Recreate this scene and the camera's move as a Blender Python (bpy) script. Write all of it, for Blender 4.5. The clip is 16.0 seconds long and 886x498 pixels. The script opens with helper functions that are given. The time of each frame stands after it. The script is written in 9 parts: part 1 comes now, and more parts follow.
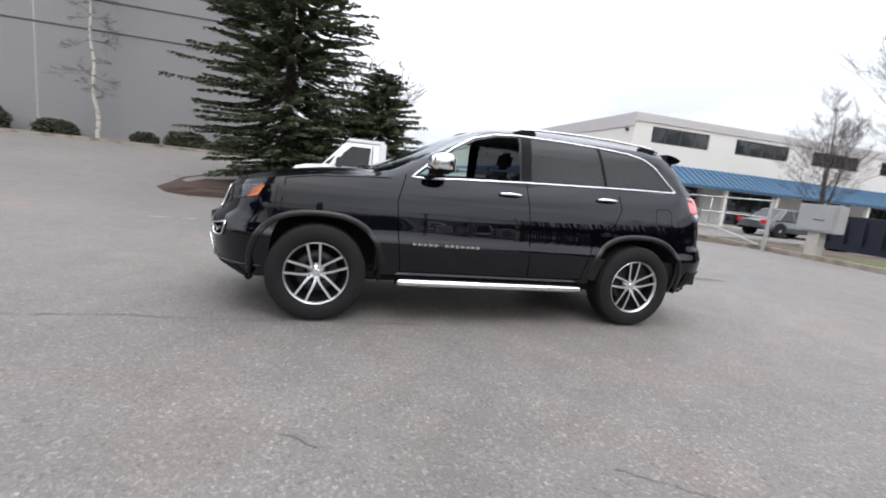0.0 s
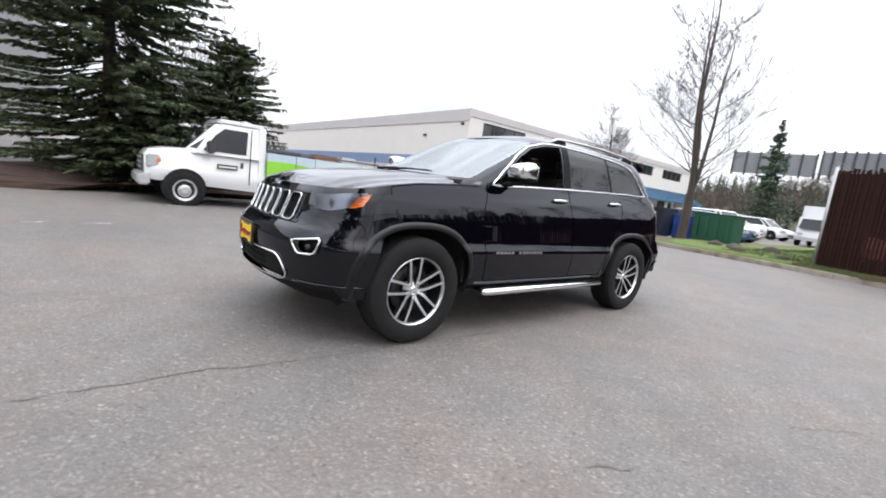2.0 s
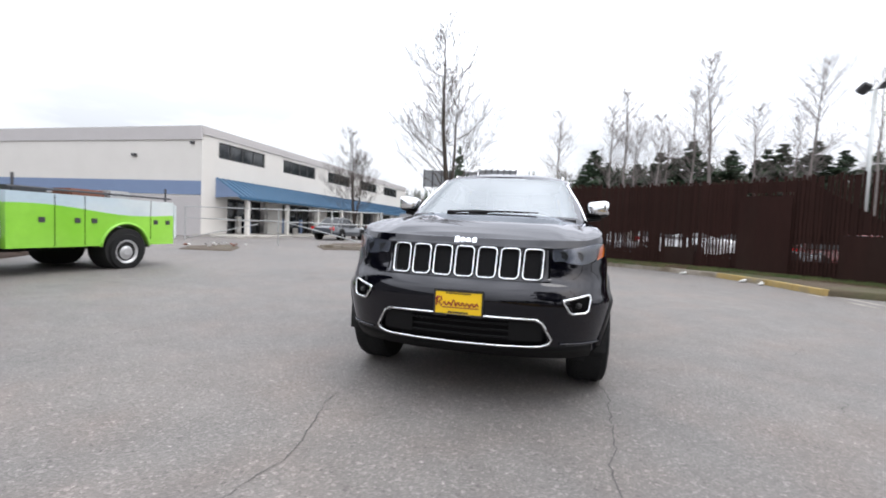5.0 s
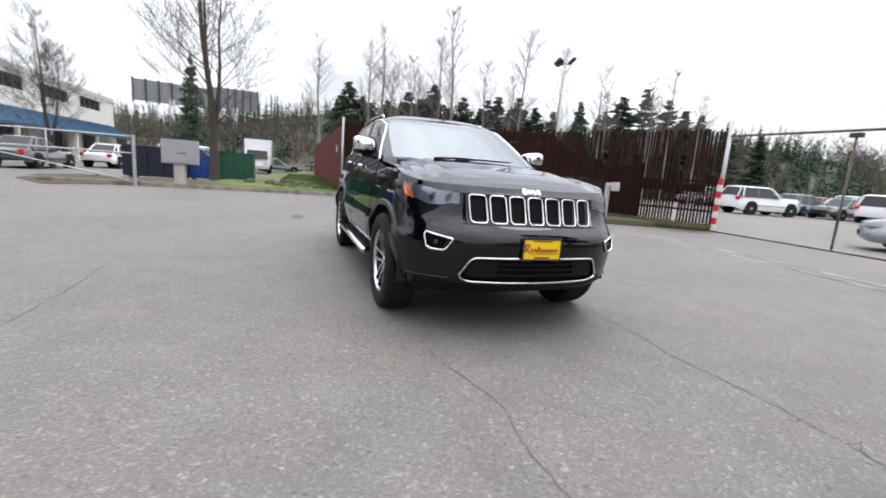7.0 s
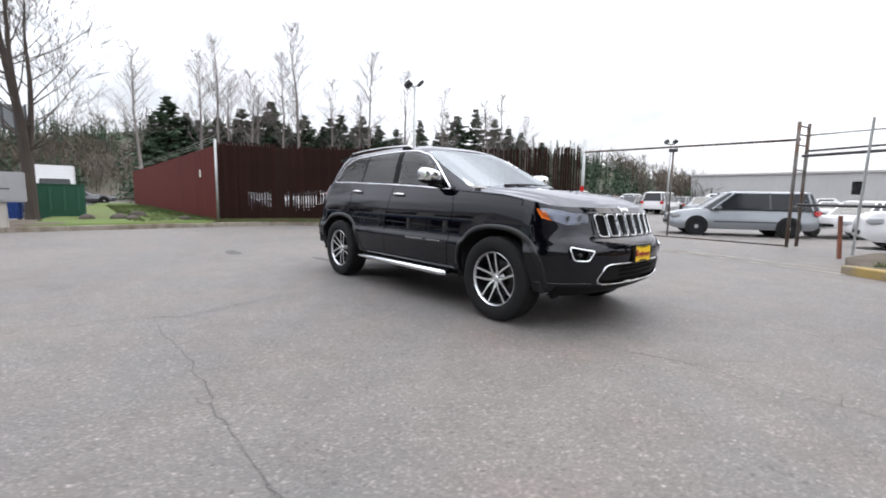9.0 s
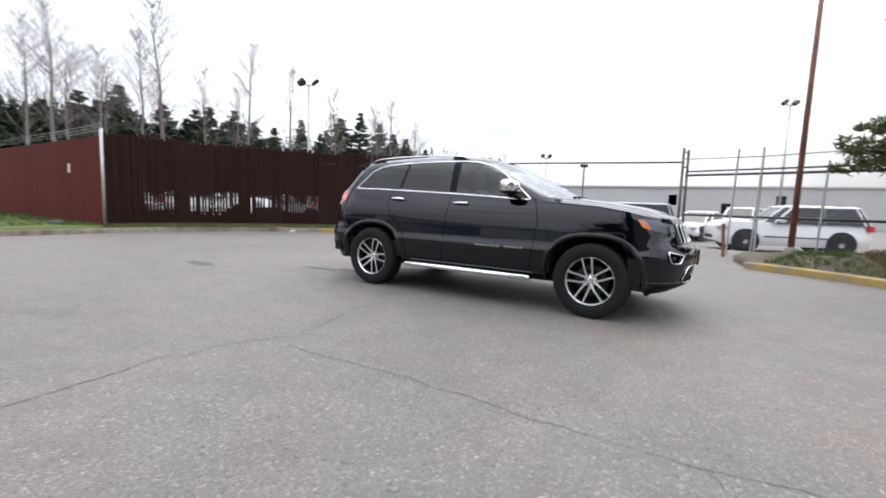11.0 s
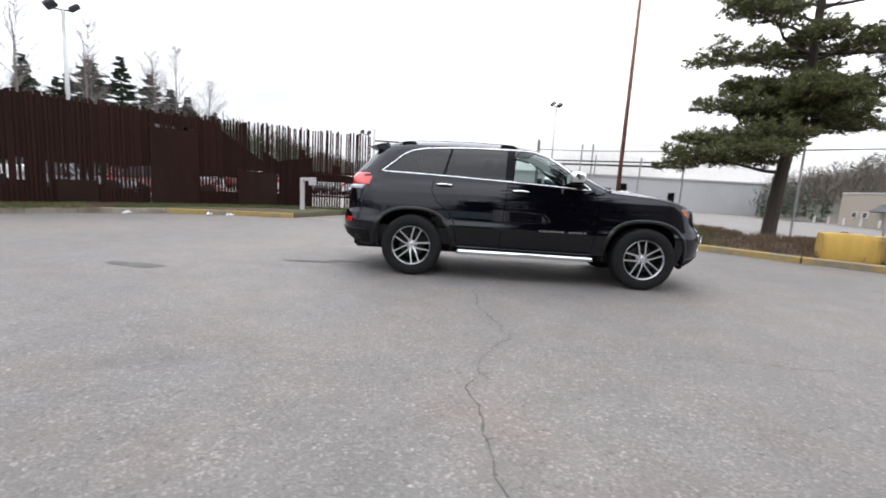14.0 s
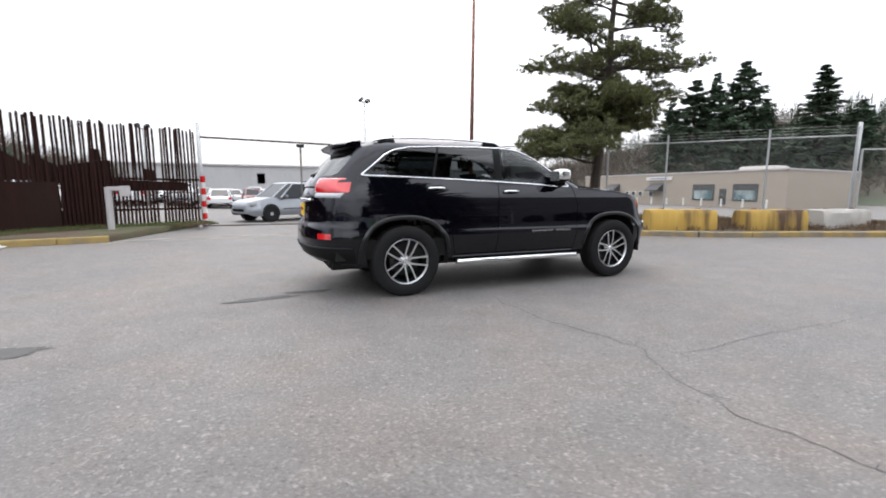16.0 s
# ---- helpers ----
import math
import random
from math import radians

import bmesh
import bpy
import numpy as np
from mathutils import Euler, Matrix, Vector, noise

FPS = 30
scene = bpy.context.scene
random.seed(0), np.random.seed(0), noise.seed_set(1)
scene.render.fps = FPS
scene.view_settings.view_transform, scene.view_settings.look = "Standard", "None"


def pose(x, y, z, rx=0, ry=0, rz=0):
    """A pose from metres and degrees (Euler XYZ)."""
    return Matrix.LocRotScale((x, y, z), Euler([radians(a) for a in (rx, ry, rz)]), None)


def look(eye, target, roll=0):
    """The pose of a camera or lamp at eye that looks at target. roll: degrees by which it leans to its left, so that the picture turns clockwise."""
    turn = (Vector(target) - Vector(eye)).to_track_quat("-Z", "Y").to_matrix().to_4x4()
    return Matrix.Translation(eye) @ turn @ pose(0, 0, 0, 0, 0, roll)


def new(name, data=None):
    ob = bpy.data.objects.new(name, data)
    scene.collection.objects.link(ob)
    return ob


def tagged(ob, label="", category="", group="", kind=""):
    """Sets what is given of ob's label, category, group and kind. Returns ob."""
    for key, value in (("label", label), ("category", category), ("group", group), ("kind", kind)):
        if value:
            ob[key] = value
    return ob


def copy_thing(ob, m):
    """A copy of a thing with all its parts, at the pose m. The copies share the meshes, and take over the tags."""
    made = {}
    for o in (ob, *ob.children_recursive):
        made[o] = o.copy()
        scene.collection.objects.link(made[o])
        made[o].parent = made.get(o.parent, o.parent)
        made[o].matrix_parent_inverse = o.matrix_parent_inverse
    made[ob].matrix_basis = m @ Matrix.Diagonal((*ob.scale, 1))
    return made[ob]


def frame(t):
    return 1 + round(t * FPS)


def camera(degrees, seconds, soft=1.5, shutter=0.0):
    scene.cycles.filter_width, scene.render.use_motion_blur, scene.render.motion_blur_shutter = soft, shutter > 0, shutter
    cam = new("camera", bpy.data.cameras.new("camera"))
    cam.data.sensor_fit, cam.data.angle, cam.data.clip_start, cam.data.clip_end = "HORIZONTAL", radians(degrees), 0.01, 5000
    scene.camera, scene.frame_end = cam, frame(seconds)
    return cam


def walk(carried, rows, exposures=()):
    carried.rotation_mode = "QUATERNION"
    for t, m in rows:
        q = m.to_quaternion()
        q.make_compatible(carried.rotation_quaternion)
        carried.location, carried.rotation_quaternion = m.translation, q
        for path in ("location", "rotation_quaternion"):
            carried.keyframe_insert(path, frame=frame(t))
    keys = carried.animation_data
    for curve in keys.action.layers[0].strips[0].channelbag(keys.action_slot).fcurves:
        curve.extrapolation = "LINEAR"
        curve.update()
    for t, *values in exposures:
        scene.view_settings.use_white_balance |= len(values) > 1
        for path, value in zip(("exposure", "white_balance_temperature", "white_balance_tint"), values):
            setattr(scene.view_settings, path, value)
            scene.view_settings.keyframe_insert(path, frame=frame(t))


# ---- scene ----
cam = camera(91.2, 16.0, soft=1.8, shutter=0.35)
PATH = [
    (0, (-1.385, -4.359, 1.221), (-0.87, -2.453, 0.9), 6.0),
    (0.5, (-1.839, -4.147, 1.189), (-1.095, -2.308, 0.928), 6.7),
    (1, (-2.337, -3.954, 1.144), (-1.466, -2.176, 0.86), 4.8),
    (1.5, (-2.812, -3.68, 1.159), (-1.789, -1.992, 0.835), 6.9),
    (2, (-3.256, -3.348, 1.156), (-2.001, -1.818, 0.866), 7.1),
    (2.5, (-3.675, -2.912, 1.165), (-2.321, -1.467, 0.883), 6.3),
    (3, (-4.085, -2.501, 1.172), (-2.544, -1.25, 0.921), 4.5),
    (3.2, (-4.214, -2.301, 1.175), (-2.639, -1.092, 0.931), 5.5),
    (5.3, (-4.986, -0.193, 1.096), (-3.017, 0.124, 0.952), 3.5),
    (5.5, (-5.02, 0.028, 1.17), (-3.041, 0.225, 0.958), 5.5),
    (6, (-5.03, 0.552, 1.144), (-3.044, 0.471, 0.922), 3.2),
    (6.5, (-5.02, 1.11, 1.134), (-3.096, 0.644, 0.852), 2.2),
    (7, (-4.891, 1.633, 1.111), (-3.04, 0.957, 0.771), 4.2),
    (7.5, (-4.79, 2.189, 1.107), (-3.035, 1.277, 0.808), 4.3),
    (8, (-4.576, 2.724, 1.075), (-2.882, 1.695, 0.81), 2.2),
    (8.5, (-4.343, 3.241, 1.101), (-2.717, 2.096, 0.887), 1.9),
    (8.7, (-4.248, 3.488, 1.115), (-2.68, 2.267, 0.889), 1.5),
    (10.8, (-2.631, 5.292, 1.128), (-1.495, 3.658, 0.93), 1.2),
    (11, (-2.456, 5.445, 1.119), (-1.419, 3.747, 0.914), 1.9),
    (11.5, (-1.971, 5.721, 1.107), (-1.125, 3.924, 0.871), 1.6),
    (12, (-1.467, 5.996, 1.111), (-0.839, 4.105, 0.938), 1.2),
    (12.5, (-0.947, 6.239, 1.113), (-0.428, 4.322, 0.878), 1.7),
    (13, (-0.394, 6.374, 1.148), (0.04, 4.438, 0.891), 3.2),
    (13.5, (0.169, 6.456, 1.14), (0.401, 4.488, 0.876), 2.9),
    (14, (0.762, 6.383, 1.124), (0.864, 4.405, 0.848), 3.3),
    (14.5, (1.347, 6.285, 1.122), (1.159, 4.313, 0.841), 3.1),
    (15, (1.924, 6.026, 1.129), (1.505, 4.09, 0.848), 1.2),
    (15.5, (2.466, 5.731, 1.151), (1.846, 3.843, 0.922), 0.7),
    (16, (2.939, 5.343, 1.149), (2.154, 3.523, 0.882), 0.2),
]
walk(cam, [(t, look(eye, target, roll)) for t, eye, target, roll in PATH],
     exposures=[(0, 0.23), (0.6, 0.35), (3, 0.36), (5.5, 0.2), (16, 0.2)])

# ---- world and light: bright overcast ----
world = bpy.data.worlds.new("overcast")
scene.world = world
world.use_nodes = True
wn = world.node_tree
wn.nodes.clear()
w_out = wn.nodes.new("ShaderNodeOutputWorld")
w_bg = wn.nodes.new("ShaderNodeBackground")
w_sky = wn.nodes.new("ShaderNodeTexSky")
w_sky.sky_type = "NISHITA"
w_sky.sun_disc = False
w_sky.sun_elevation = radians(38)
w_sky.sun_rotation = radians(200)
w_sky.air_density, w_sky.dust_density = 1.1, 4.0
w_gain = wn.nodes.new("ShaderNodeMixRGB")
w_gain.blend_type, w_gain.inputs[0].default_value = "MULTIPLY", 1.0
w_gain.inputs[2].default_value = (0.1, 0.1, 0.1, 1)
w_co = wn.nodes.new("ShaderNodeTexCoord")
w_map = wn.nodes.new("ShaderNodeMapping")
w_map.inputs["Scale"].default_value = (1.5, 1.5, 5.0)
w_noise = wn.nodes.new("ShaderNodeTexNoise")
w_noise.inputs["Scale"].default_value, w_noise.inputs["Detail"].default_value = 1.6, 6
w_ramp = wn.nodes.new("ShaderNodeValToRGB")
w_ramp.color_ramp.elements[0].position, w_ramp.color_ramp.elements[0].color = 0.32, (0.76, 0.79, 0.85, 1)
w_ramp.color_ramp.elements[1].position, w_ramp.color_ramp.elements[1].color = 0.62, (1.24, 1.27, 1.35, 1)
w_mix = wn.nodes.new("ShaderNodeMixRGB")
w_mix.inputs[0].default_value = 0.9
wn.links.new(w_co.outputs["Generated"], w_map.inputs["Vector"])
wn.links.new(w_map.outputs["Vector"], w_noise.inputs["Vector"])
wn.links.new(w_noise.outputs["Fac"], w_ramp.inputs["Fac"])
wn.links.new(w_sky.outputs["Color"], w_gain.inputs[1])
wn.links.new(w_gain.outputs[0], w_mix.inputs[1])
wn.links.new(w_ramp.outputs["Color"], w_mix.inputs[2])
w_sep = wn.nodes.new("ShaderNodeSeparateXYZ")
wn.links.new(w_co.outputs["Generated"], w_sep.inputs[0])
w_low = wn.nodes.new("ShaderNodeMapRange")
w_low.inputs["From Min"].default_value, w_low.inputs["From Max"].default_value = 0.08, 0.38
w_low.inputs["To Min"].default_value, w_low.inputs["To Max"].default_value = 0.88, 1.55
w_zen = wn.nodes.new("ShaderNodeMapRange")
w_zen.inputs["From Min"].default_value, w_zen.inputs["From Max"].default_value = 0.40, 1.0
w_zen.inputs["To Min"].default_value, w_zen.inputs["To Max"].default_value = 0.0, 1.45
w_sum = wn.nodes.new("ShaderNodeMath")
for w_part, slot in ((w_low, 0), (w_zen, 1)):
    wn.links.new(w_sep.outputs["Z"], w_part.inputs["Value"])
    wn.links.new(w_part.outputs[0], w_sum.inputs[slot])
wn.links.new(w_sum.outputs[0], w_bg.inputs["Strength"])
wn.links.new(w_mix.outputs[0], w_bg.inputs["Color"])
wn.links.new(w_bg.outputs[0], w_out.inputs["Surface"])
w_bg.inputs["Strength"].default_value = 1.0

sun = new("sun", bpy.data.lights.new("sun", "SUN"))
sun.data.energy, sun.data.angle, sun.data.color = 0.7, radians(25), (1.0, 0.96, 0.9)
sun.matrix_world = look((0, 0, 30), (-5, 14, 0))


# ---- materials ----
def material(name, color, rough=0.6, metal=0.0, vary=0.0, scale=8.0, bump=0.0, bump_scale=60.0, coat=0.0, spec=None,
             color2=None, fac=(0.4, 0.62), stretch=(1, 1, 1), island=0.0, rand=0.0):
    """A node material: base colour broken up at two scales, with fine relief. color2 shows where a noise passes fac."""
    m = bpy.data.materials.new(name)
    m.use_nodes = True
    nt = m.node_tree
    b = nt.nodes["Principled BSDF"]
    b.inputs["Roughness"].default_value, b.inputs["Metallic"].default_value = rough, metal
    b.inputs["Coat Weight"].default_value, b.inputs["Coat Roughness"].default_value = coat, 0.03
    if spec is not None:
        b.inputs["Specular IOR Level"].default_value = spec
    rgb = nt.nodes.new("ShaderNodeRGB")
    rgb.outputs[0].default_value = (*color, 1)
    last = rgb.outputs[0]
    co = nt.nodes.new("ShaderNodeTexCoord")
    mp = nt.nodes.new("ShaderNodeMapping")
    mp.inputs["Scale"].default_value = stretch
    nt.links.new(co.outputs["Object"], mp.inputs["Vector"])
    def noise_tex(s, detail=5):
        n = nt.nodes.new("ShaderNodeTexNoise")
        n.inputs["Scale"].default_value, n.inputs["Detail"].default_value = s, detail
        nt.links.new(mp.outputs["Vector"], n.inputs["Vector"])
        return n.outputs["Fac"]
    if color2 is not None:
        r = nt.nodes.new("ShaderNodeMapRange")
        r.inputs["From Min"].default_value, r.inputs["From Max"].default_value = fac
        nt.links.new(noise_tex(scale * 0.35, 7), r.inputs["Value"])
        mx = nt.nodes.new("ShaderNodeMixRGB")
        mx.inputs[2].default_value = (*color2, 1)
        nt.links.new(r.outputs["Result"], mx.inputs[0])
        nt.links.new(last, mx.inputs[1])
        last = mx.outputs[0]
    def scaled(value_socket, lo, hi):
        nonlocal last
        r = nt.nodes.new("ShaderNodeMapRange")
        r.inputs["To Min"].default_value, r.inputs["To Max"].default_value = lo, hi
        nt.links.new(value_socket, r.inputs["Value"])
        hs = nt.nodes.new("ShaderNodeHueSaturation")
        nt.links.new(r.outputs["Result"], hs.inputs["Value"])
        nt.links.new(last, hs.inputs["Color"])
        last = hs.outputs["Color"]
    if vary:
        scaled(noise_tex(scale), 1 - vary, 1 + vary)
        scaled(noise_tex(scale * 9, 3), 1 - vary * 0.6, 1 + vary * 0.6)
    if island:
        g = nt.nodes.new("ShaderNodeNewGeometry")
        scaled(g.outputs["Random Per Island"], 1 - island, 1 + island)
    if rand:
        o = nt.nodes.new("ShaderNodeObjectInfo")
        scaled(o.outputs["Random"], 1 - rand, 1 + rand)
    nt.links.new(last, b.inputs["Base Color"])
    if bump:
        bp = nt.nodes.new("ShaderNodeBump")
        bp.inputs["Strength"].default_value, bp.inputs["Distance"].default_value = bump, 0.02
        nt.links.new(noise_tex(bump_scale, 4), bp.inputs["Height"])
        nt.links.new(bp.outputs[0], b.inputs["Normal"])
    return m


def asphalt_material(name, base, cool=1.0):
    """Worn asphalt: pale and dark stones in a grey binder, broad patches, oil-dark stains."""
    m = bpy.data.materials.new(name)
    m.use_nodes = True
    nt = m.node_tree
    b = nt.nodes["Principled BSDF"]
    b.inputs["Roughness"].default_value = 0.66
    b.inputs["Specular IOR Level"].default_value = 0.4
    co = nt.nodes.new("ShaderNodeTexCoord")
    def noise_tex(s, detail=4):
        n = nt.nodes.new("ShaderNodeTexNoise")
        n.inputs["Scale"].default_value, n.inputs["Detail"].default_value = s, detail
        nt.links.new(co.outputs["Object"], n.inputs["Vector"])
        return n.outputs["Fac"]
    def ramp(sock, stops):
        r = nt.nodes.new("ShaderNodeValToRGB")
        while len(r.color_ramp.elements) < len(stops):
            r.color_ramp.elements.new(0.5)
        for e, (p, v) in zip(r.color_ramp.elements, stops):
            e.position, e.color = p, (v, v, v, 1) if not isinstance(v, tuple) else (*v, 1)
        nt.links.new(sock, r.inputs["Fac"])
        return r.outputs["Color"]
    def mix(kind, f, a, c):
        x = nt.nodes.new("ShaderNodeMixRGB")
        x.blend_type, x.inputs[0].default_value = kind, f
        nt.links.new(a, x.inputs[1])
        nt.links.new(c, x.inputs[2])
        return x.outputs[0]
    vor = nt.nodes.new("ShaderNodeTexVoronoi")
    vor.inputs["Scale"].default_value = 95
    nt.links.new(co.outputs["Object"], vor.inputs["Vector"])
    sep = nt.nodes.new("ShaderNodeSeparateColor")
    nt.links.new(vor.outputs["Color"], sep.inputs[0])
    stones = ramp(sep.outputs[0], [(0.0, 0.80), (0.5, 0.95), (0.82, 1.06), (0.94, 1.22), (1.0, 1.5)])
    broad = ramp(noise_tex(0.35, 6), [(0.25, (0.83, 0.83, 0.84)), (0.5, (1.0, 0.99, 0.985)), (0.75, (1.14, 1.09, 1.05))])
    mid = ramp(noise_tex(3.0, 5), [(0.3, 0.9), (0.7, 1.09)])
    fine = ramp(noise_tex(180, 2), [(0.3, 0.85), (0.7, 1.15)])
    stain = ramp(noise_tex(0.9, 3), [(0.22, (0.75, 0.74, 0.74)), (0.34, (1, 1, 1))])
    rgb = nt.nodes.new("ShaderNodeRGB")
    rgb.outputs[0].default_value = (base * 1.035, base * 0.965, base * 0.92 * cool, 1)
    last = rgb.outputs[0]
    big = nt.nodes.new("ShaderNodeTexVoronoi")
    big.inputs["Scale"].default_value = 60
    nt.links.new(co.outputs["Object"], big.inputs["Vector"])
    bsep = nt.nodes.new("ShaderNodeSeparateColor")
    nt.links.new(big.outputs["Color"], bsep.inputs[0])
    chips = ramp(bsep.outputs[1], [(0.0, 0.66), (0.05, 0.97), (0.90, 1.0), (0.95, 1.25), (1.0, 1.55)])
    tone = ramp(noise_tex(1.3, 4), [(0.3, (0.97, 1.0, 1.01)), (0.5, (1.0, 1.0, 1.0)), (0.7, (1.05, 0.99, 0.96))])
    for layer in (stones, chips, tone, broad, mid, fine, stain):
        last = mix("MULTIPLY", 1.0, last, layer)
    nt.links.new(last, b.inputs["Base Color"])
    bp = nt.nodes.new("ShaderNodeBump")
    bp.inputs["Strength"].default_value, bp.inputs["Distance"].default_value = 0.5, 0.006
    nt.links.new(vor.outputs["Distance"], bp.inputs["Height"])
    nt.links.new(bp.outputs[0], b.inputs["Normal"])
    return m


def glass_material(name, tint, rough=0.02, see=0.5, ior=1.65, sheen=(0.8, 0.8, 0.8)):
    """Car and window glass: a mirror-like coat over a tinted, partly clear pane."""
    m = bpy.data.materials.new(name)
    m.use_nodes = True
    nt = m.node_tree
    nt.nodes.clear()
    out = nt.nodes.new("ShaderNodeOutputMaterial")
    gl = nt.nodes.new("ShaderNodeBsdfGlossy")
    gl.inputs["Roughness"].default_value = rough
    gl.inputs["Color"].default_value = (*sheen, 1)
    tr = nt.nodes.new("ShaderNodeBsdfTransparent")
    tr.inputs["Color"].default_value = (*[c * see for c in tint], 1)
    fr = nt.nodes.new("ShaderNodeFresnel")
    fr.inputs["IOR"].default_value = ior
    mx = nt.nodes.new("ShaderNodeMixShader")
    nt.links.new(fr.outputs[0], mx.inputs[0])
    nt.links.new(tr.outputs[0], mx.inputs[1])
    nt.links.new(gl.outputs[0], mx.inputs[2])
    nt.links.new(mx.outputs[0], out.inputs["Surface"])
    return m


M_ASPHALT = asphalt_material("asphalt", 0.133)
M_ASPHALT_FAR = asphalt_material("asphalt_lot", 0.12)
M_CRACK = material("crack_tar", (0.072, 0.07, 0.067), 0.95, vary=0.3, scale=20)
M_STAIN = material("oil_stain", (0.07, 0.068, 0.066), 0.8, vary=0.4, scale=6)
M_WHITE_LINE = material("worn_white_paint", (0.55, 0.54, 0.52), 0.8, vary=0.2, scale=14, color2=(0.2, 0.19, 0.185), fac=(0.45, 0.62))
M_KERB = material("kerb_concrete", (0.27, 0.24, 0.20), 0.9, vary=0.25, scale=6, bump=0.5, color2=(0.15, 0.12, 0.085), fac=(0.45, 0.65))
M_KERB_YELLOW = material("kerb_yellow", (0.33, 0.235, 0.085), 0.85, vary=0.2, scale=7, bump=0.4, color2=(0.22, 0.185, 0.13), fac=(0.44, 0.60))
M_SOIL = material("soil", (0.065, 0.046, 0.033), 0.95, vary=0.4, scale=3, bump=0.8, bump_scale=25, color2=(0.085, 0.07, 0.05))
M_MULCH = material("bark_mulch", (0.038, 0.021, 0.015), 0.95, vary=0.45, scale=7, bump=1.0, bump_scale=30)
M_GRASS = material("grass", (0.06, 0.092, 0.022), 0.8, vary=0.3, scale=2, island=0.35, color2=(0.14, 0.13, 0.05), fac=(0.5, 0.75))
M_LAWN = material("lawn_grass", (0.085, 0.125, 0.025), 0.95, vary=0.3, scale=1.5, bump=0.8, bump_scale=40, color2=(0.10, 0.10, 0.04), fac=(0.5, 0.7))
M_GRASS_BED = material("grass_bed", (0.055, 0.062, 0.024), 0.95, vary=0.35, scale=1.5, bump=0.8, bump_scale=40, color2=(0.075, 0.055, 0.035), fac=(0.42, 0.58))
M_SLAT = material("fence_slat", (0.024, 0.0104, 0.0084), 0.85, spec=0.12, vary=0.25, scale=3, rand=0.15, stretch=(1, 1, 0.25))
M_BOARD = material("fence_board", (0.023, 0.0098, 0.0082), 0.85, spec=0.12, vary=0.3, scale=2, stretch=(1, 1, 0.2), color2=(0.023, 0.014, 0.011))
M_RED_BOARD = material("red_fence", (0.098, 0.0175, 0.0155), 0.8, spec=0.15, vary=0.18, scale=2, stretch=(1, 1, 0.3), rand=0.12)
M_GALV = material("galvanised_steel", (0.42, 0.43, 0.43), 0.5, metal=0.6, vary=0.15, scale=8)
M_RUST = material("rusty_steel", (0.13, 0.052, 0.035), 0.75, vary=0.35, scale=6, color2=(0.2, 0.075, 0.045))
M_DARK_STEEL = material("dark_steel", (0.05, 0.05, 0.055), 0.55, metal=0.3, vary=0.2)
M_BARRIER_Y = material("barrier_yellow", (0.44, 0.28, 0.06), 0.85, vary=0.2, scale=4, stretch=(1.6, 1.6, 0.15), color2=(0.16, 0.10, 0.035), fac=(0.52, 0.66), bump=0.3)
M_BARRIER_Y2 = material("barrier_worn_yellow", (0.40, 0.26, 0.06), 0.85, vary=0.25, scale=4, stretch=(1.6, 1.6, 0.12), color2=(0.085, 0.05, 0.028), fac=(0.46, 0.6), bump=0.4)
M_CONCRETE = material("concrete", (0.40, 0.38, 0.35), 0.9, vary=0.2, scale=3, bump=0.4, color2=(0.26, 0.24, 0.21), fac=(0.5, 0.7))
M_STUCCO = material("cream_stucco", (0.62, 0.60, 0.57), 0.9, vary=0.05, scale=0.8, bump=0.15)
M_STUCCO_TRIM = material("grey_trim_paint", (0.45, 0.43, 0.43), 0.85, vary=0.06, scale=1)
M_BLUE_BAND = material("blue_painted_band", (0.17, 0.23, 0.36), 0.85, vary=0.07, scale=1)
M_BLUE_ROOF = material("blue_metal_awning", (0.035, 0.10, 0.18), 0.45, vary=0.15, scale=1.5)
M_GREY_WALL = material("grey_concrete_panel", (0.205, 0.205, 0.21), 0.9, vary=0.06, scale=0.5, bump=0.15)
M_SEAM = material("panel_seam", (0.07, 0.06, 0.06), 0.9, vary=0.1)
M_TAN_WALL = material("tan_block_wall", (0.33, 0.285, 0.235), 0.9, vary=0.08, scale=0.8)
M_PALE_WALL = material("pale_metal_wall", (0.40, 0.40, 0.40), 0.7, vary=0.16, scale=0.35, stretch=(1, 1, 0.3))
M_WINDOW = material("window_glass_dark", (0.02, 0.024, 0.028), 0.06, vary=0.5, scale=0.9, spec=0.9)
M_FRAME_DARK = material("window_frame_dark", (0.06, 0.06, 0.06), 0.5, vary=0.1)
M_BARK = material("bark", (0.055, 0.043, 0.036), 0.95, vary=0.35, scale=5, bump=0.8, bump_scale=18, stretch=(1, 1, 0.3))
M_TWIG = material("twig", (0.075, 0.06, 0.053), 0.95, vary=0.25, scale=2)
M_BIRCH = material("birch_bark", (0.45, 0.42, 0.38), 0.85, vary=0.2, scale=3, color2=(0.06, 0.055, 0.05), fac=(0.55, 0.6), stretch=(1, 1, 3))
M_NEEDLE = material("spruce_needles", (0.054, 0.070, 0.032), 0.75, vary=0.25, scale=1.0, island=0.45)
M_NEEDLE_PINE = material("pine_needles", (0.088, 0.096, 0.031), 0.75, vary=0.25, scale=0.8, island=0.45)
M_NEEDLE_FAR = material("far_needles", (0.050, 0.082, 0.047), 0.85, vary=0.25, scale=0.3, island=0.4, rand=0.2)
M_HEDGE = material("hedge_leaves", (0.034, 0.038, 0.021), 0.75, vary=0.3, scale=1.5, island=0.4)
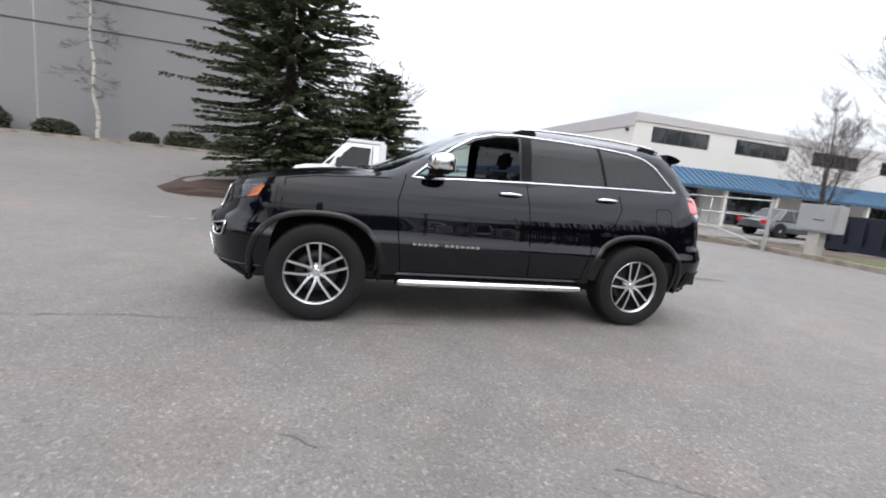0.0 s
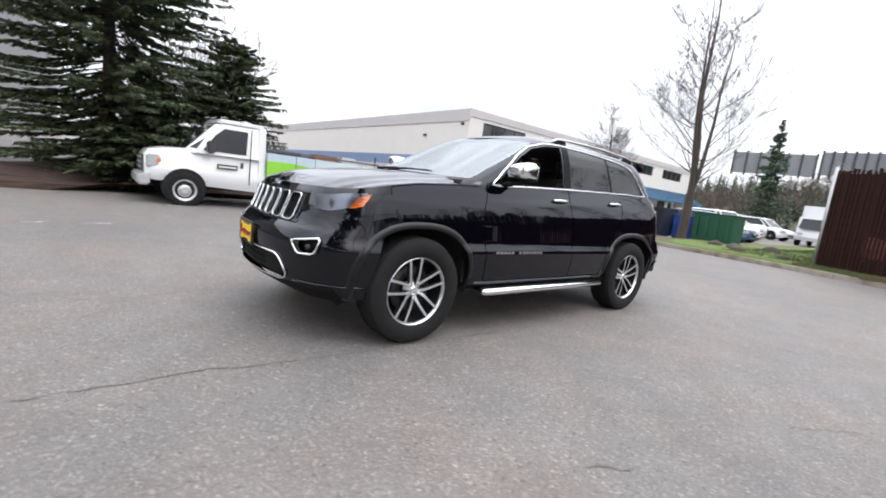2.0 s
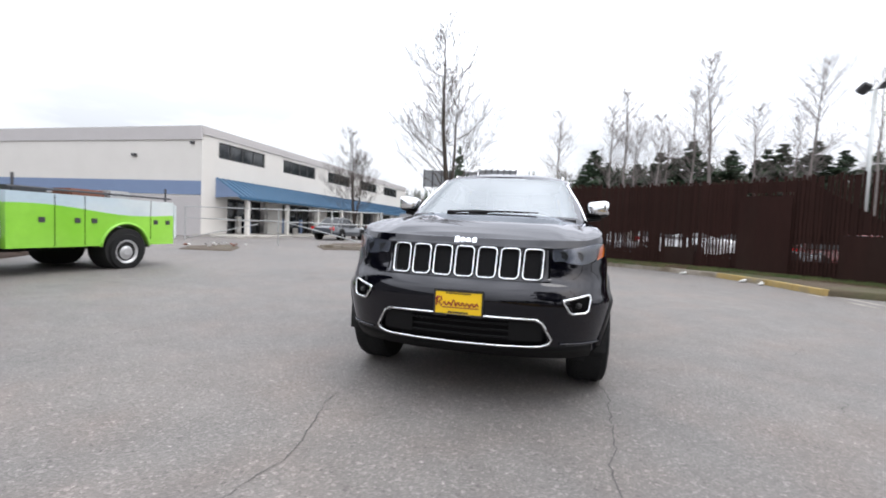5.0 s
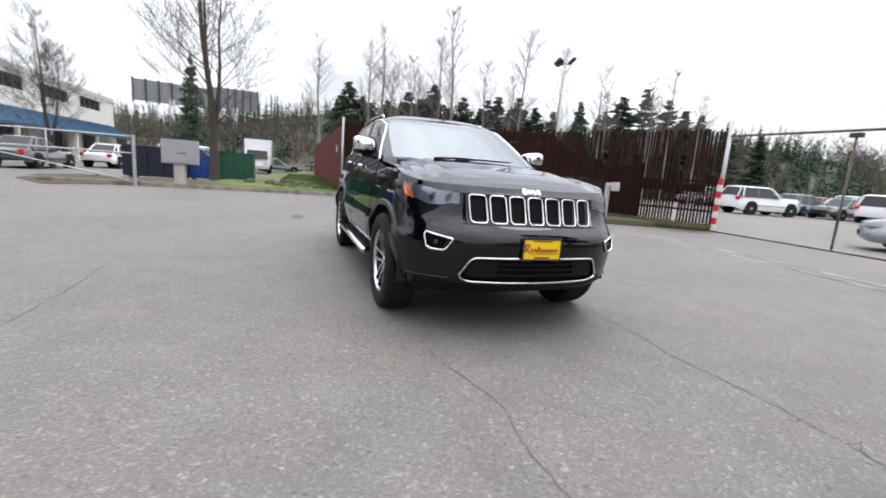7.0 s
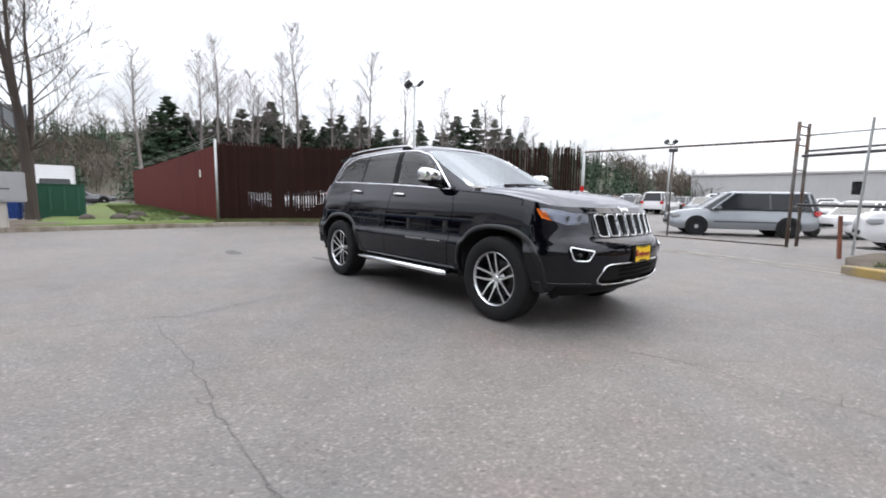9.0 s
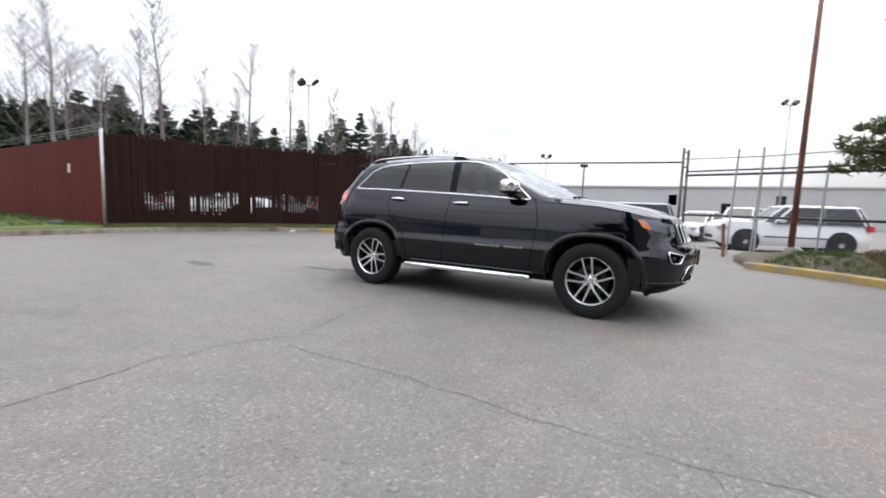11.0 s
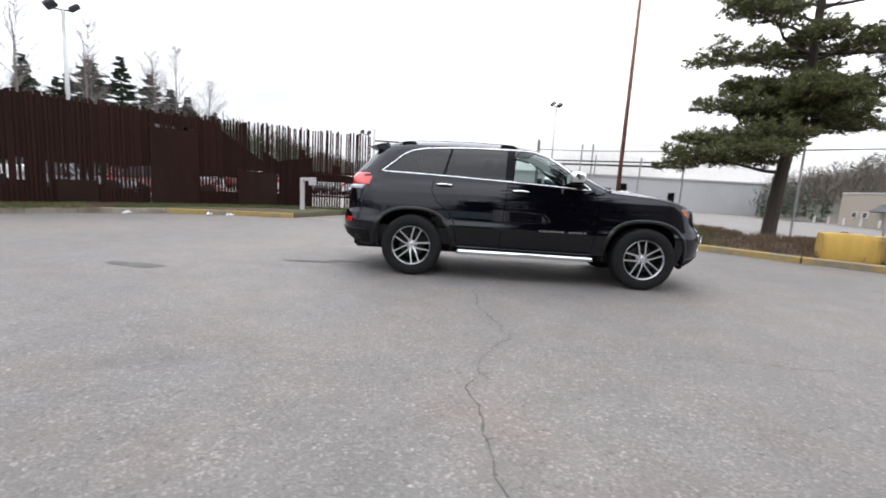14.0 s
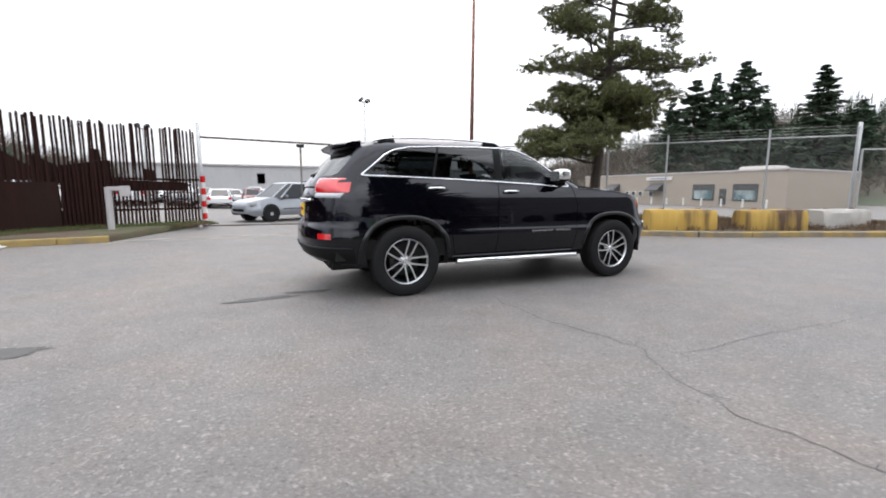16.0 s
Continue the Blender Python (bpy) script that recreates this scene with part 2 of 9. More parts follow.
M_BRUSH = material("bare_brush", (0.090, 0.073, 0.057), 0.95, vary=0.3, scale=0.15, island=0.3)
M_HILL = material("bare_wood_hill", (0.090, 0.078, 0.062), 0.95, vary=0.35, scale=0.25, bump=0.5, bump_scale=0.8, color2=(0.06, 0.07, 0.045), fac=(0.45, 0.6))


# ---- helpers for meshes ----
def box(bm, x0, x1, y0, y1, z0, z1, m=None, bevel=0.0):
    """A box, bevelled if asked, put through the matrix m."""
    r = bmesh.ops.create_cube(bm, size=1.0)
    for v in r["verts"]:
        v.co = Vector(((x0 + x1) / 2 + v.co.x * (x1 - x0), (y0 + y1) / 2 + v.co.y * (y1 - y0), (z0 + z1) / 2 + v.co.z * (z1 - z0)))
    vs = r["verts"]
    if bevel > 0:
        es = list({e for v in vs for e in v.link_edges})
        g = bmesh.ops.bevel(bm, geom=es, offset=bevel, segments=2, affect="EDGES", clamp_overlap=True)
        vs = list({v for f in g["faces"] for v in f.verts} | {v for v in vs if v.is_valid})
    if m is not None:
        for v in vs:
            v.co = m @ v.co
    return vs


def rod(bm, a, b, r0, r1=None, seg=8, caps=True):
    """A round bar from a to b."""
    a, b = Vector(a), Vector(b)
    r1 = r0 if r1 is None else r1
    d = (b - a).normalized()
    up = Vector((0, 0, 1)) if abs(d.z) < 0.95 else Vector((1, 0, 0))
    u = d.cross(up).normalized()
    w = d.cross(u)
    rings = []
    for p, r in ((a, r0), (b, r1)):
        rings.append([bm.verts.new(p + r * (math.cos(k * math.tau / seg) * u + math.sin(k * math.tau / seg) * w)) for k in range(seg)])
    for k in range(seg):
        bm.faces.new((rings[0][k], rings[0][(k + 1) % seg], rings[1][(k + 1) % seg], rings[1][k]))
    if caps:
        bm.faces.new(rings[0])
        bm.faces.new(rings[1][::-1])


def tube(bm, pts, r, seg=8, closed=False, flat=1.0):
    """A pipe along a line of points; r a number or one radius for each point."""
    pts = [Vector(p) for p in pts]
    n = len(pts)
    rs = [r] * n if isinstance(r, (int, float)) else list(r)
    rings = []
    u = None
    for k, p in enumerate(pts):
        a = pts[(k - 1) % n] if closed or k else pts[0]
        b = pts[(k + 1) % n] if closed or k < n - 1 else pts[-1]
        d = (b - a).normalized()
        if u is None:
            up = Vector((0, 0, 1)) if abs(d.z) < 0.9 else Vector((1, 0, 0))
            u = d.cross(up).normalized()
        u = (u - d * u.dot(d)).normalized()
        w = d.cross(u)
        rings.append([bm.verts.new(p + rs[k] * (math.cos(q * math.tau / seg) * u + flat * math.sin(q * math.tau / seg) * w)) for q in range(seg)])
    for k in range(n if closed else n - 1):
        a, b = rings[k], rings[(k + 1) % n]
        for q in range(seg):
            bm.faces.new((a[q], a[(q + 1) % seg], b[(q + 1) % seg], b[q]))
    if not closed:
        bm.faces.new(rings[0][::-1])
        bm.faces.new(rings[-1])


def lathe(bm, profile, seg=32, m=None):
    """Turns (radius, y) pairs about the y axis."""
    rings = []
    for r, y in profile:
        ring = []
        for k in range(seg):
            a = k * math.tau / seg
            co = Vector((r * math.cos(a), y, r * math.sin(a)))
            ring.append(bm.verts.new(m @ co if m is not None else co))
        rings.append(ring)
    for a, b in zip(rings, rings[1:]):
        for k in range(seg):
            bm.faces.new((a[k], a[(k + 1) % seg], b[(k + 1) % seg], b[k]))
    return rings


def finish(bm, name, mat, smooth=False, angle=None):
    bmesh.ops.recalc_face_normals(bm, faces=bm.faces)
    me = bpy.data.meshes.new(name)
    bm.to_mesh(me)
    bm.free()
    for mt in (mat if isinstance(mat, (list, tuple)) else [mat]):
        me.materials.append(mt)
    if smooth:
        me.polygons.foreach_set("use_smooth", [True] * len(me.polygons))
        if angle:
            me.set_sharp_from_angle(angle=radians(angle))
    return me


def part(name, bm, mat, parent, label="", smooth=False, angle=None):
    """Links a bmesh as one mesh object under a thing or a part."""
    ob = new(name, finish(bm, name, mat, smooth, angle))
    ob.parent = parent
    if label:
        ob["label"] = label
    return ob


def thing(name, label, category, group="", at=(0, 0, 0), turn=0.0):
    """An empty at a thing's base, to hold its parts."""
    ob = new(name)
    ob.matrix_basis = pose(*at, 0, 0, turn)
    return tagged(ob, label, category, group)


def solid(name, bm, mat, label="", category="", group="", kind="", smooth=False, angle=None):
    return tagged(new(name, finish(bm, name, mat, smooth, angle)), label, category, group, kind)


def smooth_step(a, b, x):
    t = min(1.0, max(0.0, (x - a) / (b - a)))
    return t * t * (3 - 2 * t)


# ---- ground ----
KERB_E = [(12.1, 9.2), (12.1, 7.2), (12.1, 5.0), (12.0, 2.6), (11.9, 0.0), (11.45, -2.2), (10.45, -3.9), (9.1, -5.2), (7.6, -5.85), (5.9, -6.15)]
KERB_W = [(-3.2, -5.55), (-4.2, -4.95), (-5.3, -4.05), (-6.3, -3.05), (-7.4, -2.25), (-8.6, -1.72), (-10.0, -1.25), (-11.0, -0.85), (-14.0, 0.4), (-18.0, 1.8)]


def ground_z(x, y):
    """Height of the land: level round the car, rising to the north-west, low hills far off."""
    z = 1.28 * smooth_step(8.5, 20.5, y) * smooth_step(2.0, -6.0, x)
    z -= 0.24 * smooth_step(-10.5, -14.0, y) * smooth_step(9.0, 5.0, x)
    r = math.hypot(x, y)
    z += 7.0 * smooth_step(80, 150, r) * (0.6 + 0.4 * math.sin(math.atan2(y, x) * 5 + 1)) + 2.0 * smooth_step(150, 900, r)
    return z


def ground_sheet():
    bm = bmesh.new()
    ticks = [s * v for v in (1500, 800, 400, 220, 150, 120, 100, 85, 70, 60, 50, 42, 36) for s in (-1, 1)] + [k * 1.5 for k in range(-21, 22)]
    ticks = sorted(set(ticks))
    grid = [[bm.verts.new((x, y, ground_z(x, y))) for y in ticks] for x in ticks]
    for a in range(len(ticks) - 1):
        for b in range(len(ticks) - 1):
            bm.faces.new((grid[a][b], grid[a + 1][b], grid[a + 1][b + 1], grid[a][b + 1]))
    return solid("ground", bm, M_ASPHALT, "worn grey asphalt lot with pale stone specks", "asphalt", kind="structure", smooth=True)


ground_sheet()


def offset_line(pts, d):
    out = []
    for k, p in enumerate(pts):
        a, b = Vector(pts[max(0, k - 1)]), Vector(pts[min(len(pts) - 1, k + 1)])
        t = (b - a).normalized()
        out.append((p[0] - t.y * d, p[1] + t.x * d))
    return out


def resample(pts, step):
    out = [Vector(pts[0])]
    for a, b in zip(pts, pts[1:]):
        a, b = Vector(a), Vector(b)
        n = max(1, round((b - a).length / step))
        out += [a + (b - a) * (k / n) for k in range(1, n + 1)]
    return out


def kerb_run(pts, mats, h=0.14, w=0.16, piece=1.0):
    """A kerb in cast lengths; mats(k, n) gives each length's material."""
    line = resample(pts, piece)
    k_ob = thing("kerb", "worn concrete kerb along the lot's edge", "kerb")
    tagged(k_ob, kind="structure")
    for k, (a, b) in enumerate(zip(line, line[1:])):
        d = b - a
        n = Vector((-d.y, d.x)).normalized() * w
        gap = d.normalized() * 0.006
        bm = bmesh.new()
        prev = None
        for f in (0, 0.5, 1):
            p = a + gap + (d - 2 * gap) * f
            wob = 0.012 * noise.noise(Vector((p.x * 1.3, p.y * 1.3, 0)))
            sec = [(0, -0.05), (0.012, h - 0.03 + wob), (0.04, h + wob), (0.9, h + wob), (1.0, h - 0.02), (1.0, -0.05)]
            cur = [bm.verts.new((p.x + n.x * q, p.y + n.y * q, z)) for q, z in sec]
            if prev:
                for i in range(6):
                    bm.faces.new((prev[i], prev[(i + 1) % 6], cur[(i + 1) % 6], cur[i]))
            else:
                bm.faces.new(cur)
            prev = cur
        bm.faces.new(prev[::-1])
        part("kerb_stone", bm, mats(k, len(line) - 1), k_ob)
    return k_ob


kerb_run(KERB_E, lambda k, n: M_KERB_YELLOW if k > n * 0.78 else M_KERB)
kerb_run(KERB_W[::-1], lambda k, n: M_KERB_YELLOW)


def edge_dist(x, y, poly):
    """How far a point lies from a closed outline."""
    best = 1e9
    for (x0, y0), (x1, y1) in zip(poly, poly[1:] + poly[:1]):
        dx, dy = x1 - x0, y1 - y0
        k = min(1, max(0, ((x - x0) * dx + (y - y0) * dy) / (dx * dx + dy * dy + 1e-12)))
        best = min(best, math.hypot(x0 + k * dx - x, y0 + k * dy - y))
    return best


def bed_z(x, y, poly, z, dome):
    n = noise.noise(Vector((x * 0.6, y * 0.6, 3.0)))
    return z + (dome * (0.7 + 0.5 * n) + 0.03 * n) * smooth_step(0.0, 1.5, edge_dist(x, y, poly))


def bed(name, outline, z, mat, label, category, dome=0.0, edge=None):
    """A planted strip: an outline filled and gently domed."""
    bm = bmesh.new()
    vs = [bm.verts.new((x, y, z)) for x, y in outline]
    f = bm.faces.new(vs)
    bmesh.ops.triangulate(bm, faces=[f], quad_method="FIXED", ngon_method="EAR_CLIP")
    for _ in range(5):
        long_e = [e for e in bm.edges if e.calc_length() > 0.8]
        if not long_e:
            break
        bmesh.ops.subdivide_edges(bm, edges=long_e, cuts=1, use_grid_fill=False)
        bmesh.ops.triangulate(bm, faces=[q for q in bm.faces if len(q.verts) > 3], quad_method="FIXED", ngon_method="EAR_CLIP")
    rim = {v for e in bm.edges if e.is_boundary for v in e.verts}
    for v in bm.verts:
        n = noise.noise(Vector((v.co.x * 0.6, v.co.y * 0.6, 3.0)))
        v.co.z = z if v in rim else bed_z(v.co.x, v.co.y, outline, z, dome)
        if edge is not None and v in rim:
            v.co.z = ground_z(v.co.x, v.co.y) + edge
    skirt = bmesh.ops.extrude_edge_only(bm, edges=[e for e in bm.edges if e.is_boundary])
    for g in skirt["geom"]:
        if isinstance(g, bmesh.types.BMVert):
            g.co.z -= 0.25
    return solid(name, bm, mat, label, category, kind="structure", smooth=True)


E_IN = offset_line(KERB_E, 0.12)
FENCE_LINE = [(13.1, -0.41), (12.25, -2.9), (10.95, -5.2), (9.35, -7.1), (7.1, -8.95), (4.45, -10.22)]
def verge_strip():
    """The narrow planted strip between the kerb and the slatted fence."""
    inner = resample(offset_line(KERB_E[4:], 0.13), 0.5)
    outer = resample([(x + 0.15, y - 0.1) for x, y in FENCE_LINE], 0.5)
    n = 44
    pick = lambda line, f: line[min(len(line) - 2, int(f * (len(line) - 1)))].lerp(line[min(len(line) - 1, int(f * (len(line) - 1)) + 1)], f * (len(line) - 1) - min(len(line) - 2, int(f * (len(line) - 1))))
    bm = bmesh.new()
    prev = None
    for k in range(n + 1):
        p, q = pick(inner, k / n), pick(outer, k / n)
        cur = [bm.verts.new((p.x, p.y, -0.05))]
        for j in range(6):
            c = p.lerp(q, j / 5)
            z = 0.12 if j in (0, 5) else 0.16
            cur.append(bm.verts.new((c.x, c.y, z + 0.03 * noise.noise(Vector((c.x * 1.5, c.y * 1.5, 1))))))
        if prev:
            for j in range(6):
                bm.faces.new((prev[j], cur[j], cur[j + 1], prev[j + 1]))
        prev = cur
    foot = [bm.verts.new((v.co.x, v.co.y, -0.06)) for v in prev[1:]]
    for j in range(5):
        bm.faces.new((prev[j + 1], prev[j + 2], foot[j + 1], foot[j]))
    solid("grass_verge", bm, M_GRASS_BED, "patchy brown and green verge below the fence", "grass verge", kind="structure", smooth=True)


verge_strip()
bed("soil_verge", [(x, y) for x, y in E_IN[:4]] + [(14.4, 3.2), (16.2, 3.6), (16.5, 5.6), (14.2, 6.6), (13.2, 9.0)], 0.122, M_SOIL, "bare soil verge by the cabinet", "soil", dome=0.08)
bed("lawn", [(12.3, 4.7), (12.2, 2.6), (12.1, 0.2), (13.0, -0.3), (44, -0.75), (44, 1.5), (20.5, 2.3), (17, 2.5), (15, 3.4)], 0.15, M_LAWN, "green lawn strip by the red fence", "lawn", dome=0.05)
W_IN = offset_line(KERB_W, 0.02)
W_BED = W_IN + [(-18.5, -0.4), (-14, -1.7), (-11.6, -3.6), (-9.8, -5.3), (-8.1, -6.6), (-6.0, -8.3), (-3.9, -9.2), (-3.3, -8.6), (-3.0, -7.0)]
bed("west_bed", W_BED, 0.12, M_SOIL, "rough soil bed with dead grass", "soil", dome=0.26)
bed("mulch_mound", [(-5.9, 9.5), (-5.2, 9.1), (-4.0, 9.2), (-2.9, 10.2), (1.2, 10.6), (3.5, 12.2), (3.0, 15.5), (-1.0, 16.6), (-4.5, 15.2), (-6.3, 12.4), (-6.4, 10.4)], 0.14, M_MULCH, "brown bark mulch mound under the spruce", "mulch", dome=0.42, edge=0.03)


def ribbon(name, pts, width, mat, label, category, z=0.004):
    """A straight-edged line on the ground: paint or a gutter."""
    line = resample(pts, 0.6)
    bm = bmesh.new()
    prev = None
    for k, p in enumerate(line):
        a, b = line[max(0, k - 1)], line[min(len(line) - 1, k + 1)]
        t = (b - a).normalized()
        n = Vector((-t.y, t.x)) * width / 2
        cur = [bm.verts.new((p.x + s * n.x, p.y + s * n.y, ground_z(p.x, p.y) + z)) for s in (1, -1)]
        if prev:
            bm.faces.new((prev[0], cur[0], cur[1], prev[1]))
        prev = cur
    return solid(name, bm, mat, label, category, kind="structure")


def crack(pts, width, seed, gaps=0.0):
    """A jagged crack: it strays from its line, swells and thins, breaks off and sends out short spurs."""
    rng = random.Random(seed)
    line = resample(pts, 0.045)
    bm = bmesh.new()
    def strip(ps, ws):
        prev = None
        for k, p in enumerate(ps):
            t = (ps[min(len(ps) - 1, k + 1)] - ps[max(0, k - 1)]).normalized()
            n = Vector((-t.y, t.x)) * ws[k] / 2
            cur = [bm.verts.new((p.x + q * n.x, p.y + q * n.y, ground_z(p.x, p.y) + 0.003)) for q in (1, -1)]
            if prev:
                bm.faces.new((prev[0], cur[0], cur[1], prev[1]))
            prev = cur
    stray, run, ws = 0.0, [], []
    for k, p in enumerate(line):
        t = (line[min(len(line) - 1, k + 1)] - line[max(0, k - 1)]).normalized()
        n = Vector((-t.y, t.x))
        stray = 0.86 * stray + rng.uniform(-0.016, 0.016)
        wide = 0.04 * noise.noise(Vector((p.x * 1.7, p.y * 1.7, seed)))
        q = p + n * (stray + wide)
        open_here = noise.noise(Vector((p.x * 1.1, p.y * 1.1, seed + 9.0))) > gaps - 0.75
        if open_here:
            run.append(q)
            ws.append(width * rng.uniform(0.35, 1.25) * (0.8 + 0.5 * noise.noise(Vector((p.x * 2.5, p.y * 2.5, seed + 4.0)))))
            if rng.random() < 0.07:
                d = (t * rng.uniform(-1, 1) + n * rng.choice((-1, 1))).normalized()
                spur = [q]
                for _ in range(rng.randrange(2, 6)):
                    d = (d + Vector((rng.uniform(-0.6, 0.6), rng.uniform(-0.6, 0.6)))).normalized()
                    spur.append(spur[-1] + d * 0.03)
                strip(spur, [width * 0.45] * len(spur))
        if (not open_here or k == len(line) - 1) and run:
            if len(run) > 2:
                strip(run, ws)
            run, ws = [], []
    return solid("asphalt_crack", bm, M_CRACK, "thin jagged dark crack in the asphalt", "crack", kind="structure")


# ---- the black car ----
def gloss_paint(name, color, ior):
    """Dark car paint: a faintly mottled base under a clear lacquer."""
    m = bpy.data.materials.new(name)
    m.use_nodes = True
    nt = m.node_tree
    nt.nodes.clear()
    out = nt.nodes.new("ShaderNodeOutputMaterial")
    base = nt.nodes.new("ShaderNodeBsdfDiffuse")
    tex = nt.nodes.new("ShaderNodeTexNoise")
    tex.inputs["Scale"].default_value = 900
    ramp = nt.nodes.new("ShaderNodeValToRGB")
    ramp.color_ramp.elements[0].color = (*[c * 0.6 for c in color], 1)
    ramp.color_ramp.elements[1].color = (*[c * 1.6 for c in color], 1)
    nt.links.new(tex.outputs["Fac"], ramp.inputs["Fac"])
    nt.links.new(ramp.outputs["Color"], base.inputs["Color"])
    gloss = nt.nodes.new("ShaderNodeBsdfGlossy")
    gloss.inputs["Roughness"].default_value = 0.03
    gloss.inputs["Color"].default_value = (0.95, 0.955, 1, 1)
    dust = nt.nodes.new("ShaderNodeTexNoise")
    dust.inputs["Scale"].default_value = 4
    rough = nt.nodes.new("ShaderNodeMapRange")
    rough.inputs["To Min"].default_value, rough.inputs["To Max"].default_value = 0.0, 0.035
    nt.links.new(dust.outputs["Fac"], rough.inputs["Value"])
    nt.links.new(rough.outputs["Result"], gloss.inputs["Roughness"])
    fr = nt.nodes.new("ShaderNodeFresnel")
    fr.inputs["IOR"].default_value = ior
    mx = nt.nodes.new("ShaderNodeMixShader")
    nt.links.new(fr.outputs[0], mx.inputs[0])
    nt.links.new(base.outputs[0], mx.inputs[1])
    nt.links.new(gloss.outputs[0], mx.inputs[2])
    nt.links.new(mx.outputs[0], out.inputs["Surface"])
    return m


M_PAINT = gloss_paint("black_paint", (0.0011, 0.0011, 0.0026), 1.5)
M_FLARE = material("satin_black_paint", (0.006, 0.006, 0.007), 0.33, vary=0.1, scale=12, spec=0.42)
M_CLADDING = material("black_plastic", (0.006, 0.006, 0.0065), 0.6, vary=0.15, scale=12, spec=0.15, bump=0.08, bump_scale=150)
M_LINER = material("wheel_liner", (0.007, 0.007, 0.007), 0.9, vary=0.2, scale=6)
M_CHROME = material("chrome", (0.82, 0.83, 0.85), 0.08, metal=1.0, vary=0.03, scale=5)
M_SATIN = material("satin_steel", (0.70, 0.71, 0.73), 0.22, metal=1.0, vary=0.08, scale=9)
M_RUBBER = material("tyre_rubber", (0.0105, 0.0105, 0.011), 0.85, spec=0.25, vary=0.2, scale=9, bump=0.12, bump_scale=80)
M_RIM = material("machined_alloy", (0.66, 0.67, 0.69), 0.28, metal=0.9, vary=0.06, scale=8)
M_RIM_DARK = material("near_black_alloy", (0.010, 0.010, 0.012), 0.5, spec=0.3, vary=0.1, scale=8)
M_DISC = material("brake_disc", (0.05, 0.05, 0.05), 0.5, metal=0.6, vary=0.2, scale=10)
M_GLASS_CLEAR = glass_material("side_glass", (0.62, 0.76, 0.72), see=0.85)
M_GLASS_SCREEN = glass_material("windscreen_glass", (0.60, 0.70, 0.72), see=0.8, ior=3.4, sheen=(0.84, 0.885, 0.92))
M_GLASS_DARK = glass_material("privacy_glass", (0.55, 0.62, 0.66), see=0.16)
M_GLASS_REAR = glass_material("rear_glass", (0.55, 0.62, 0.66), see=0.16, ior=2.3)
M_GLASS_LAMP = glass_material("lamp_glass", (0.8, 0.83, 0.9), see=0.85)
M_INTERIOR = material("dark_cabin_trim", (0.022, 0.021, 0.021), 0.7, vary=0.2, scale=6)
M_SEAT = material("black_leather", (0.025, 0.024, 0.024), 0.5, vary=0.2, scale=8)
M_HEADLINER = material("grey_headliner", (0.16, 0.155, 0.15), 0.9, vary=0.08, scale=10)
M_AMBER = material("amber_lens", (0.80, 0.17, 0.012), 0.15, coat=1.0, vary=0.1, scale=20)
M_RED_LENS = material("red_lens", (0.55, 0.012, 0.015), 0.12, coat=1.0, vary=0.12, scale=18)
M_CLEAR_LENS = material("clear_lens", (0.40, 0.41, 0.43), 0.12, coat=1.0, vary=0.1, scale=15)
M_LAMP_CORE = material("lamp_reflector", (0.24, 0.25, 0.285), 0.22, metal=0.7, vary=0.3, scale=22)
M_PLATE = material("yellow_plate", (0.85, 0.55, 0.01), 0.35, vary=0.06, scale=12)
M_PLATE_RED = material("plate_red", (0.25, 0.02, 0.02), 0.5, vary=0.05)
M_PLATE_INK = material("plate_black", (0.015, 0.015, 0.015), 0.5, vary=0.05)
M_GRILLE_BACK = material("grille_mesh_black", (0.0035, 0.0035, 0.004), 0.6, vary=0.5, scale=60, spec=0.1)
M_GAP = material("panel_gap", (0.001, 0.001, 0.001), 1.0, spec=0.0, vary=0.1)

HUB, HUB_Z = 1.4575, 0.385
X_FRONT, X_REAR = -1.72, 1.82           # where the plan's end curves begin


def table(rows):
    xs, ys = [r[0] for r in rows], [r[1] for r in rows]
    return lambda v: float(np.interp(v, xs, ys))


nose_x = table([(0.30, -2.17), (0.37, -2.30), (0.43, -2.345), (0.55, -2.36), (0.65, -2.37), (0.70, -2.368), (0.75, -2.345), (0.81, -2.275), (0.86, -2.245), (1.00, -2.205), (1.05, -2.165), (1.10, -2.10)])
tail_x = table([(0.33, 2.26), (0.42, 2.42), (0.50, 2.475), (0.62, 2.485), (0.76, 2.47), (0.80, 2.435), (0.95, 2.43), (1.10, 2.41), (1.22, 2.345), (1.30, 2.29)])
half_w = table([(0.30, 0.866), (0.40, 0.893), (0.52, 0.918), (0.62, 0.935), (0.66, 0.940), (0.68, 0.936), (0.73, 0.914), (0.76, 0.911), (0.90, 0.902), (1.00, 0.886), (1.06, 0.873), (1.12, 0.854), (1.20, 0.824), (1.30, 0.782)])
low_z = table([(-2.4, 0.40), (-2.1, 0.34), (-1.95, 0.33), (-0.95, 0.40), (0.95, 0.40), (1.95, 0.34), (2.2, 0.36), (2.5, 0.42)])
top_z = table([(-2.4, 1.035), (-2.05, 1.055), (-1.85, 1.095), (-1.5, 1.150), (-1.1, 1.180), (-0.75, 1.196), (-0.3, 1.222), (0.3, 1.244), (1.0, 1.270), (1.75, 1.290), (2.1, 1.262), (2.5, 1.215)])


def end_curve(th, n):
    c, s = math.cos(th), math.sin(th)
    return abs(c) ** (2 / n), abs(s) ** (2 / n)


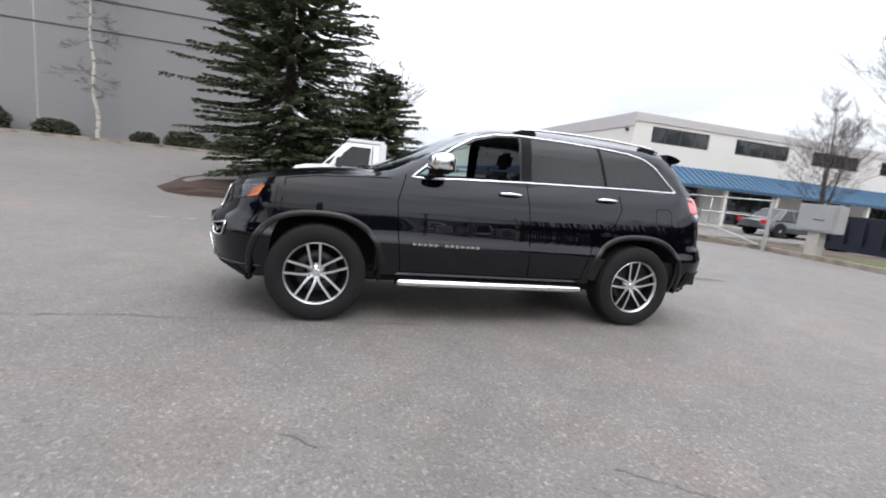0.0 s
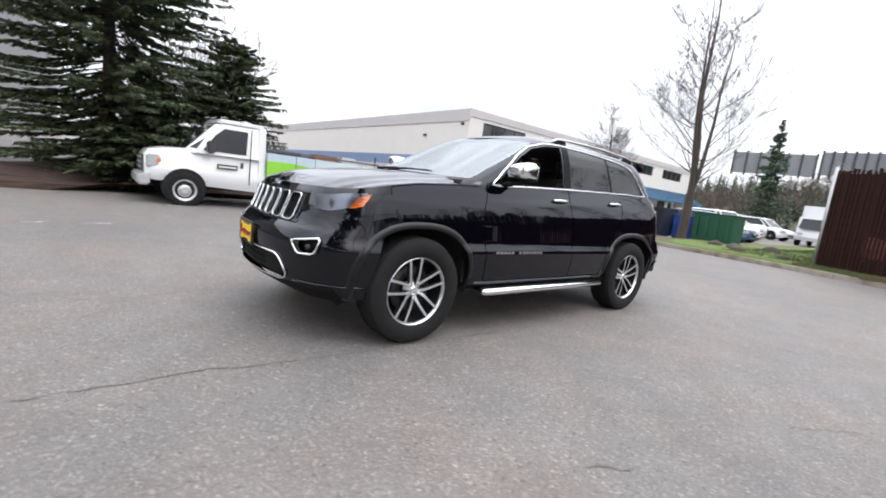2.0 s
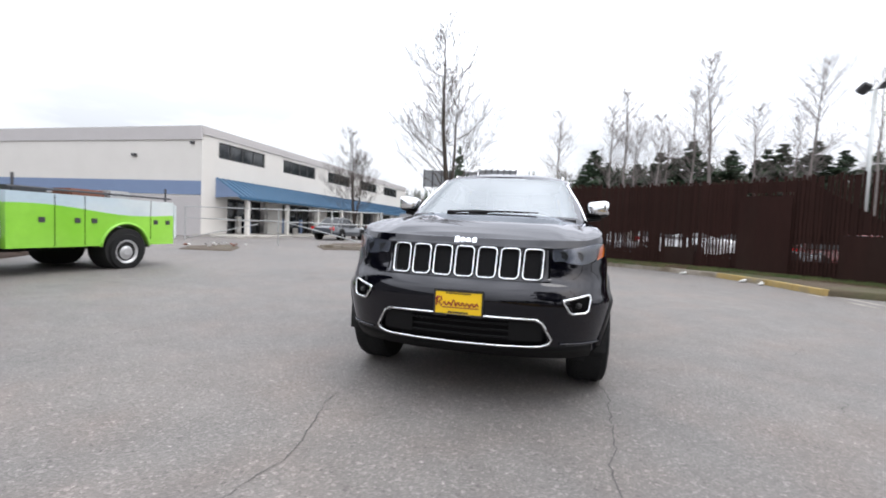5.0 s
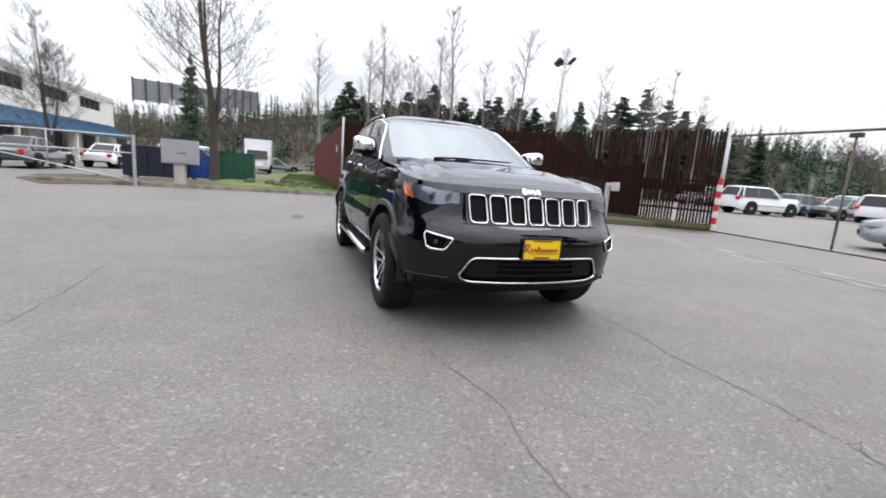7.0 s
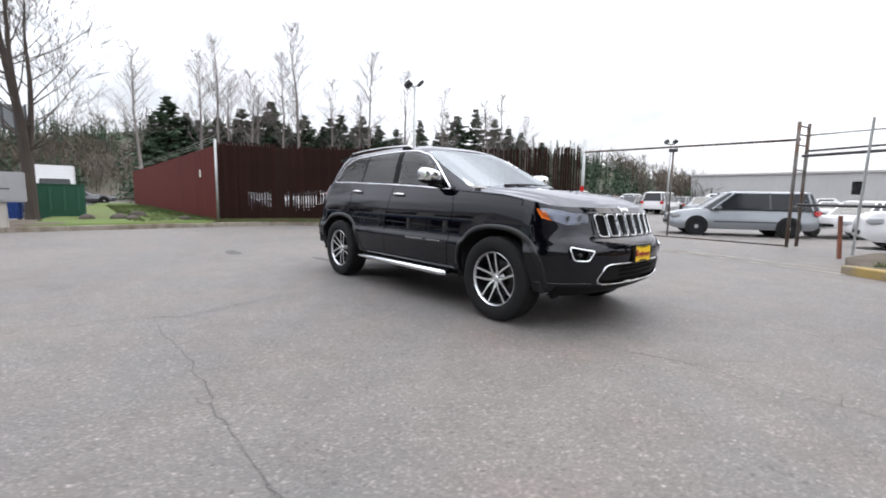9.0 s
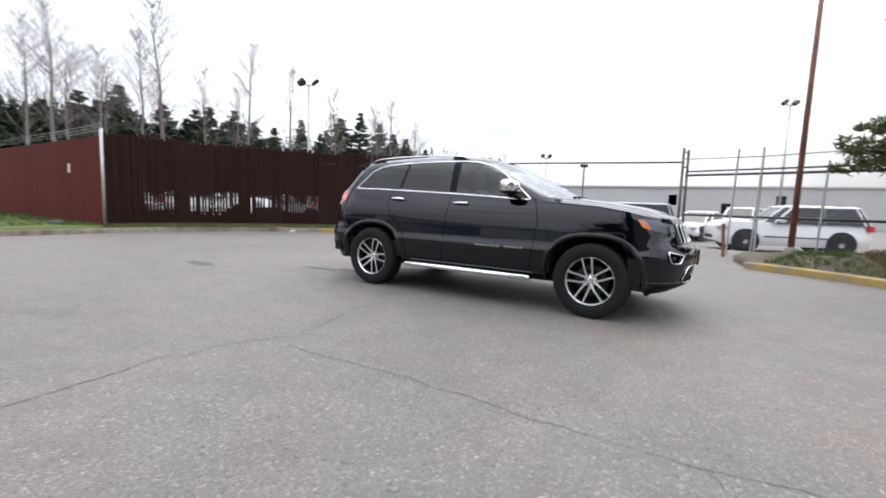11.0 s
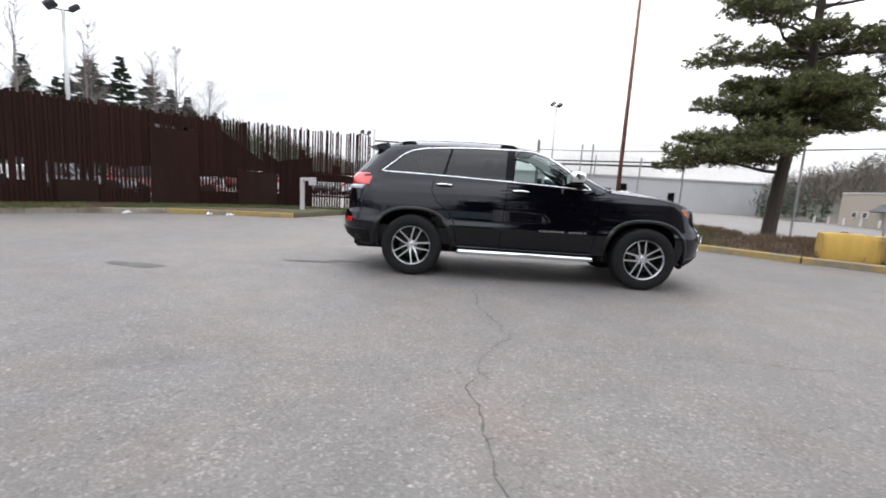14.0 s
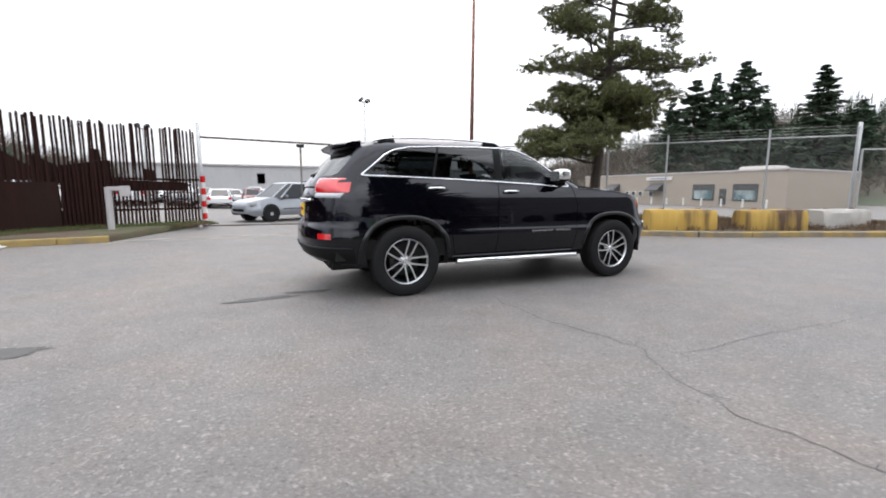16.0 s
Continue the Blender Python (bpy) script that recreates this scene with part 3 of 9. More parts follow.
def plan_xy(u, z):
    """A point of the body's outline at height z: u runs 0 to 1 round the nose, 1 to 2 along the side, 2 to 3 round the tail."""
    w = half_w(z)
    if u < 1:
        c, s = end_curve(u * math.pi / 2, 2.4)
        return X_FRONT + (nose_x(z) - X_FRONT) * c, w * s
    if u <= 2:
        return X_FRONT + (X_REAR - X_FRONT) * (u - 1), w
    c, s = end_curve((3 - u) * math.pi / 2, 2.7)
    w += 0.022 * smooth_step(2.02, 2.2, u) * smooth_step(0.81, 0.77, z) * smooth_step(0.45, 0.55, z)
    return X_REAR + (tail_x(z) - X_REAR) * c, w * s


def u_of_x(x):
    return 1 + (x - X_FRONT) / (X_REAR - X_FRONT)


def u_x(x, z):
    """The u at which the outline at height z passes x, also round the ends."""
    if x < X_FRONT:
        return math.acos(min(1, ((X_FRONT - x) / (X_FRONT - nose_x(z))) ** 1.2)) * 2 / math.pi
    if x > X_REAR:
        return 3 - math.acos(min(1, ((x - X_REAR) / (tail_x(z) - X_REAR)) ** 1.35)) * 2 / math.pi
    return u_of_x(x)


def u_nose(y, z=0.8):
    """The u at which the nose has the half breadth y."""
    lo, hi = 0.0, 1.0
    for _ in range(30):
        m = (lo + hi) / 2
        lo, hi = (m, hi) if plan_xy(m, z)[1] < y else (lo, m)
    return lo


def u_tail(y, z=1.1):
    lo, hi = 2.0, 3.0
    for _ in range(30):
        m = (lo + hi) / 2
        lo, hi = (lo, m) if plan_xy(m, z)[1] < y else (m, hi)
    return lo


def skin(u, z, side=1, out=0.0):
    """A point of the lower body's skin, pushed out by so much."""
    x, y = plan_xy(u, z)
    if out:
        x0, y0 = plan_xy(max(0, u - 0.004), z)
        x1, y1 = plan_xy(min(3, u + 0.004), z)
        d = Vector((y1 - y0, -(x1 - x0))).normalized() * -1
        x, y = x + d.x * out, y + d.y * out
    return Vector((x, side * y, z))


def inside(p, poly):
    x, y = p
    hit = False
    for (x0, y0), (x1, y1) in zip(poly, poly[1:] + poly[:1]):
        if (y0 > y) != (y1 > y) and x < (x1 - x0) * (y - y0) / (y1 - y0) + x0:
            hit = not hit
    return hit


def nearest(p, poly):
    best, at = 1e9, p
    for (x0, y0), (x1, y1) in zip(poly, poly[1:] + poly[:1]):
        dx, dy = x1 - x0, y1 - y0
        k = min(1, max(0, ((p[0] - x0) * dx + (p[1] - y0) * dy) / (dx * dx + dy * dy + 1e-12)))
        q = (x0 + k * dx, y0 + k * dy)
        d = (q[0] - p[0]) ** 2 + (q[1] - p[1]) ** 2
        if d < best:
            best, at = d, q
    return at


def arch_point(hx, r, z_mid, a):
    """A point of the squarish wheel arch."""
    c, s = math.cos(a), math.sin(a)
    return hx - r * math.copysign(abs(c) ** 0.8, c), z_mid + (r - 0.035) * abs(s) ** 0.8


def arch_side(hx, r, z_mid):
    """The wheel opening as a polygon in (x, z)."""
    pts = [(hx - r * 0.97, -0.2), (hx - r, z_mid - 0.12)]
    pts += [arch_point(hx, r, z_mid, a) for a in np.linspace(0, math.pi, 33)]
    return pts + [(hx + r, z_mid - 0.12), (hx + r * 0.97, -0.2)]


ARCH_R, ARCH_Z = 0.495, 0.39
ARCHES = [arch_side(-HUB, ARCH_R, ARCH_Z), arch_side(HUB, ARCH_R, ARCH_Z)]
FRONT_DOOR = [(-0.80, 0.43), (-0.84, 0.75), (-0.86, 1.0), (-0.80, 1.33), (0.265, 1.33), (0.30, 1.0), (0.345, 0.43)]
REAR_DOOR = [(0.345, 0.43), (0.30, 1.0), (0.265, 1.33), (1.215, 1.33), (1.235, 1.10), (1.16, 0.95), (1.03, 0.86), (0.93, 0.70), (0.88, 0.43)]


def to_ux(poly):
    return [(u_of_x(x), z) for x, z in poly]


SHELL_U = sorted(set([round(v, 5) for v in np.linspace(0, 1, 41)] + [round(v, 5) for v in np.linspace(1, 2, 125)] + [round(v, 5) for v in np.linspace(2, 3, 37)]))
N_V = 30


def shell_grid(grid_us, low, high, place, n_v):
    """Grid vertices in (u, z): low and high give the z range at each u."""
    rows = []
    for u in grid_us:
        z0, z1 = low(u), high(u)
        rows.append([[u, z0 + (z1 - z0) * k / n_v] for k in range(n_v + 1)])
    return rows


def regions_mesh(rows, regions, place, sides=(1, -1)):
    """Sorts the grid's faces into named regions (polygons in the grid's own two numbers), draws the seams straight, and
    returns a bmesh for every region and side, and one for the rest."""
    na, nb = len(rows), len(rows[0])
    owner = [[None] * (nb - 1) for _ in range(na - 1)]
    for i in range(na - 1):
        for j in range(nb - 1):
            c = ((rows[i][j][0] + rows[i + 1][j + 1][0]) / 2, (rows[i][j][1] + rows[i + 1][j + 1][1] + rows[i][j + 1][1] + rows[i + 1][j][1]) / 4)
            for name, poly in regions:
                if inside(c, poly):
                    owner[i][j] = name
                    break
    polys = dict(regions)
    order = [n for n, _ in regions]
    moved = [[tuple(v) for v in r] for r in rows]
    for i in range(na):
        for j in range(nb):
            near = {owner[a][b] for a in (i - 1, i) for b in (j - 1, j) if 0 <= a < na - 1 and 0 <= b < nb - 1}
            if len(near) > 1:
                first = min((n for n in near if n), key=order.index)
                moved[i][j] = nearest(rows[i][j], polys[first])
    out = {}
    for side in sides:
        for i in range(na - 1):
            for j in range(nb - 1):
                key = (owner[i][j], side if owner[i][j] else 0)
                bm, seen = out.setdefault(key, (bmesh.new(), {}))
                vs = []
                for a, b in ((i, j), (i + 1, j), (i + 1, j + 1), (i, j + 1)):
                    k = (a, b, side)
                    if k not in seen:
                        seen[k] = bm.verts.new(place(*moved[a][b], side))
                    vs.append(seen[k])
                try:
                    bm.faces.new(vs if side > 0 else vs[::-1])
                except ValueError:
                    pass
    for bm, _ in out.values():
        bmesh.ops.remove_doubles(bm, verts=bm.verts, dist=1e-5)
    return {k: v[0] for k, v in out.items()}


# cabin above the belt line
ws_x = table([(1.15, -1.19), (1.22, -1.10), (1.40, -0.73), (1.55, -0.43), (1.62, -0.29), (1.67, -0.17)])
rg_x = table([(1.15, 2.40), (1.24, 2.36), (1.35, 2.265), (1.45, 2.175), (1.55, 2.08), (1.62, 2.01), (1.67, 1.94)])
cab_w = table([(1.15, 0.838), (1.22, 0.816), (1.30, 0.795), (1.40, 0.772), (1.50, 0.749), (1.58, 0.724), (1.63, 0.699), (1.67, 0.658)])
cab_taper = table([(0.3, 1.0), (1.0, 0.972), (1.5, 0.945), (2.4, 0.90)])      # the cabin narrows to the tail
CAB_F, CAB_R = 0.44, 0.52


def cab_xy(u, z):
    w = cab_w(z)
    xf, xr = ws_x(z) + CAB_F, rg_x(z) - CAB_R
    if u < 1:
        c, s = end_curve(u * math.pi / 2, 3.3)
        return xf - CAB_F * c, w * s
    if u <= 2:
        x = xf + (xr - xf) * (u - 1)
        return x, w * cab_taper(x)
    c, s = end_curve((3 - u) * math.pi / 2, 3.4)
    return xr + CAB_R * c, w * s * cab_taper(xr + CAB_R * c)


def cab_skin(x, z, side=1, out=0.0):
    """The cabin's side at x: the pillar curves are met where they are."""
    w = cab_w(z)
    xf, xr = ws_x(z) + CAB_F, rg_x(z) - CAB_R
    w *= cab_taper(x)
    y = w
    if x < xf:
        k = min(1, (xf - x) / CAB_F)
        y = w * (1 - k ** 3.3) ** (1 / 3.3)
    elif x > xr:
        k = min(1, (x - xr) / CAB_R)
        y = w * (1 - k ** 3.4) ** (1 / 3.4)
    return Vector((x, side * (y + out * 0.9), z + out * 0.4))


ROOF_Z = 1.67
roof_c = table([(-0.20, 1.67), (0.0, 1.722), (0.25, 1.756), (0.6, 1.770), (1.0, 1.766), (1.4, 1.748), (1.75, 1.712), (1.96, 1.672)])
WIN_FRONT = [(-0.70, 1.224), (-0.56, 1.338), (-0.37, 1.474), (-0.20, 1.572), (-0.02, 1.622), (0.185, 1.636), (0.205, 1.266), (-0.30, 1.240)]
WIN_REAR = [(0.305, 1.638), (0.62, 1.637), (0.985, 1.626), (1.085, 1.300), (0.315, 1.272)]
WIN_QUARTER = [(1.015, 1.624), (1.33, 1.606), (1.50, 1.572), (1.605, 1.518), (1.70, 1.440), (1.84, 1.325), (1.115, 1.303)]


def glass_front():
    """The windscreen's outline in (u, z) of the cabin."""
    return [(-0.1, 1.235), (-0.1, 1.652), (0.60, 1.640), (0.635, 1.45), (0.645, 1.235)]


car = thing("suv", "black sport utility car with chrome trim parked on asphalt", "car")


def build_car_body():
    rows = shell_grid(SHELL_U, lambda u: low_z(plan_xy(u, 0.7)[0]), lambda u: top_z(plan_xy(u, 0.9)[0]), None, N_V)
    head = [(u_nose(0.535, 0.95), 0.915), (u_nose(0.535, 0.95), 0.998), (u_nose(0.68, 0.95), 1.008), (u_x(-2.02, 1.0), 1.028), (u_x(-1.875, 1.0), 1.046),
            (u_x(-1.915, 1.0), 0.968), (u_x(-2.02, 0.95), 0.925), (u_nose(0.72, 0.95), 0.905), (u_nose(0.64, 0.95), 0.908), (u_nose(0.59, 0.95), 0.925)]
    tail = [(u_x(2.02, 1.2), 1.232), (u_tail(0.55), 1.222), (u_tail(0.55), 1.115), (u_x(2.05, 1.1), 1.125)]
    head = [(min(u, 3), z) for u, z in head]
    grille = [(-0.2, 0.795), (-0.2, 1.004), (u_nose(0.525), 1.004), (u_nose(0.525), 0.795)]
    lower = [(-0.2, 0.410), (-0.2, 0.575), (u_nose(0.46), 0.568), (u_nose(0.54), 0.45), (u_nose(0.48), 0.412)]
    fog = [(u_nose(0.618), 0.692), (u_nose(0.772), 0.722), (u_nose(0.75), 0.630), (u_nose(0.655), 0.622)]
    regions = [("arch_f", to_ux(ARCHES[0])), ("arch_r", to_ux(ARCHES[1])), ("headlight", head), ("tail_light", tail), ("grille", grille),
               ("lower_grille", lower), ("fog", fog), ("front_door", to_ux(FRONT_DOOR)), ("rear_door", to_ux(REAR_DOOR))]
    made = regions_mesh(rows, regions, lambda u, z, s: skin(u, z, s))
    obs = {}
    for (name, side), bm in made.items():
        if name in ("arch_f", "arch_r"):
            bm.free()
            continue
        if name is None:
            obs["body"] = part("body", bm, M_PAINT, car, "glossy black painted bodywork", True, 50)
        elif name in ("front_door", "rear_door"):
            obs[name, side] = part(name, bm, M_PAINT, car, "", True, 50)
        elif name == "headlight":
            for v in bm.verts:
                v.co.x += 0.012
            obs[name, side] = part("headlight", bm, M_LAMP_CORE, car, "clear headlight with dark reflector", True)
        elif name == "tail_light":
            obs[name, side] = part("tail_light", bm, M_RED_LENS, car, "red tail light", True)
        elif name in ("grille", "lower_grille", "fog"):
            for v in bm.verts:
                v.co.x += 0.03
            key = {"grille": "grille_backing", "lower_grille": "air_intake", "fog": "fog_recess"}[name]
            obs[name, side] = part(key, bm, M_GRILLE_BACK, car, "", True)
    return obs, head, tail


car_parts, HEAD_POLY, TAIL_POLY = build_car_body()


def height_cap(name, edge, center_z, mat, n=12, shoulder=2.4, bulge=None):
    """A bonnet or roof: rows from an edge line to the middle line, rounded over at the edge."""
    bm = bmesh.new()
    rows = []
    for e in edge:
        zc = max(center_z(e[0]), e[2])
        full = []
        for k in range(-n, n + 1):
            f = 1 - abs(k) / n
            y = e[1] * (abs(k) / n) * (1 if k > 0 else -1)
            z = e[2] + (zc - e[2]) * (1 - (1 - f) ** shoulder)
            if bulge:
                z += bulge(e[0], abs(y))
            full.append(bm.verts.new((e[0], y, z)))
        rows.append(full)
    for a, b in zip(rows, rows[1:]):
        for k in range(2 * n):
            if (a[k].co - a[k + 1].co).length < 1e-6:
                bm.faces.new((a[k], b[k], b[k + 1]))
            else:
                bm.faces.new((a[k], b[k], b[k + 1], a[k + 1]))
    bmesh.ops.remove_doubles(bm, verts=bm.verts, dist=1e-5)
    return part(name, bm, mat, car, "", True, 60)


def bonnet():
    edge = []
    for u in [v for v in SHELL_U if v <= u_of_x(-0.78)]:
        x, y = plan_xy(u, top_z(plan_xy(u, 0.9)[0]))
        edge.append((x, max(y, 1e-5), top_z(plan_xy(u, 0.9)[0])))
    center = table([(-2.16, 1.045), (-2.10, 1.075), (-2.0, 1.105), (-1.8, 1.145), (-1.5, 1.19), (-1.2, 1.222), (-1.0, 1.238), (-0.7, 1.25)])
    def bulge(x, y):
        return 0.014 * smooth_step(0.62, 0.54, y) * smooth_step(-2.12, -1.85, x) - 0.010 * smooth_step(0.70, 0.735, y) * smooth_step(0.79, 0.75, y)
    return height_cap("bonnet", edge, center, M_PAINT, 26, 2.6, bulge)


bonnet()


def tail_shelf():
    """The strip between the belt line and the cabin behind the bonnet."""
    bm = bmesh.new()
    us = [v for v in SHELL_U if v >= u_of_x(-0.80)]
    for side in (1, -1):
        prev = None
        for u in us:
            z = top_z(plan_xy(u, 0.9)[0])
            a = skin(u, z, side)
            b = Vector((a.x * 0.96, a.y * 0.93, z + 0.012))
            cur = (bm.verts.new(a), bm.verts.new(b))
            if prev:
                bm.faces.new((prev[0], cur[0], cur[1], prev[1]))
            prev = cur
    part("belt_shelf", bm, M_PAINT, car, "", True)


tail_shelf()


def build_cabin():
    n_front, n_side, n_rear = 40, 130, 36
    us = [k / n_front for k in range(n_front)] + [1 + k / n_side for k in range(n_side)] + [2 + k / n_rear for k in range(n_rear + 1)]
    rows = [[[u, 1.19 + (ROOF_Z - 1.19) * k / 26] for k in range(27)] for u in us]
    # regions are given in (u, z); the side windows come from (x, z)
    def side_poly(poly):
        out = []
        for x, z in poly:
            xf, xr = ws_x(z) + CAB_F, rg_x(z) - CAB_R
            if x < xf:
                k = ((xf - x) / CAB_F) ** (3.3 / 2)
                u = math.acos(min(1, k)) * 2 / math.pi
            elif x > xr:
                k = ((x - xr) / CAB_R) ** (3.4 / 2)
                u = 3 - math.acos(min(1, k)) * 2 / math.pi
            else:
                u = 1 + (x - xf) / (xr - xf)
            out.append((u, z))
        return out
    def dense(poly, n=6):
        out = []
        for (x0, z0), (x1, z1) in zip(poly, poly[1:] + poly[:1]):
            out += [(x0 + (x1 - x0) * k / n, z0 + (z1 - z0) * k / n) for k in range(n)]
        return out
    rear = [(3.1, 1.30), (3.1, 1.60), (2.42, 1.59), (2.36, 1.45), (2.36, 1.33), (2.45, 1.30)]
    regions = [("windscreen", glass_front()), ("win_front", side_poly(dense(WIN_FRONT))), ("win_rear", side_poly(dense(WIN_REAR))),
               ("win_quarter", side_poly(dense(WIN_QUARTER))), ("rear_glass", rear)]
    made = regions_mesh(rows, regions, lambda u, z, s: Vector((cab_xy(u, z)[0], s * cab_xy(u, z)[1], z)))
    ends = {}
    for (name, side), bm in made.items():
        if name is None:
            part("cabin_shell", bm, M_PAINT, car, "", True, 50)
        elif name == "win_front" and side == -1:
            bm.free()      # the driver's window is wound down
        elif name in ("windscreen", "rear_glass"):
            if name in ends:
                me = bpy.data.meshes.new("half")
                bm.to_mesh(me)
                bm.free()
                ends[name].from_mesh(me)
                bpy.data.meshes.remove(me)
            else:
                ends[name] = bm
        else:
            clear = name == "win_front"
            ob = part({"win_front": "front_side_window", "win_rear": "rear_side_window", "win_quarter": "quarter_window"}[name], bm,
                      M_GLASS_CLEAR if clear else M_GLASS_DARK, car, "clear side glass" if clear else "dark tinted privacy glass", True)
            ob.visible_shadow = False
    for name, bm in ends.items():
        bmesh.ops.remove_doubles(bm, verts=bm.verts, dist=1e-4)
        ob = part(name, bm, M_GLASS_SCREEN if name == "windscreen" else M_GLASS_REAR, car, "sky-reflecting windscreen glass" if name == "windscreen" else "dark tinted rear glass", True)
        ob.visible_shadow = False
    # roof
    edge = [(cab_xy(u, ROOF_Z)[0], max(cab_xy(u, ROOF_Z)[1], 1e-5), ROOF_Z) for u in us]
    height_cap("roof", edge, roof_c, M_PAINT, 16, 3.6)


build_cabin()


def chrome_line(name, pts, r, mat=M_CHROME, parent=None, closed=False, label="", flat=1.0):
    bm = bmesh.new()
    tube(bm, pts, r, 8, closed, flat)
    return part(name, bm, mat, parent or car, label, True)


for side in (1, -1):
    loop = [(-0.755, 1.203), (-0.60, 1.332), (-0.39, 1.487), (-0.215, 1.587), (-0.03, 1.638), (0.20, 1.653), (0.62, 1.653), (1.00, 1.643), (1.34, 1.622),
            (1.51, 1.588), (1.63, 1.530), (1.73, 1.445), (1.845, 1.350), (1.895, 1.312), (1.86, 1.304), (1.5, 1.296), (1.06, 1.282), (0.25, 1.251), (-0.30, 1.224), (-0.62, 1.203)]
    pts = []
    for (x0, z0), (x1, z1) in zip(loop, loop[1:] + loop[:1]):
        pts += [cab_skin(x0 + (x1 - x0) * k / 4, z0 + (z1 - z0) * k / 4, side, 0.003) for k in range(4)]
    chrome_line("window_trim", pts, 0.0095, closed=True, label="chrome window surround")
    # gaps between doors and panels
    for name, poly in (("door_gap", FRONT_DOOR), ("door_gap", REAR_DOOR)):
        line = [(x, z) for x, z in poly if z < 1.26]
        line += [line[0]]
        pts = []
        for (x0, z0), (x1, z1) in zip(line, line[1:]):
            if z0 > 0.99 and z1 > 0.99 and abs(x1 - x0) > 0.5:
                continue
            pts = [skin(u_of_x(x0 + (x1 - x0) * k / 8), z0 + (z1 - z0) * k / 8, side, -0.002) for k in range(9)]
            chrome_line(name, pts, 0.0045, M_GAP)
        (x0, z0), (x1, z1) = ((poly[2], poly[3]) if poly is FRONT_DOOR else (poly[4], poly[3]))
        pts = [skin(u_of_x(x0 + (x1 - x0) * k / 8), z0 + (1.22 - z0) * k / 8, side, -0.002) for k in range(9)]
        chrome_line(name, pts, 0.0045, M_GAP)
        if poly is REAR_DOOR:
            (x0, z0), (x1, z1) = poly[1], poly[2]
            pts = [skin(u_of_x(x0 + (x1 - x0) * k / 8 * 0.8), z0 + (1.235 - z0) * k / 8, side, -0.002) for k in range(9)]
            chrome_line(name, pts, 0.0045, M_GAP)
    # bonnet shut line
    pts = []
    for k in range(25):
        x = -2.02 + (1.10) * k / 24
        z = top_z(x) - 0.012
        pts.append(skin(u_of_x(max(x, X_FRONT)), z, side, -0.002))
    chrome_line("bonnet_gap", [p for p in pts if p.x > X_FRONT], 0.004, M_GAP)
    # dark pillar between the side windows
    for x0, x1 in ((0.208, 0.303), (0.985, 1.015)):
        bm = bmesh.new()
        prev = None
        for k in range(15):
            f = k / 14
            z = 1.272 + (1.638 - 1.272) * f
            lean = 0.098 * (1 - f) if x0 > 0.5 else 0.012 * (1 - f)
            cur = [bm.verts.new(cab_skin(x + lean, z, side, 0.003)) for x in (x0, x1)]
            if prev:
                bm.faces.new((prev[0], prev[1], cur[1], cur[0]))
            prev = cur
        part("window_pillar", bm, M_CLADDING, car, "", True)
    # door handles
    for x in (0.115, 1.075):
        z = 1.140 if x < 0.5 else 1.172
        ob = car_parts["front_door" if x < 0.5 else "rear_door", side]
        bm = bmesh.new()
        pts = [skin(u_of_x(x - 0.105 + 0.21 * k / 10), z + 0.006 * math.sin(math.pi * k / 10), side, 0.012 + 0.026 * math.sin(math.pi * k / 10) ** 0.6) for k in range(11)]
        tube(bm, pts, [0.013 + 0.004 * math.sin(math.pi * k / 10) for k in range(11)], 10, flat=0.8)
        part("door_handle", bm, M_CHROME, ob, "chrome door handle", True)
        bm = bmesh.new()
        pts = [skin(u_of_x(x - 0.06 + 0.12 * k / 6), z - 0.004, side, 0.001) for k in range(7)]
        tube(bm, pts, [0.006, 0.02, 0.026, 0.027, 0.026, 0.02, 0.006], 8, flat=0.25)
        part("handle_cup", bm, M_GAP, ob, "", True)
    # wheel arch flares, liners
    for hx in (-HUB, HUB):
        bm = bmesh.new()
        prev = None
        angles = list(np.linspace(-0.02 if hx < 0 else -0.16, math.pi + (0.16 if hx < 0 else 0.02), 53))
        for a in angles:
            ring = []
            taper = 1.0
            for rr, oo in ((ARCH_R - 0.012, -0.05), (ARCH_R - 0.012, 0.008), (ARCH_R - 0.002, 0.013), (ARCH_R + 0.010, 0.013), (ARCH_R + 0.027, 0.008), (ARCH_R + 0.032, 0.002), (ARCH_R + 0.032, -0.02)):
                r = rr
                if 0 <= a <= math.pi:
                    x, z = arch_point(hx, r, ARCH_Z, a)
                else:
                    over = -a if a < 0 else a - math.pi
                    sgn = -1 if a < 0 else 1
                    x, z = hx + sgn * r * (1 - 0.10 * over), ARCH_Z - 0.40 * over
                p = skin(u_x(x, max(z, 0.36)), max(z, 0.36), side)
                tuck = 0.07 * smooth_step(0.50, 0.33, z) if (x > hx) == (hx < 0) else 0.0
                ring.append(bm.verts.new((p.x, p.y + side * (oo - tuck), z)))
            if prev:
                for k in range(6):
                    bm.faces.new((prev[k], prev[k + 1], ring[k + 1], ring[k]))
            prev = ring
        part("wheel_arch_flare", bm, M_FLARE, car, "satin black wheel arch flare", True, 40)
        bm = bmesh.new()
        prev = None
        for a in np.linspace(-0.12, math.pi + 0.12, 30):
            ring = [bm.verts.new((arch_point(hx, ARCH_R - 0.004, ARCH_Z, min(max(a, 0), math.pi))[0], side * y, arch_point(hx, ARCH_R - 0.004, ARCH_Z, a)[1] if 0 <= a <= math.pi else ARCH_Z - 0.5 * (-a if a < 0 else a - math.pi))) for y in (0.90, 0.55)]
            ring.append(bm.verts.new((hx - 0.1 * math.cos(a), side * 0.55, ARCH_Z + 0.1 * math.sin(a))))
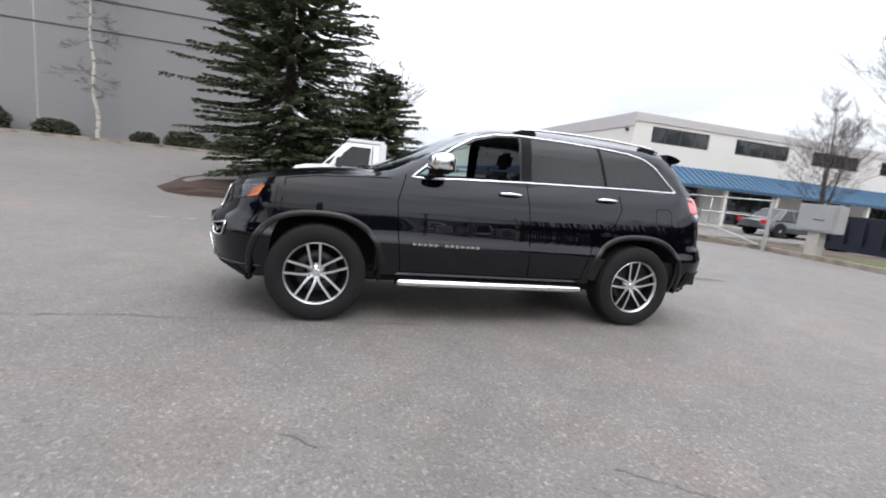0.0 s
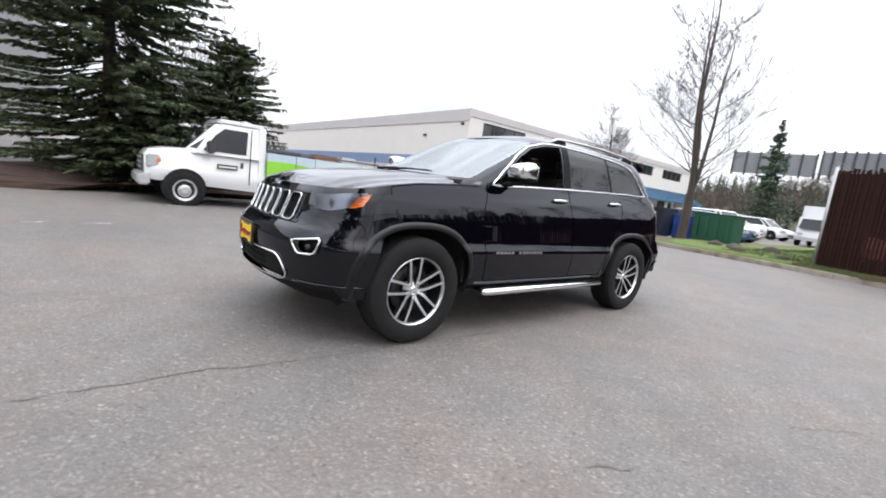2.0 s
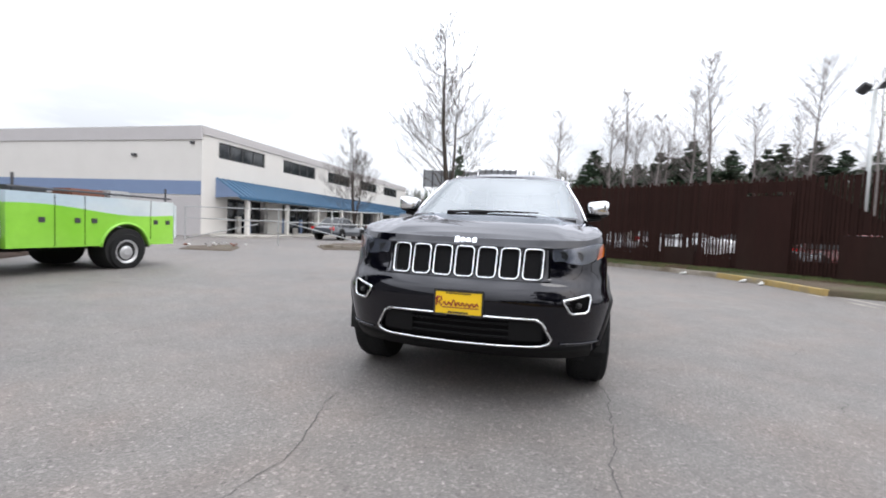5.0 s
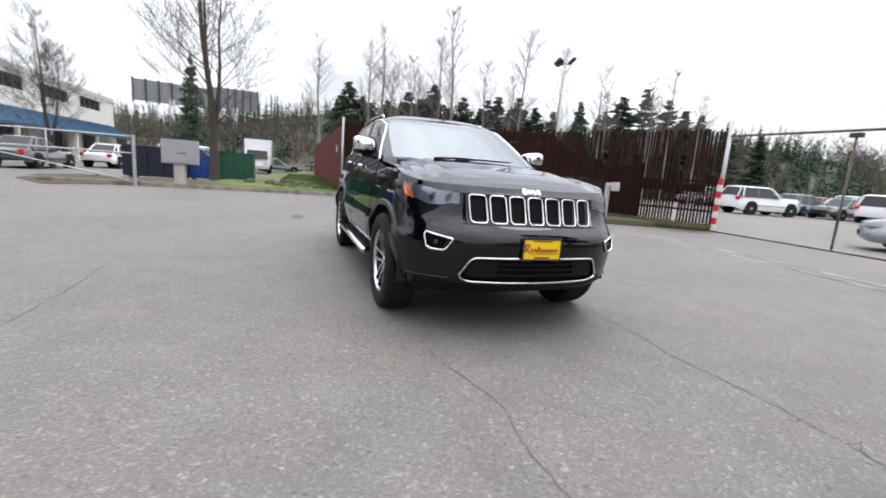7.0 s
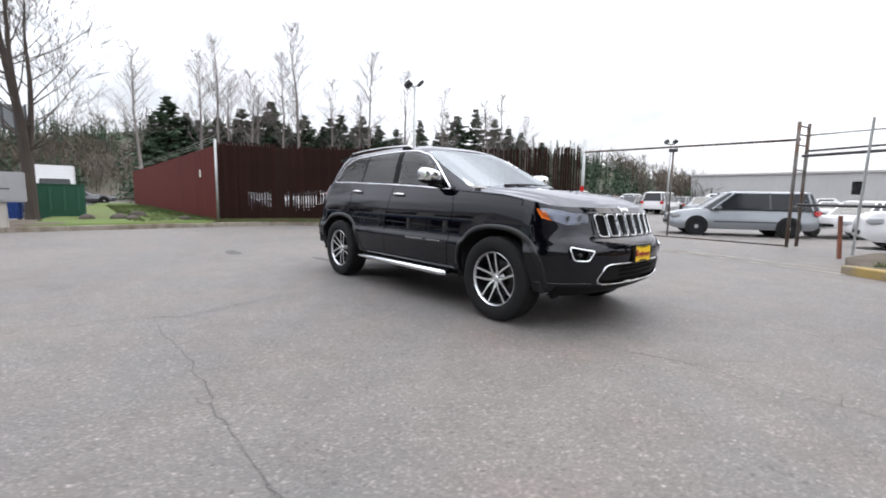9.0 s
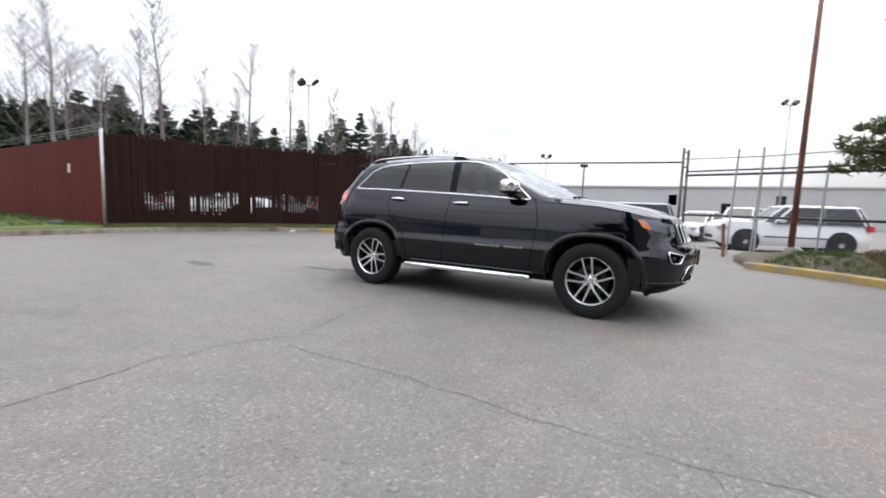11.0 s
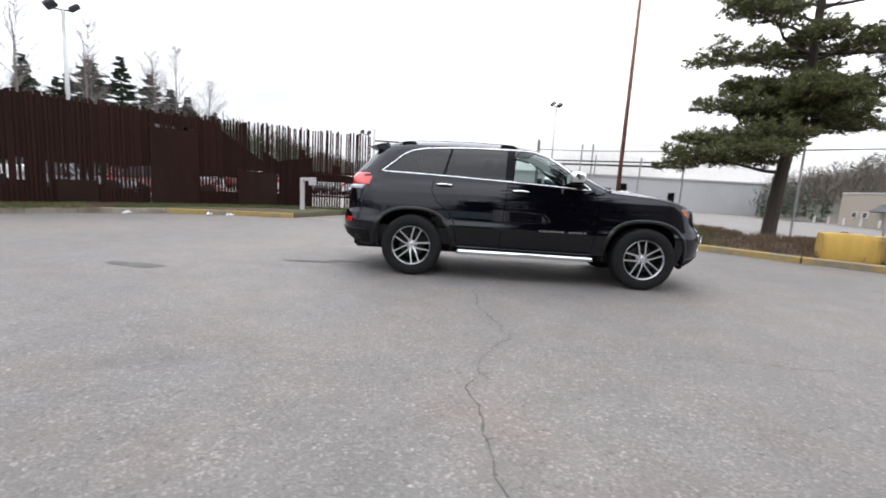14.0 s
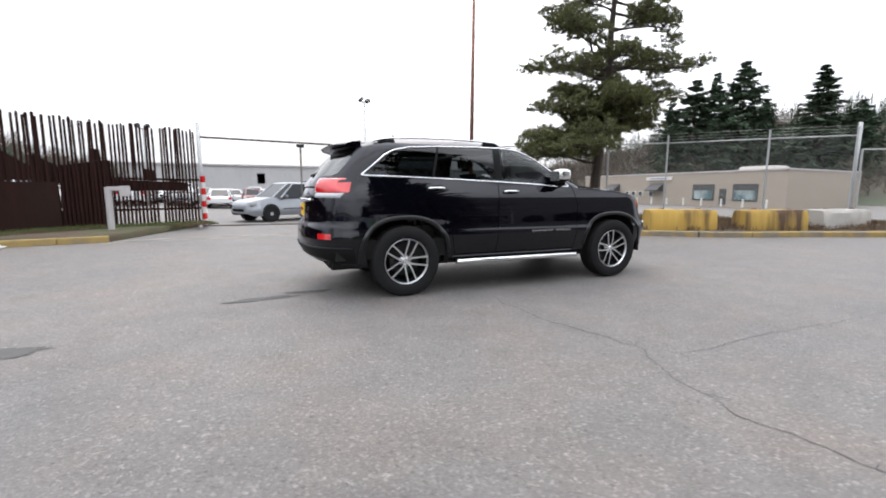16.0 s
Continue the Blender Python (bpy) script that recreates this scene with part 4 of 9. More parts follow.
            if prev:
                for k in range(2):
                    bm.faces.new((prev[k], prev[k + 1], ring[k + 1], ring[k]))
            prev = ring
        part("wheel_liner", bm, M_LINER, car, "", True)
    # running board with chrome pipe
    bm = bmesh.new()
    box(bm, -0.80, 0.86, side * 0.86 - 0.07, side * 0.86 + 0.07, 0.335, 0.375, bevel=0.012)
    for x in (-0.6, 0.0, 0.6):
        box(bm, x - 0.03, x + 0.03, side * 0.75 - 0.1, side * 0.75 + 0.1, 0.345, 0.37)
    board = part("running_board", bm, M_CLADDING, car, "black side step with chrome tube edge")
    bm = bmesh.new()
    pts = [(-0.825, side * 0.925, 0.350), (-0.80, side * 0.948, 0.350), (0.845, side * 0.948, 0.350), (0.87, side * 0.925, 0.350)]
    tube(bm, pts, 0.031, 12)
    part("chrome_tube", bm, M_CHROME, board, "polished chrome tube", True)
    # sill under the doors
    bm = bmesh.new()
    box(bm, -0.95, 0.95, side * 0.840 - 0.05, side * 0.840 + 0.05, 0.385, 0.450, bevel=0.015)
    part("sill", bm, M_CLADDING, car)
    # lettering badge on the door, as plain bars
    x = -0.715
    for k in range(13):
        if k != 5:
            bm = bmesh.new()
            c = skin(u_of_x(x + 0.017), 0.670, side)
            box(bm, x, x + 0.030, c.y - 0.003, c.y + 0.003, 0.664, 0.676)
            box(bm, x, x + 0.007, c.y - 0.0035, c.y + 0.0035, 0.655, 0.685)
            part("badge_letter", bm, M_SATIN, car_parts["front_door", side])
        x += 0.0455
    # mirrors
    bm = bmesh.new()
    def sq(v, e):
        return math.copysign(abs(v) ** e, v)
    nu, nv = 28, 14
    rings = []
    for j in range(nv + 1):
        ph = -math.pi / 2 + math.pi * j / nv
        row = []
        for i in range(nu):
            th = i * math.tau / nu
            cx = sq(math.cos(th), 0.55) * sq(math.cos(ph), 0.5)
            cy = sq(math.sin(th), 0.55) * sq(math.cos(ph), 0.5)
            cz = sq(math.sin(ph), 0.5)
            front = max(0.0, -cx)
            row.append(bm.verts.new((-0.55 + 0.10 * cx, side * (0.937 + 0.106 * cy * (1 - 0.12 * front)), 1.332 + 0.080 * cz * (1 - 0.22 * front) + 0.012 * side * side * cy)))
        rings.append(row)
    for p, q in zip(rings, rings[1:]):
        for i in range(nu):
            bm.faces.new((p[i], p[(i + 1) % nu], q[(i + 1) % nu], q[i]))
    bmesh.ops.remove_doubles(bm, verts=bm.verts, dist=1e-5)
    for fc in bm.faces:
        fc.material_index = 1 if fc.calc_center_median().z < 1.288 else 0
    mirror = part("door_mirror", bm, [M_CHROME, M_CLADDING], car, "chrome door mirror on a black foot", True, 40)
    bm = bmesh.new()
    box(bm, -0.451, -0.446, side * 0.937 - 0.083, side * 0.937 + 0.083, 1.275, 1.390)
    part("mirror_glass", bm, M_SATIN, mirror)
    bm = bmesh.new()
    tube(bm, [(-0.62, side * 0.79, 1.205), (-0.59, side * 0.86, 1.232), (-0.56, side * 0.95, 1.248)], [0.05, 0.040, 0.048], 8, flat=0.5)
    part("mirror_foot", bm, M_CLADDING, mirror, "", True)
    # roof rail
    bm = bmesh.new()
    pts = [(0.17, 0.612, 1.690), (0.23, 0.608, 1.722), (0.40, 0.605, 1.733), (0.8, 0.602, 1.742), (1.2, 0.600, 1.737), (1.52, 0.596, 1.722), (1.64, 0.594, 1.708), (1.72, 0.59, 1.682)]
    tube(bm, [(x, side * y, z) for x, y, z in pts], 0.013, 8, flat=0.8)
    part("roof_rail", bm, M_SATIN, car, "silver roof rail", True)
    for x in (0.29, 1.58):
        bm = bmesh.new()
        box(bm, x - 0.10, x + 0.10, side * 0.600 - 0.016, side * 0.600 + 0.014, 1.66, 1.708 if x > 1 else 1.722, bevel=0.012)
        part("rail_foot", bm, M_CLADDING, car)
    # headlight: clear cover, projector bowls, amber corner
    lamp = car_parts["headlight", side]
    bm = bmesh.new()
    us = np.linspace(u_nose(0.54, 0.95), u_x(-1.885, 1.0), 22)
    for ua, ub in zip(us, us[1:]):
        def zr(u):
            ps = [(a, b) for a, b in zip(HEAD_POLY, HEAD_POLY[1:] + HEAD_POLY[:1]) if min(a[0], b[0]) - 1e-9 <= u <= max(a[0], b[0]) + 1e-9 and abs(a[0] - b[0]) > 1e-6]
            zs = [a[1] + (b[1] - a[1]) * (u - a[0]) / (b[0] - a[0]) for a, b in ps]
            return min(zs), max(zs)
        (a0, a1), (b0, b1) = zr(ua), zr(ub)
        for k in range(4):
            f, g = k / 4, (k + 1) / 4
            q = [skin(ua, a0 + (a1 - a0) * f, side, 0.007), skin(ub, b0 + (b1 - b0) * f, side, 0.007), skin(ub, b0 + (b1 - b0) * g, side, 0.007), skin(ua, a0 + (a1 - a0) * g, side, 0.007)]
            bm.faces.new([bm.verts.new(p) for p in q])
    bmesh.ops.remove_doubles(bm, verts=bm.verts, dist=1e-4)
    cover = part("lamp_cover", bm, M_GLASS_LAMP, lamp, "clear lamp cover", True)
    cover.visible_shadow = False
    bm = bmesh.new()
    grid = []
    for i in range(6):
        row = []
        for j in range(5):
            f, g = i / 5, j / 4
            x = -1.985 + 0.05 * g + 0.075 * f
            z = 0.936 + 0.022 * f + g * (0.074 + 0.004 * f)
            row.append(bm.verts.new(skin(u_x(x, z), z, side, 0.003)))
        grid.append(row)
    for p, q in zip(grid, grid[1:]):
        for j in range(4):
            bm.faces.new((p[j], q[j], q[j + 1], p[j + 1]))
    bmesh.ops.remove_doubles(bm, verts=bm.verts, dist=1e-4)
    part("corner_marker", bm, M_AMBER, lamp, "amber corner lamp", True)
    for y in (0.60, 0.70):
        bm = bmesh.new()
        c = skin(u_nose(y, 0.952), 0.952, side, -0.010)
        m = Matrix.Translation(c) @ Matrix.Rotation(radians(90), 4, "Z")
        lathe(bm, [(0.034, -0.006), (0.030, 0.004), (0.022, -0.004), (0.0, 0.006)], 16, m)
        part("projector", bm, M_DISC, lamp, "", True)
    # fog lamp bezel: a chrome hook round a dark pocket
    pts = [skin(u_nose(y, 0.66), z, side, 0.010) for y, z in ((0.775, 0.728), (0.70, 0.712), (0.615, 0.697), (0.612, 0.685), (0.645, 0.628), (0.665, 0.616), (0.735, 0.620), (0.757, 0.634), (0.779, 0.705))]
    ring = []
    for p, q in zip(pts, pts[1:] + pts[:1]):
        ring += [p + (q - p) * k / 3 for k in range(3)]
    fogl = chrome_line("fog_light_bezel", ring, 0.0070, closed=True, label="chrome fog lamp bezel")
    bm = bmesh.new()
    c = skin(u_nose(0.71, 0.66), 0.664, side, -0.012)
    bmesh.ops.create_uvsphere(bm, u_segments=12, v_segments=8, radius=0.018, matrix=Matrix.Translation(c))
    part("fog_lamp", bm, M_DISC, fogl, "", True)
    # tail light: a proud red lens, a clear strip below it, a red lamp in the bumper
    def lens(z0, z1, xa, ya, out, slant=0.0):
        bm = bmesh.new()
        grid = []
        n = 14
        for i in range(n + 1):
            row = []
            for j, o in ((0.0, -0.01), (0.03, out * 0.7), (0.12, out), (0.5, out * 1.15), (0.88, out), (0.97, out * 0.7), (1.0, -0.01)):
                z = z0 + (z1 - z0) * j
                ua, ub = u_x(xa + slant * (1 - j), z), u_tail(ya, z)
                e = min(1.0, i * 4 / n, (n - i) * 4 / n)
                uu, oo = ua + (ub - ua) * i / n, o * e ** 0.5 if o > 0 else o
                pt = skin(uu, z, side, oo)
                cx, cy = cab_xy(min(3, max(2, uu)), z)
                if uu > 2 and z > 1.17 and cx > pt.x - oo:
                    v = Vector((cx - 1.6, side * cy * 0.8, 0)).normalized()
                    pt = Vector((cx + v.x * oo, side * cy + v.y * oo, z))
                row.append(bm.verts.new(pt))
            grid.append(row)
        for p, q in zip(grid, grid[1:]):
            for j in range(6):
                bm.faces.new((p[j], q[j], q[j + 1], p[j + 1]))
        return bm
    part("lens", lens(1.125, 1.278, 2.0, 0.47, 0.016, 0.05), M_RED_LENS, car_parts["tail_light", side], "red lamp lens", True, 60)
    bm = lens(1.068, 1.122, 2.09, 0.52, 0.012, 0.05)
    part("reversing_lamp", bm, M_CLEAR_LENS, car_parts["tail_light", side], "clear reversing lamp", True)
    bm = bmesh.new()
    for ua, ub in zip(np.linspace(u_tail(0.84, 0.66), u_tail(0.70, 0.66), 5), list(np.linspace(u_tail(0.84, 0.66), u_tail(0.70, 0.66), 5))[1:]):
        q = [skin(ua, 0.645, side, 0.003), skin(ub, 0.645, side, 0.003), skin(ub, 0.70, side, 0.003), skin(ua, 0.70, side, 0.003)]
        bm.faces.new([bm.verts.new(p) for p in q])
    bmesh.ops.remove_doubles(bm, verts=bm.verts, dist=1e-4)
    part("bumper_reflector", bm, M_RED_LENS, car, "red bumper reflector", True)


def rounded_rect(cx, cz, w, h, r, n=5, lean=0.0):
    pts = []
    for sx, sz, a0 in ((1, 1, 0), (-1, 1, 90), (-1, -1, 180), (1, -1, 270)):
        for k in range(n + 1):
            a = radians(a0 + 90 * k / n)
            x, z = cx + sx * (w / 2 - r) + r * math.cos(a), cz + sz * (h / 2 - r) + r * math.sin(a)
            pts.append((x + lean * (z - cz), z))
    return pts


def nose_point(y, z, out=0.0):
    u = u_nose(abs(y), z)
    return skin(u, z, 1 if y >= 0 else -1, out)


# seven grille slots with chrome rings
for k in range(7):
    cy = (k - 3) * 0.1400
    ring = [nose_point(y, z, 0.012) for y, z in rounded_rect(cy, 0.898, 0.114, 0.182, 0.026, lean=0.10 * cy)]
    slot = chrome_line("grille_slot", ring, 0.0048, closed=True, label="chrome ringed grille slot")
    bm = bmesh.new()
    bm.faces.new([bm.verts.new(nose_point(y, z, -0.012)) for y, z in rounded_rect(cy, 0.898, 0.110, 0.178, 0.024, lean=0.10 * cy)])
    part("slot_mesh", bm, M_GRILLE_BACK, slot)
for k in range(8):
    cy = (k - 3.5) * 0.1400
    bm = bmesh.new()
    a, b = (0.60 if k in (0, 7) else 1.0), 0.0
    w = 0.020 if 0 < k < 7 else 0.030
    cols = [[bm.verts.new(nose_point(cy + d, z, 0.004 if abs(d) < w * 0.9 else -0.03)) for z in np.linspace(0.795, 1.004, 7)] for d in (-w, -w * 0.7, w * 0.7, w)]
    for p, q in zip(cols, cols[1:]):
        for i in range(6):
            bm.faces.new((p[i], q[i], q[i + 1], p[i + 1]))
    part("grille_bar", bm, M_PAINT, car, "", True)
for z0, z1 in ((0.792, 0.818), (0.984, 1.008)):
    bm = bmesh.new()
    ys = np.linspace(-0.53, 0.53, 31)
    cols = [[bm.verts.new(nose_point(y, z, o)) for z, o in ((z0, 0.0), (z0 + 0.004, 0.005), (z1 - 0.004, 0.005), (z1, 0.0))] for y in ys]
    for p, q in zip(cols, cols[1:]):
        for i in range(3):
            bm.faces.new((p[i], q[i], q[i + 1], p[i + 1]))
    part("grille_surround", bm, M_PAINT, car, "", True)

# fuel flap behind the driver's rear wheel arch
flap = []
for x, z in rounded_rect(1.70, 1.06, 0.17, 0.16, 0.035):
    flap.append(skin(u_x(x, z), z, -1, -0.0015))
chrome_line("fuel_flap_gap", flap, 0.0035, M_GAP, closed=True)

# maker's mark on the bonnet edge, as four plain chrome shapes
bm = bmesh.new()
for k, (y, h) in enumerate(((0.066, 0.044), (0.030, 0.030), (-0.006, 0.030), (-0.046, 0.034))):
    p = nose_point(y, 1.030, 0.0)
    box(bm, p.x - 0.016, p.x + 0.02, y - 0.015, y + 0.015, 1.026 - h * 0.42, 1.026 + h * 0.58, bevel=0.006)
for v in bm.verts:
    v.co.x += (v.co.z - 1.02) * 0.75     # leans back with the bonnet
part("bonnet_badge", bm, M_CHROME, car, "small chrome badge", True, 40)

# lower intake: chrome frame
ring_yz = [(0.0, 0.405), (0.25, 0.407), (0.44, 0.409), (0.49, 0.413), (0.535, 0.432), (0.548, 0.458), (0.490, 0.560), (0.455, 0.579), (0.25, 0.583), (0.0, 0.585)]
left = [nose_point(-y, z, 0.008) for y, z in ring_yz[1:-1]][::-1]
right = [nose_point(y, z, 0.008) for y, z in ring_yz]
chrome_line("intake_frame", right + left, 0.0068, closed=True, label="chrome lower intake frame")
for z in (0.46, 0.50, 0.54):
    chrome_line("intake_bar", [nose_point(y, z, -0.014) for y in np.linspace(-0.36, 0.36, 13)], 0.006, M_CLADDING)
for side in (1, -1):
    bm = bmesh.new()
    cols = [[bm.verts.new(nose_point(side * y, z, -0.008)) for z in np.linspace(0.445, 0.56, 4)] for y in np.linspace(0.30, 0.50, 6)]
    for p, q in zip(cols, cols[1:]):
        for i in range(3):
            bm.faces.new((p[i], q[i], q[i + 1], p[i + 1]))
    part("intake_blank", bm, M_CLADDING, car, "", True)
    # matt lower bumper
    bm = bmesh.new()
    cols = [[bm.verts.new(nose_point(side * y, z, o)) for z, o in ((0.302, 0.003), (0.34, 0.005), (0.375, 0.005), (0.402, 0.005), (0.406, 0.0))] for y in np.linspace(0.0, 0.80, 17)]
    for p, q in zip(cols, cols[1:]):
        for i in range(4):
            bm.faces.new((p[i], q[i], q[i + 1], p[i + 1]))
    part("front_valance", bm, M_CLADDING, car, "matt black lower front bumper", True)
    # lip under the bumper and a tow-side deflector
    bm = bmesh.new()
    tube(bm, [nose_point(side * y, 0.43 - 0.03 * (y - 0.5), 0.004) for y in np.linspace(0.60, 0.90, 9)], 0.008, 6)
    part("bumper_crease", bm, M_PAINT, car, "", True)
    bm = bmesh.new()
    box(bm, -2.00, -1.95, side * 0.72 - 0.05, side * 0.72 + 0.05, 0.275, 0.36, bevel=0.012)
    part("air_deflector", bm, M_CLADDING, car)

# lower black trim round the tail, tailgate details
bm = bmesh.new()
us = np.linspace(u_of_x(1.97) if u_of_x(1.97) < 2 else 2.13, 3.0, 24)
for side in (1, -1):
    prev = None
    for u in us:
        cur = [bm.verts.new(skin(u, z, side, o)) for z, o in ((0.385, 0.004), (0.45, 0.010), (0.535, 0.010), (0.545, 0.002))]
        if prev:
            for k in range(3):
                bm.faces.new((prev[k], cur[k], cur[k + 1], prev[k + 1]))
        prev = cur
bmesh.ops.remove_doubles(bm, verts=bm.verts, dist=1e-4)
part("rear_valance", bm, M_CLADDING, car, "matt black lower rear bumper", True)
for side in (1, -1):
    chrome_line("bumper_trim", [skin(u, 0.555, side, 0.006) for u in np.linspace(2.15, 3.0, 16)], 0.008, M_RIM_DARK)
chrome_line("tailgate_strip", [skin(u, 1.045, 1, 0.012) for u in np.linspace(u_tail(0.45), 3, 8)] + [skin(u, 1.045, -1, 0.012) for u in np.linspace(3, u_tail(0.45), 8)[1:]], 0.016, M_CHROME)
bm = bmesh.new()
box(bm, 2.420, 2.436, -0.15, 0.15, 0.86, 1.00, bevel=0.004)
rear_plate = part("rear_plate", bm, M_PLATE, car, "yellow dealer plate")
bm = bmesh.new()
box(bm, 2.4365, 2.4395, -0.13, 0.13, 0.92, 0.955)
part("plate_bars", bm, M_PLATE_RED, rear_plate)

# roof spoiler
bm = bmesh.new()
sec = []
for y in np.linspace(-0.58, 0.58, 17):
    k = 1 - (abs(y) / 0.58) ** 4
    x0, x1 = 1.86, 2.03 + 0.14 * k
    sec.append([bm.verts.new(p) for p in ((x0, y, 1.683), (x1 - 0.06, y, 1.665), (x1, y, 1.640), (x1 - 0.02, y, 1.618), (x1 - 0.12, y, 1.585), (x0, y, 1.60))])
for a, b in zip(sec, sec[1:]):
    for k in range(6):
        bm.faces.new((a[k], a[(k + 1) % 6], b[(k + 1) % 6], b[k]))
bm.faces.new(sec[0])
bm.faces.new(sec[-1][::-1])
part("roof_spoiler", bm, M_PAINT, car, "", True, 40)
bm = bmesh.new()
tube(bm, [(2.315, -0.02, 1.315), (2.26, 0.12, 1.345), (2.235, 0.34, 1.355)], [0.014, 0.009, 0.006], 6)
part("rear_wiper", bm, M_CLADDING, car)
for side in (1, -1):
    bm = bmesh.new()
    tube(bm, [(-1.115, side * 0.10 + 0.30, 1.245), (-1.09, side * 0.10 + 0.05, 1.262), (-1.06, side * 0.10 - 0.30, 1.262)], [0.014, 0.009, 0.006], 6)
    part("windscreen_wiper", bm, M_CLADDING, car)
bm = bmesh.new()
box(bm, 1.70, 1.86, -0.035, 0.035, 1.68, 1.735, bevel=0.02)
part("roof_antenna", bm, M_PAINT, car, "", True, 40)

# front plate: yellow, its lettering as plain bars
bm = bmesh.new()
box(bm, -2.386, -2.374, -0.143, 0.143, 0.584, 0.720, bevel=0.003)
plate = part("front_plate", bm, M_PLATE, car, "yellow dealer plate with red script bars in a black frame")
bm = bmesh.new()
tube(bm, [(-2.389, y, z) for y, z in ((0.138, 0.668), (0.128, 0.684), (0.106, 0.686), (0.102, 0.668), (0.122, 0.654), (0.100, 0.632))], 0.0052, 5)
tube(bm, [(-2.389, 0.128, 0.690), (-2.389, 0.134, 0.632)], 0.0050, 5)
prev = None
for k in range(26):
    y = 0.092 - 0.0085 * k
    cur = (-2.389, y, 0.646 + 0.013 * math.sin(k * 1.9) + (0.014 if k in (7, 8) else 0.0))
    if prev:
        rod(bm, prev, cur, 0.0042, seg=5)
    prev = cur
tube(bm, [(-2.389, y, 0.624 + 0.010 * (0.1 - y)) for y in np.linspace(0.10, -0.125, 5)], 0.0026, 5)
part("plate_script", bm, M_PLATE_RED, plate)
bm = bmesh.new()
for y in np.linspace(-0.055, 0.055, 9):
    box(bm, -2.389, -2.386, y - 0.005, y + 0.005, 0.588, 0.601)
for y in np.linspace(-0.07, 0.07, 11):
    box(bm, -2.389, -2.386, y - 0.005, y + 0.005, 0.706, 0.714)
part("plate_small_print", bm, M_PLATE_INK, plate)
bm = bmesh.new()
box(bm, -2.390, -2.372, -0.152, 0.152, 0.718, 0.734, bevel=0.003)
box(bm, -2.390, -2.372, -0.152, -0.142, 0.582, 0.718, bevel=0.002)
box(bm, -2.390, -2.372, 0.142, 0.152, 0.582, 0.718, bevel=0.002)
for y0, y1 in ((-0.152, -0.075), (0.075, 0.152)):
    box(bm, -2.390, -2.372, y0, y1, 0.572, 0.586, bevel=0.002)
part("plate_frame", bm, M_PLATE_INK, plate, "black plastic plate frame")


# wheels
def build_wheel():
    w = thing("wheel", "", "")
    bm = bmesh.new()
    lathe(bm, [(0.245, -0.105), (0.262, -0.122), (0.305, -0.130), (0.345, -0.128), (0.372, -0.115), (0.384, -0.085), (0.385, -0.03), (0.385, 0.03), (0.384, 0.085), (0.372, 0.115), (0.345, 0.128), (0.30, 0.128), (0.245, 0.11)], 48)
    tyre = part("tyre", bm, M_RUBBER, w, "black rubber tyre", True, 35)
    bm = bmesh.new()
    for k in range(72):
        a = k * math.tau / 72
        m = Matrix.Rotation(a, 4, "Y")
        for y0 in (-0.088, 0.034):
            box(bm, 0.372, 0.3868, y0, y0 + 0.056, -0.012, 0.004, m @ pose(0, 0, 0, 20 if y0 < 0 else -20, 0, 0))
    tagged(part("tread", bm, M_RUBBER, w), kind="stuff")
    bm = bmesh.new()
    lathe(bm, [(0.233, -0.088), (0.236, -0.102), (0.246, -0.112), (0.252, -0.108), (0.252, -0.09)], 48)
    rim = part("rim", bm, M_RIM, w, "machined ten-spoke alloy rim", True, 40)
    bm = bmesh.new()
    lathe(bm, [(0.2345, -0.09), (0.220, -0.03), (0.215, 0.06), (0.10, 0.05), (0.0, 0.05)], 40)
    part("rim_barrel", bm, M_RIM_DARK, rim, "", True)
    bm = bmesh.new()
    lathe(bm, [(0.17, 0.0), (0.168, -0.012), (0.09, -0.014), (0.085, 0.0)], 36)
    part("brake_disc", bm, M_DISC, rim, "", True)
    # spokes: bright front faces, near-black sides like the barrel
    for k in range(5):
        for s in (-1, 1):
            m = Matrix.Rotation(k * math.tau / 5, 4, "Y")
            bm = bmesh.new()
            prof = []
            for r, off, half, y in ((0.026, 0.014, 0.013, -0.066), (0.052, 0.026, 0.0125, -0.073), (0.078, 0.032, 0.0105, -0.080), (0.12, 0.038, 0.0092, -0.089), (0.18, 0.043, 0.0090, -0.097), (0.242, 0.050, 0.0105, -0.105)):
                prof.append([m @ Vector((r, y, s * off + d)) for d in (-half, half)] + [m @ Vector((r, y + 0.035, s * off + d * 1.25)) for d in (half, -half)])
            rings = [[bm.verts.new(p) for p in q] for q in prof]
            for a, b in zip(rings, rings[1:]):
                for q in range(4):
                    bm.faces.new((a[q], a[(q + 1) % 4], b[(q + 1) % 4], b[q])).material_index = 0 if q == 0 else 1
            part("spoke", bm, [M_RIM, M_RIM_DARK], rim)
        m = Matrix.Rotation((k + 0.5) * math.tau / 5, 4, "Y")
        bm = bmesh.new()
        rod(bm, m @ Vector((0.057, -0.05, 0)), m @ Vector((0.057, -0.078, 0)), 0.009, seg=6)
        part("wheel_nut", bm, M_CHROME, rim)
    bm = bmesh.new()
    lathe(bm, [(0.0, -0.076), (0.024, -0.075), (0.028, -0.070)], 24)
    part("hub_cap", bm, M_CHROME, rim, "", True, 40)
    bm = bmesh.new()
    lathe(bm, [(0.026, -0.071), (0.034, -0.066), (0.050, -0.060), (0.074, -0.03)], 24)
    part("hub", bm, M_RIM, rim, "", True, 40)
    return w


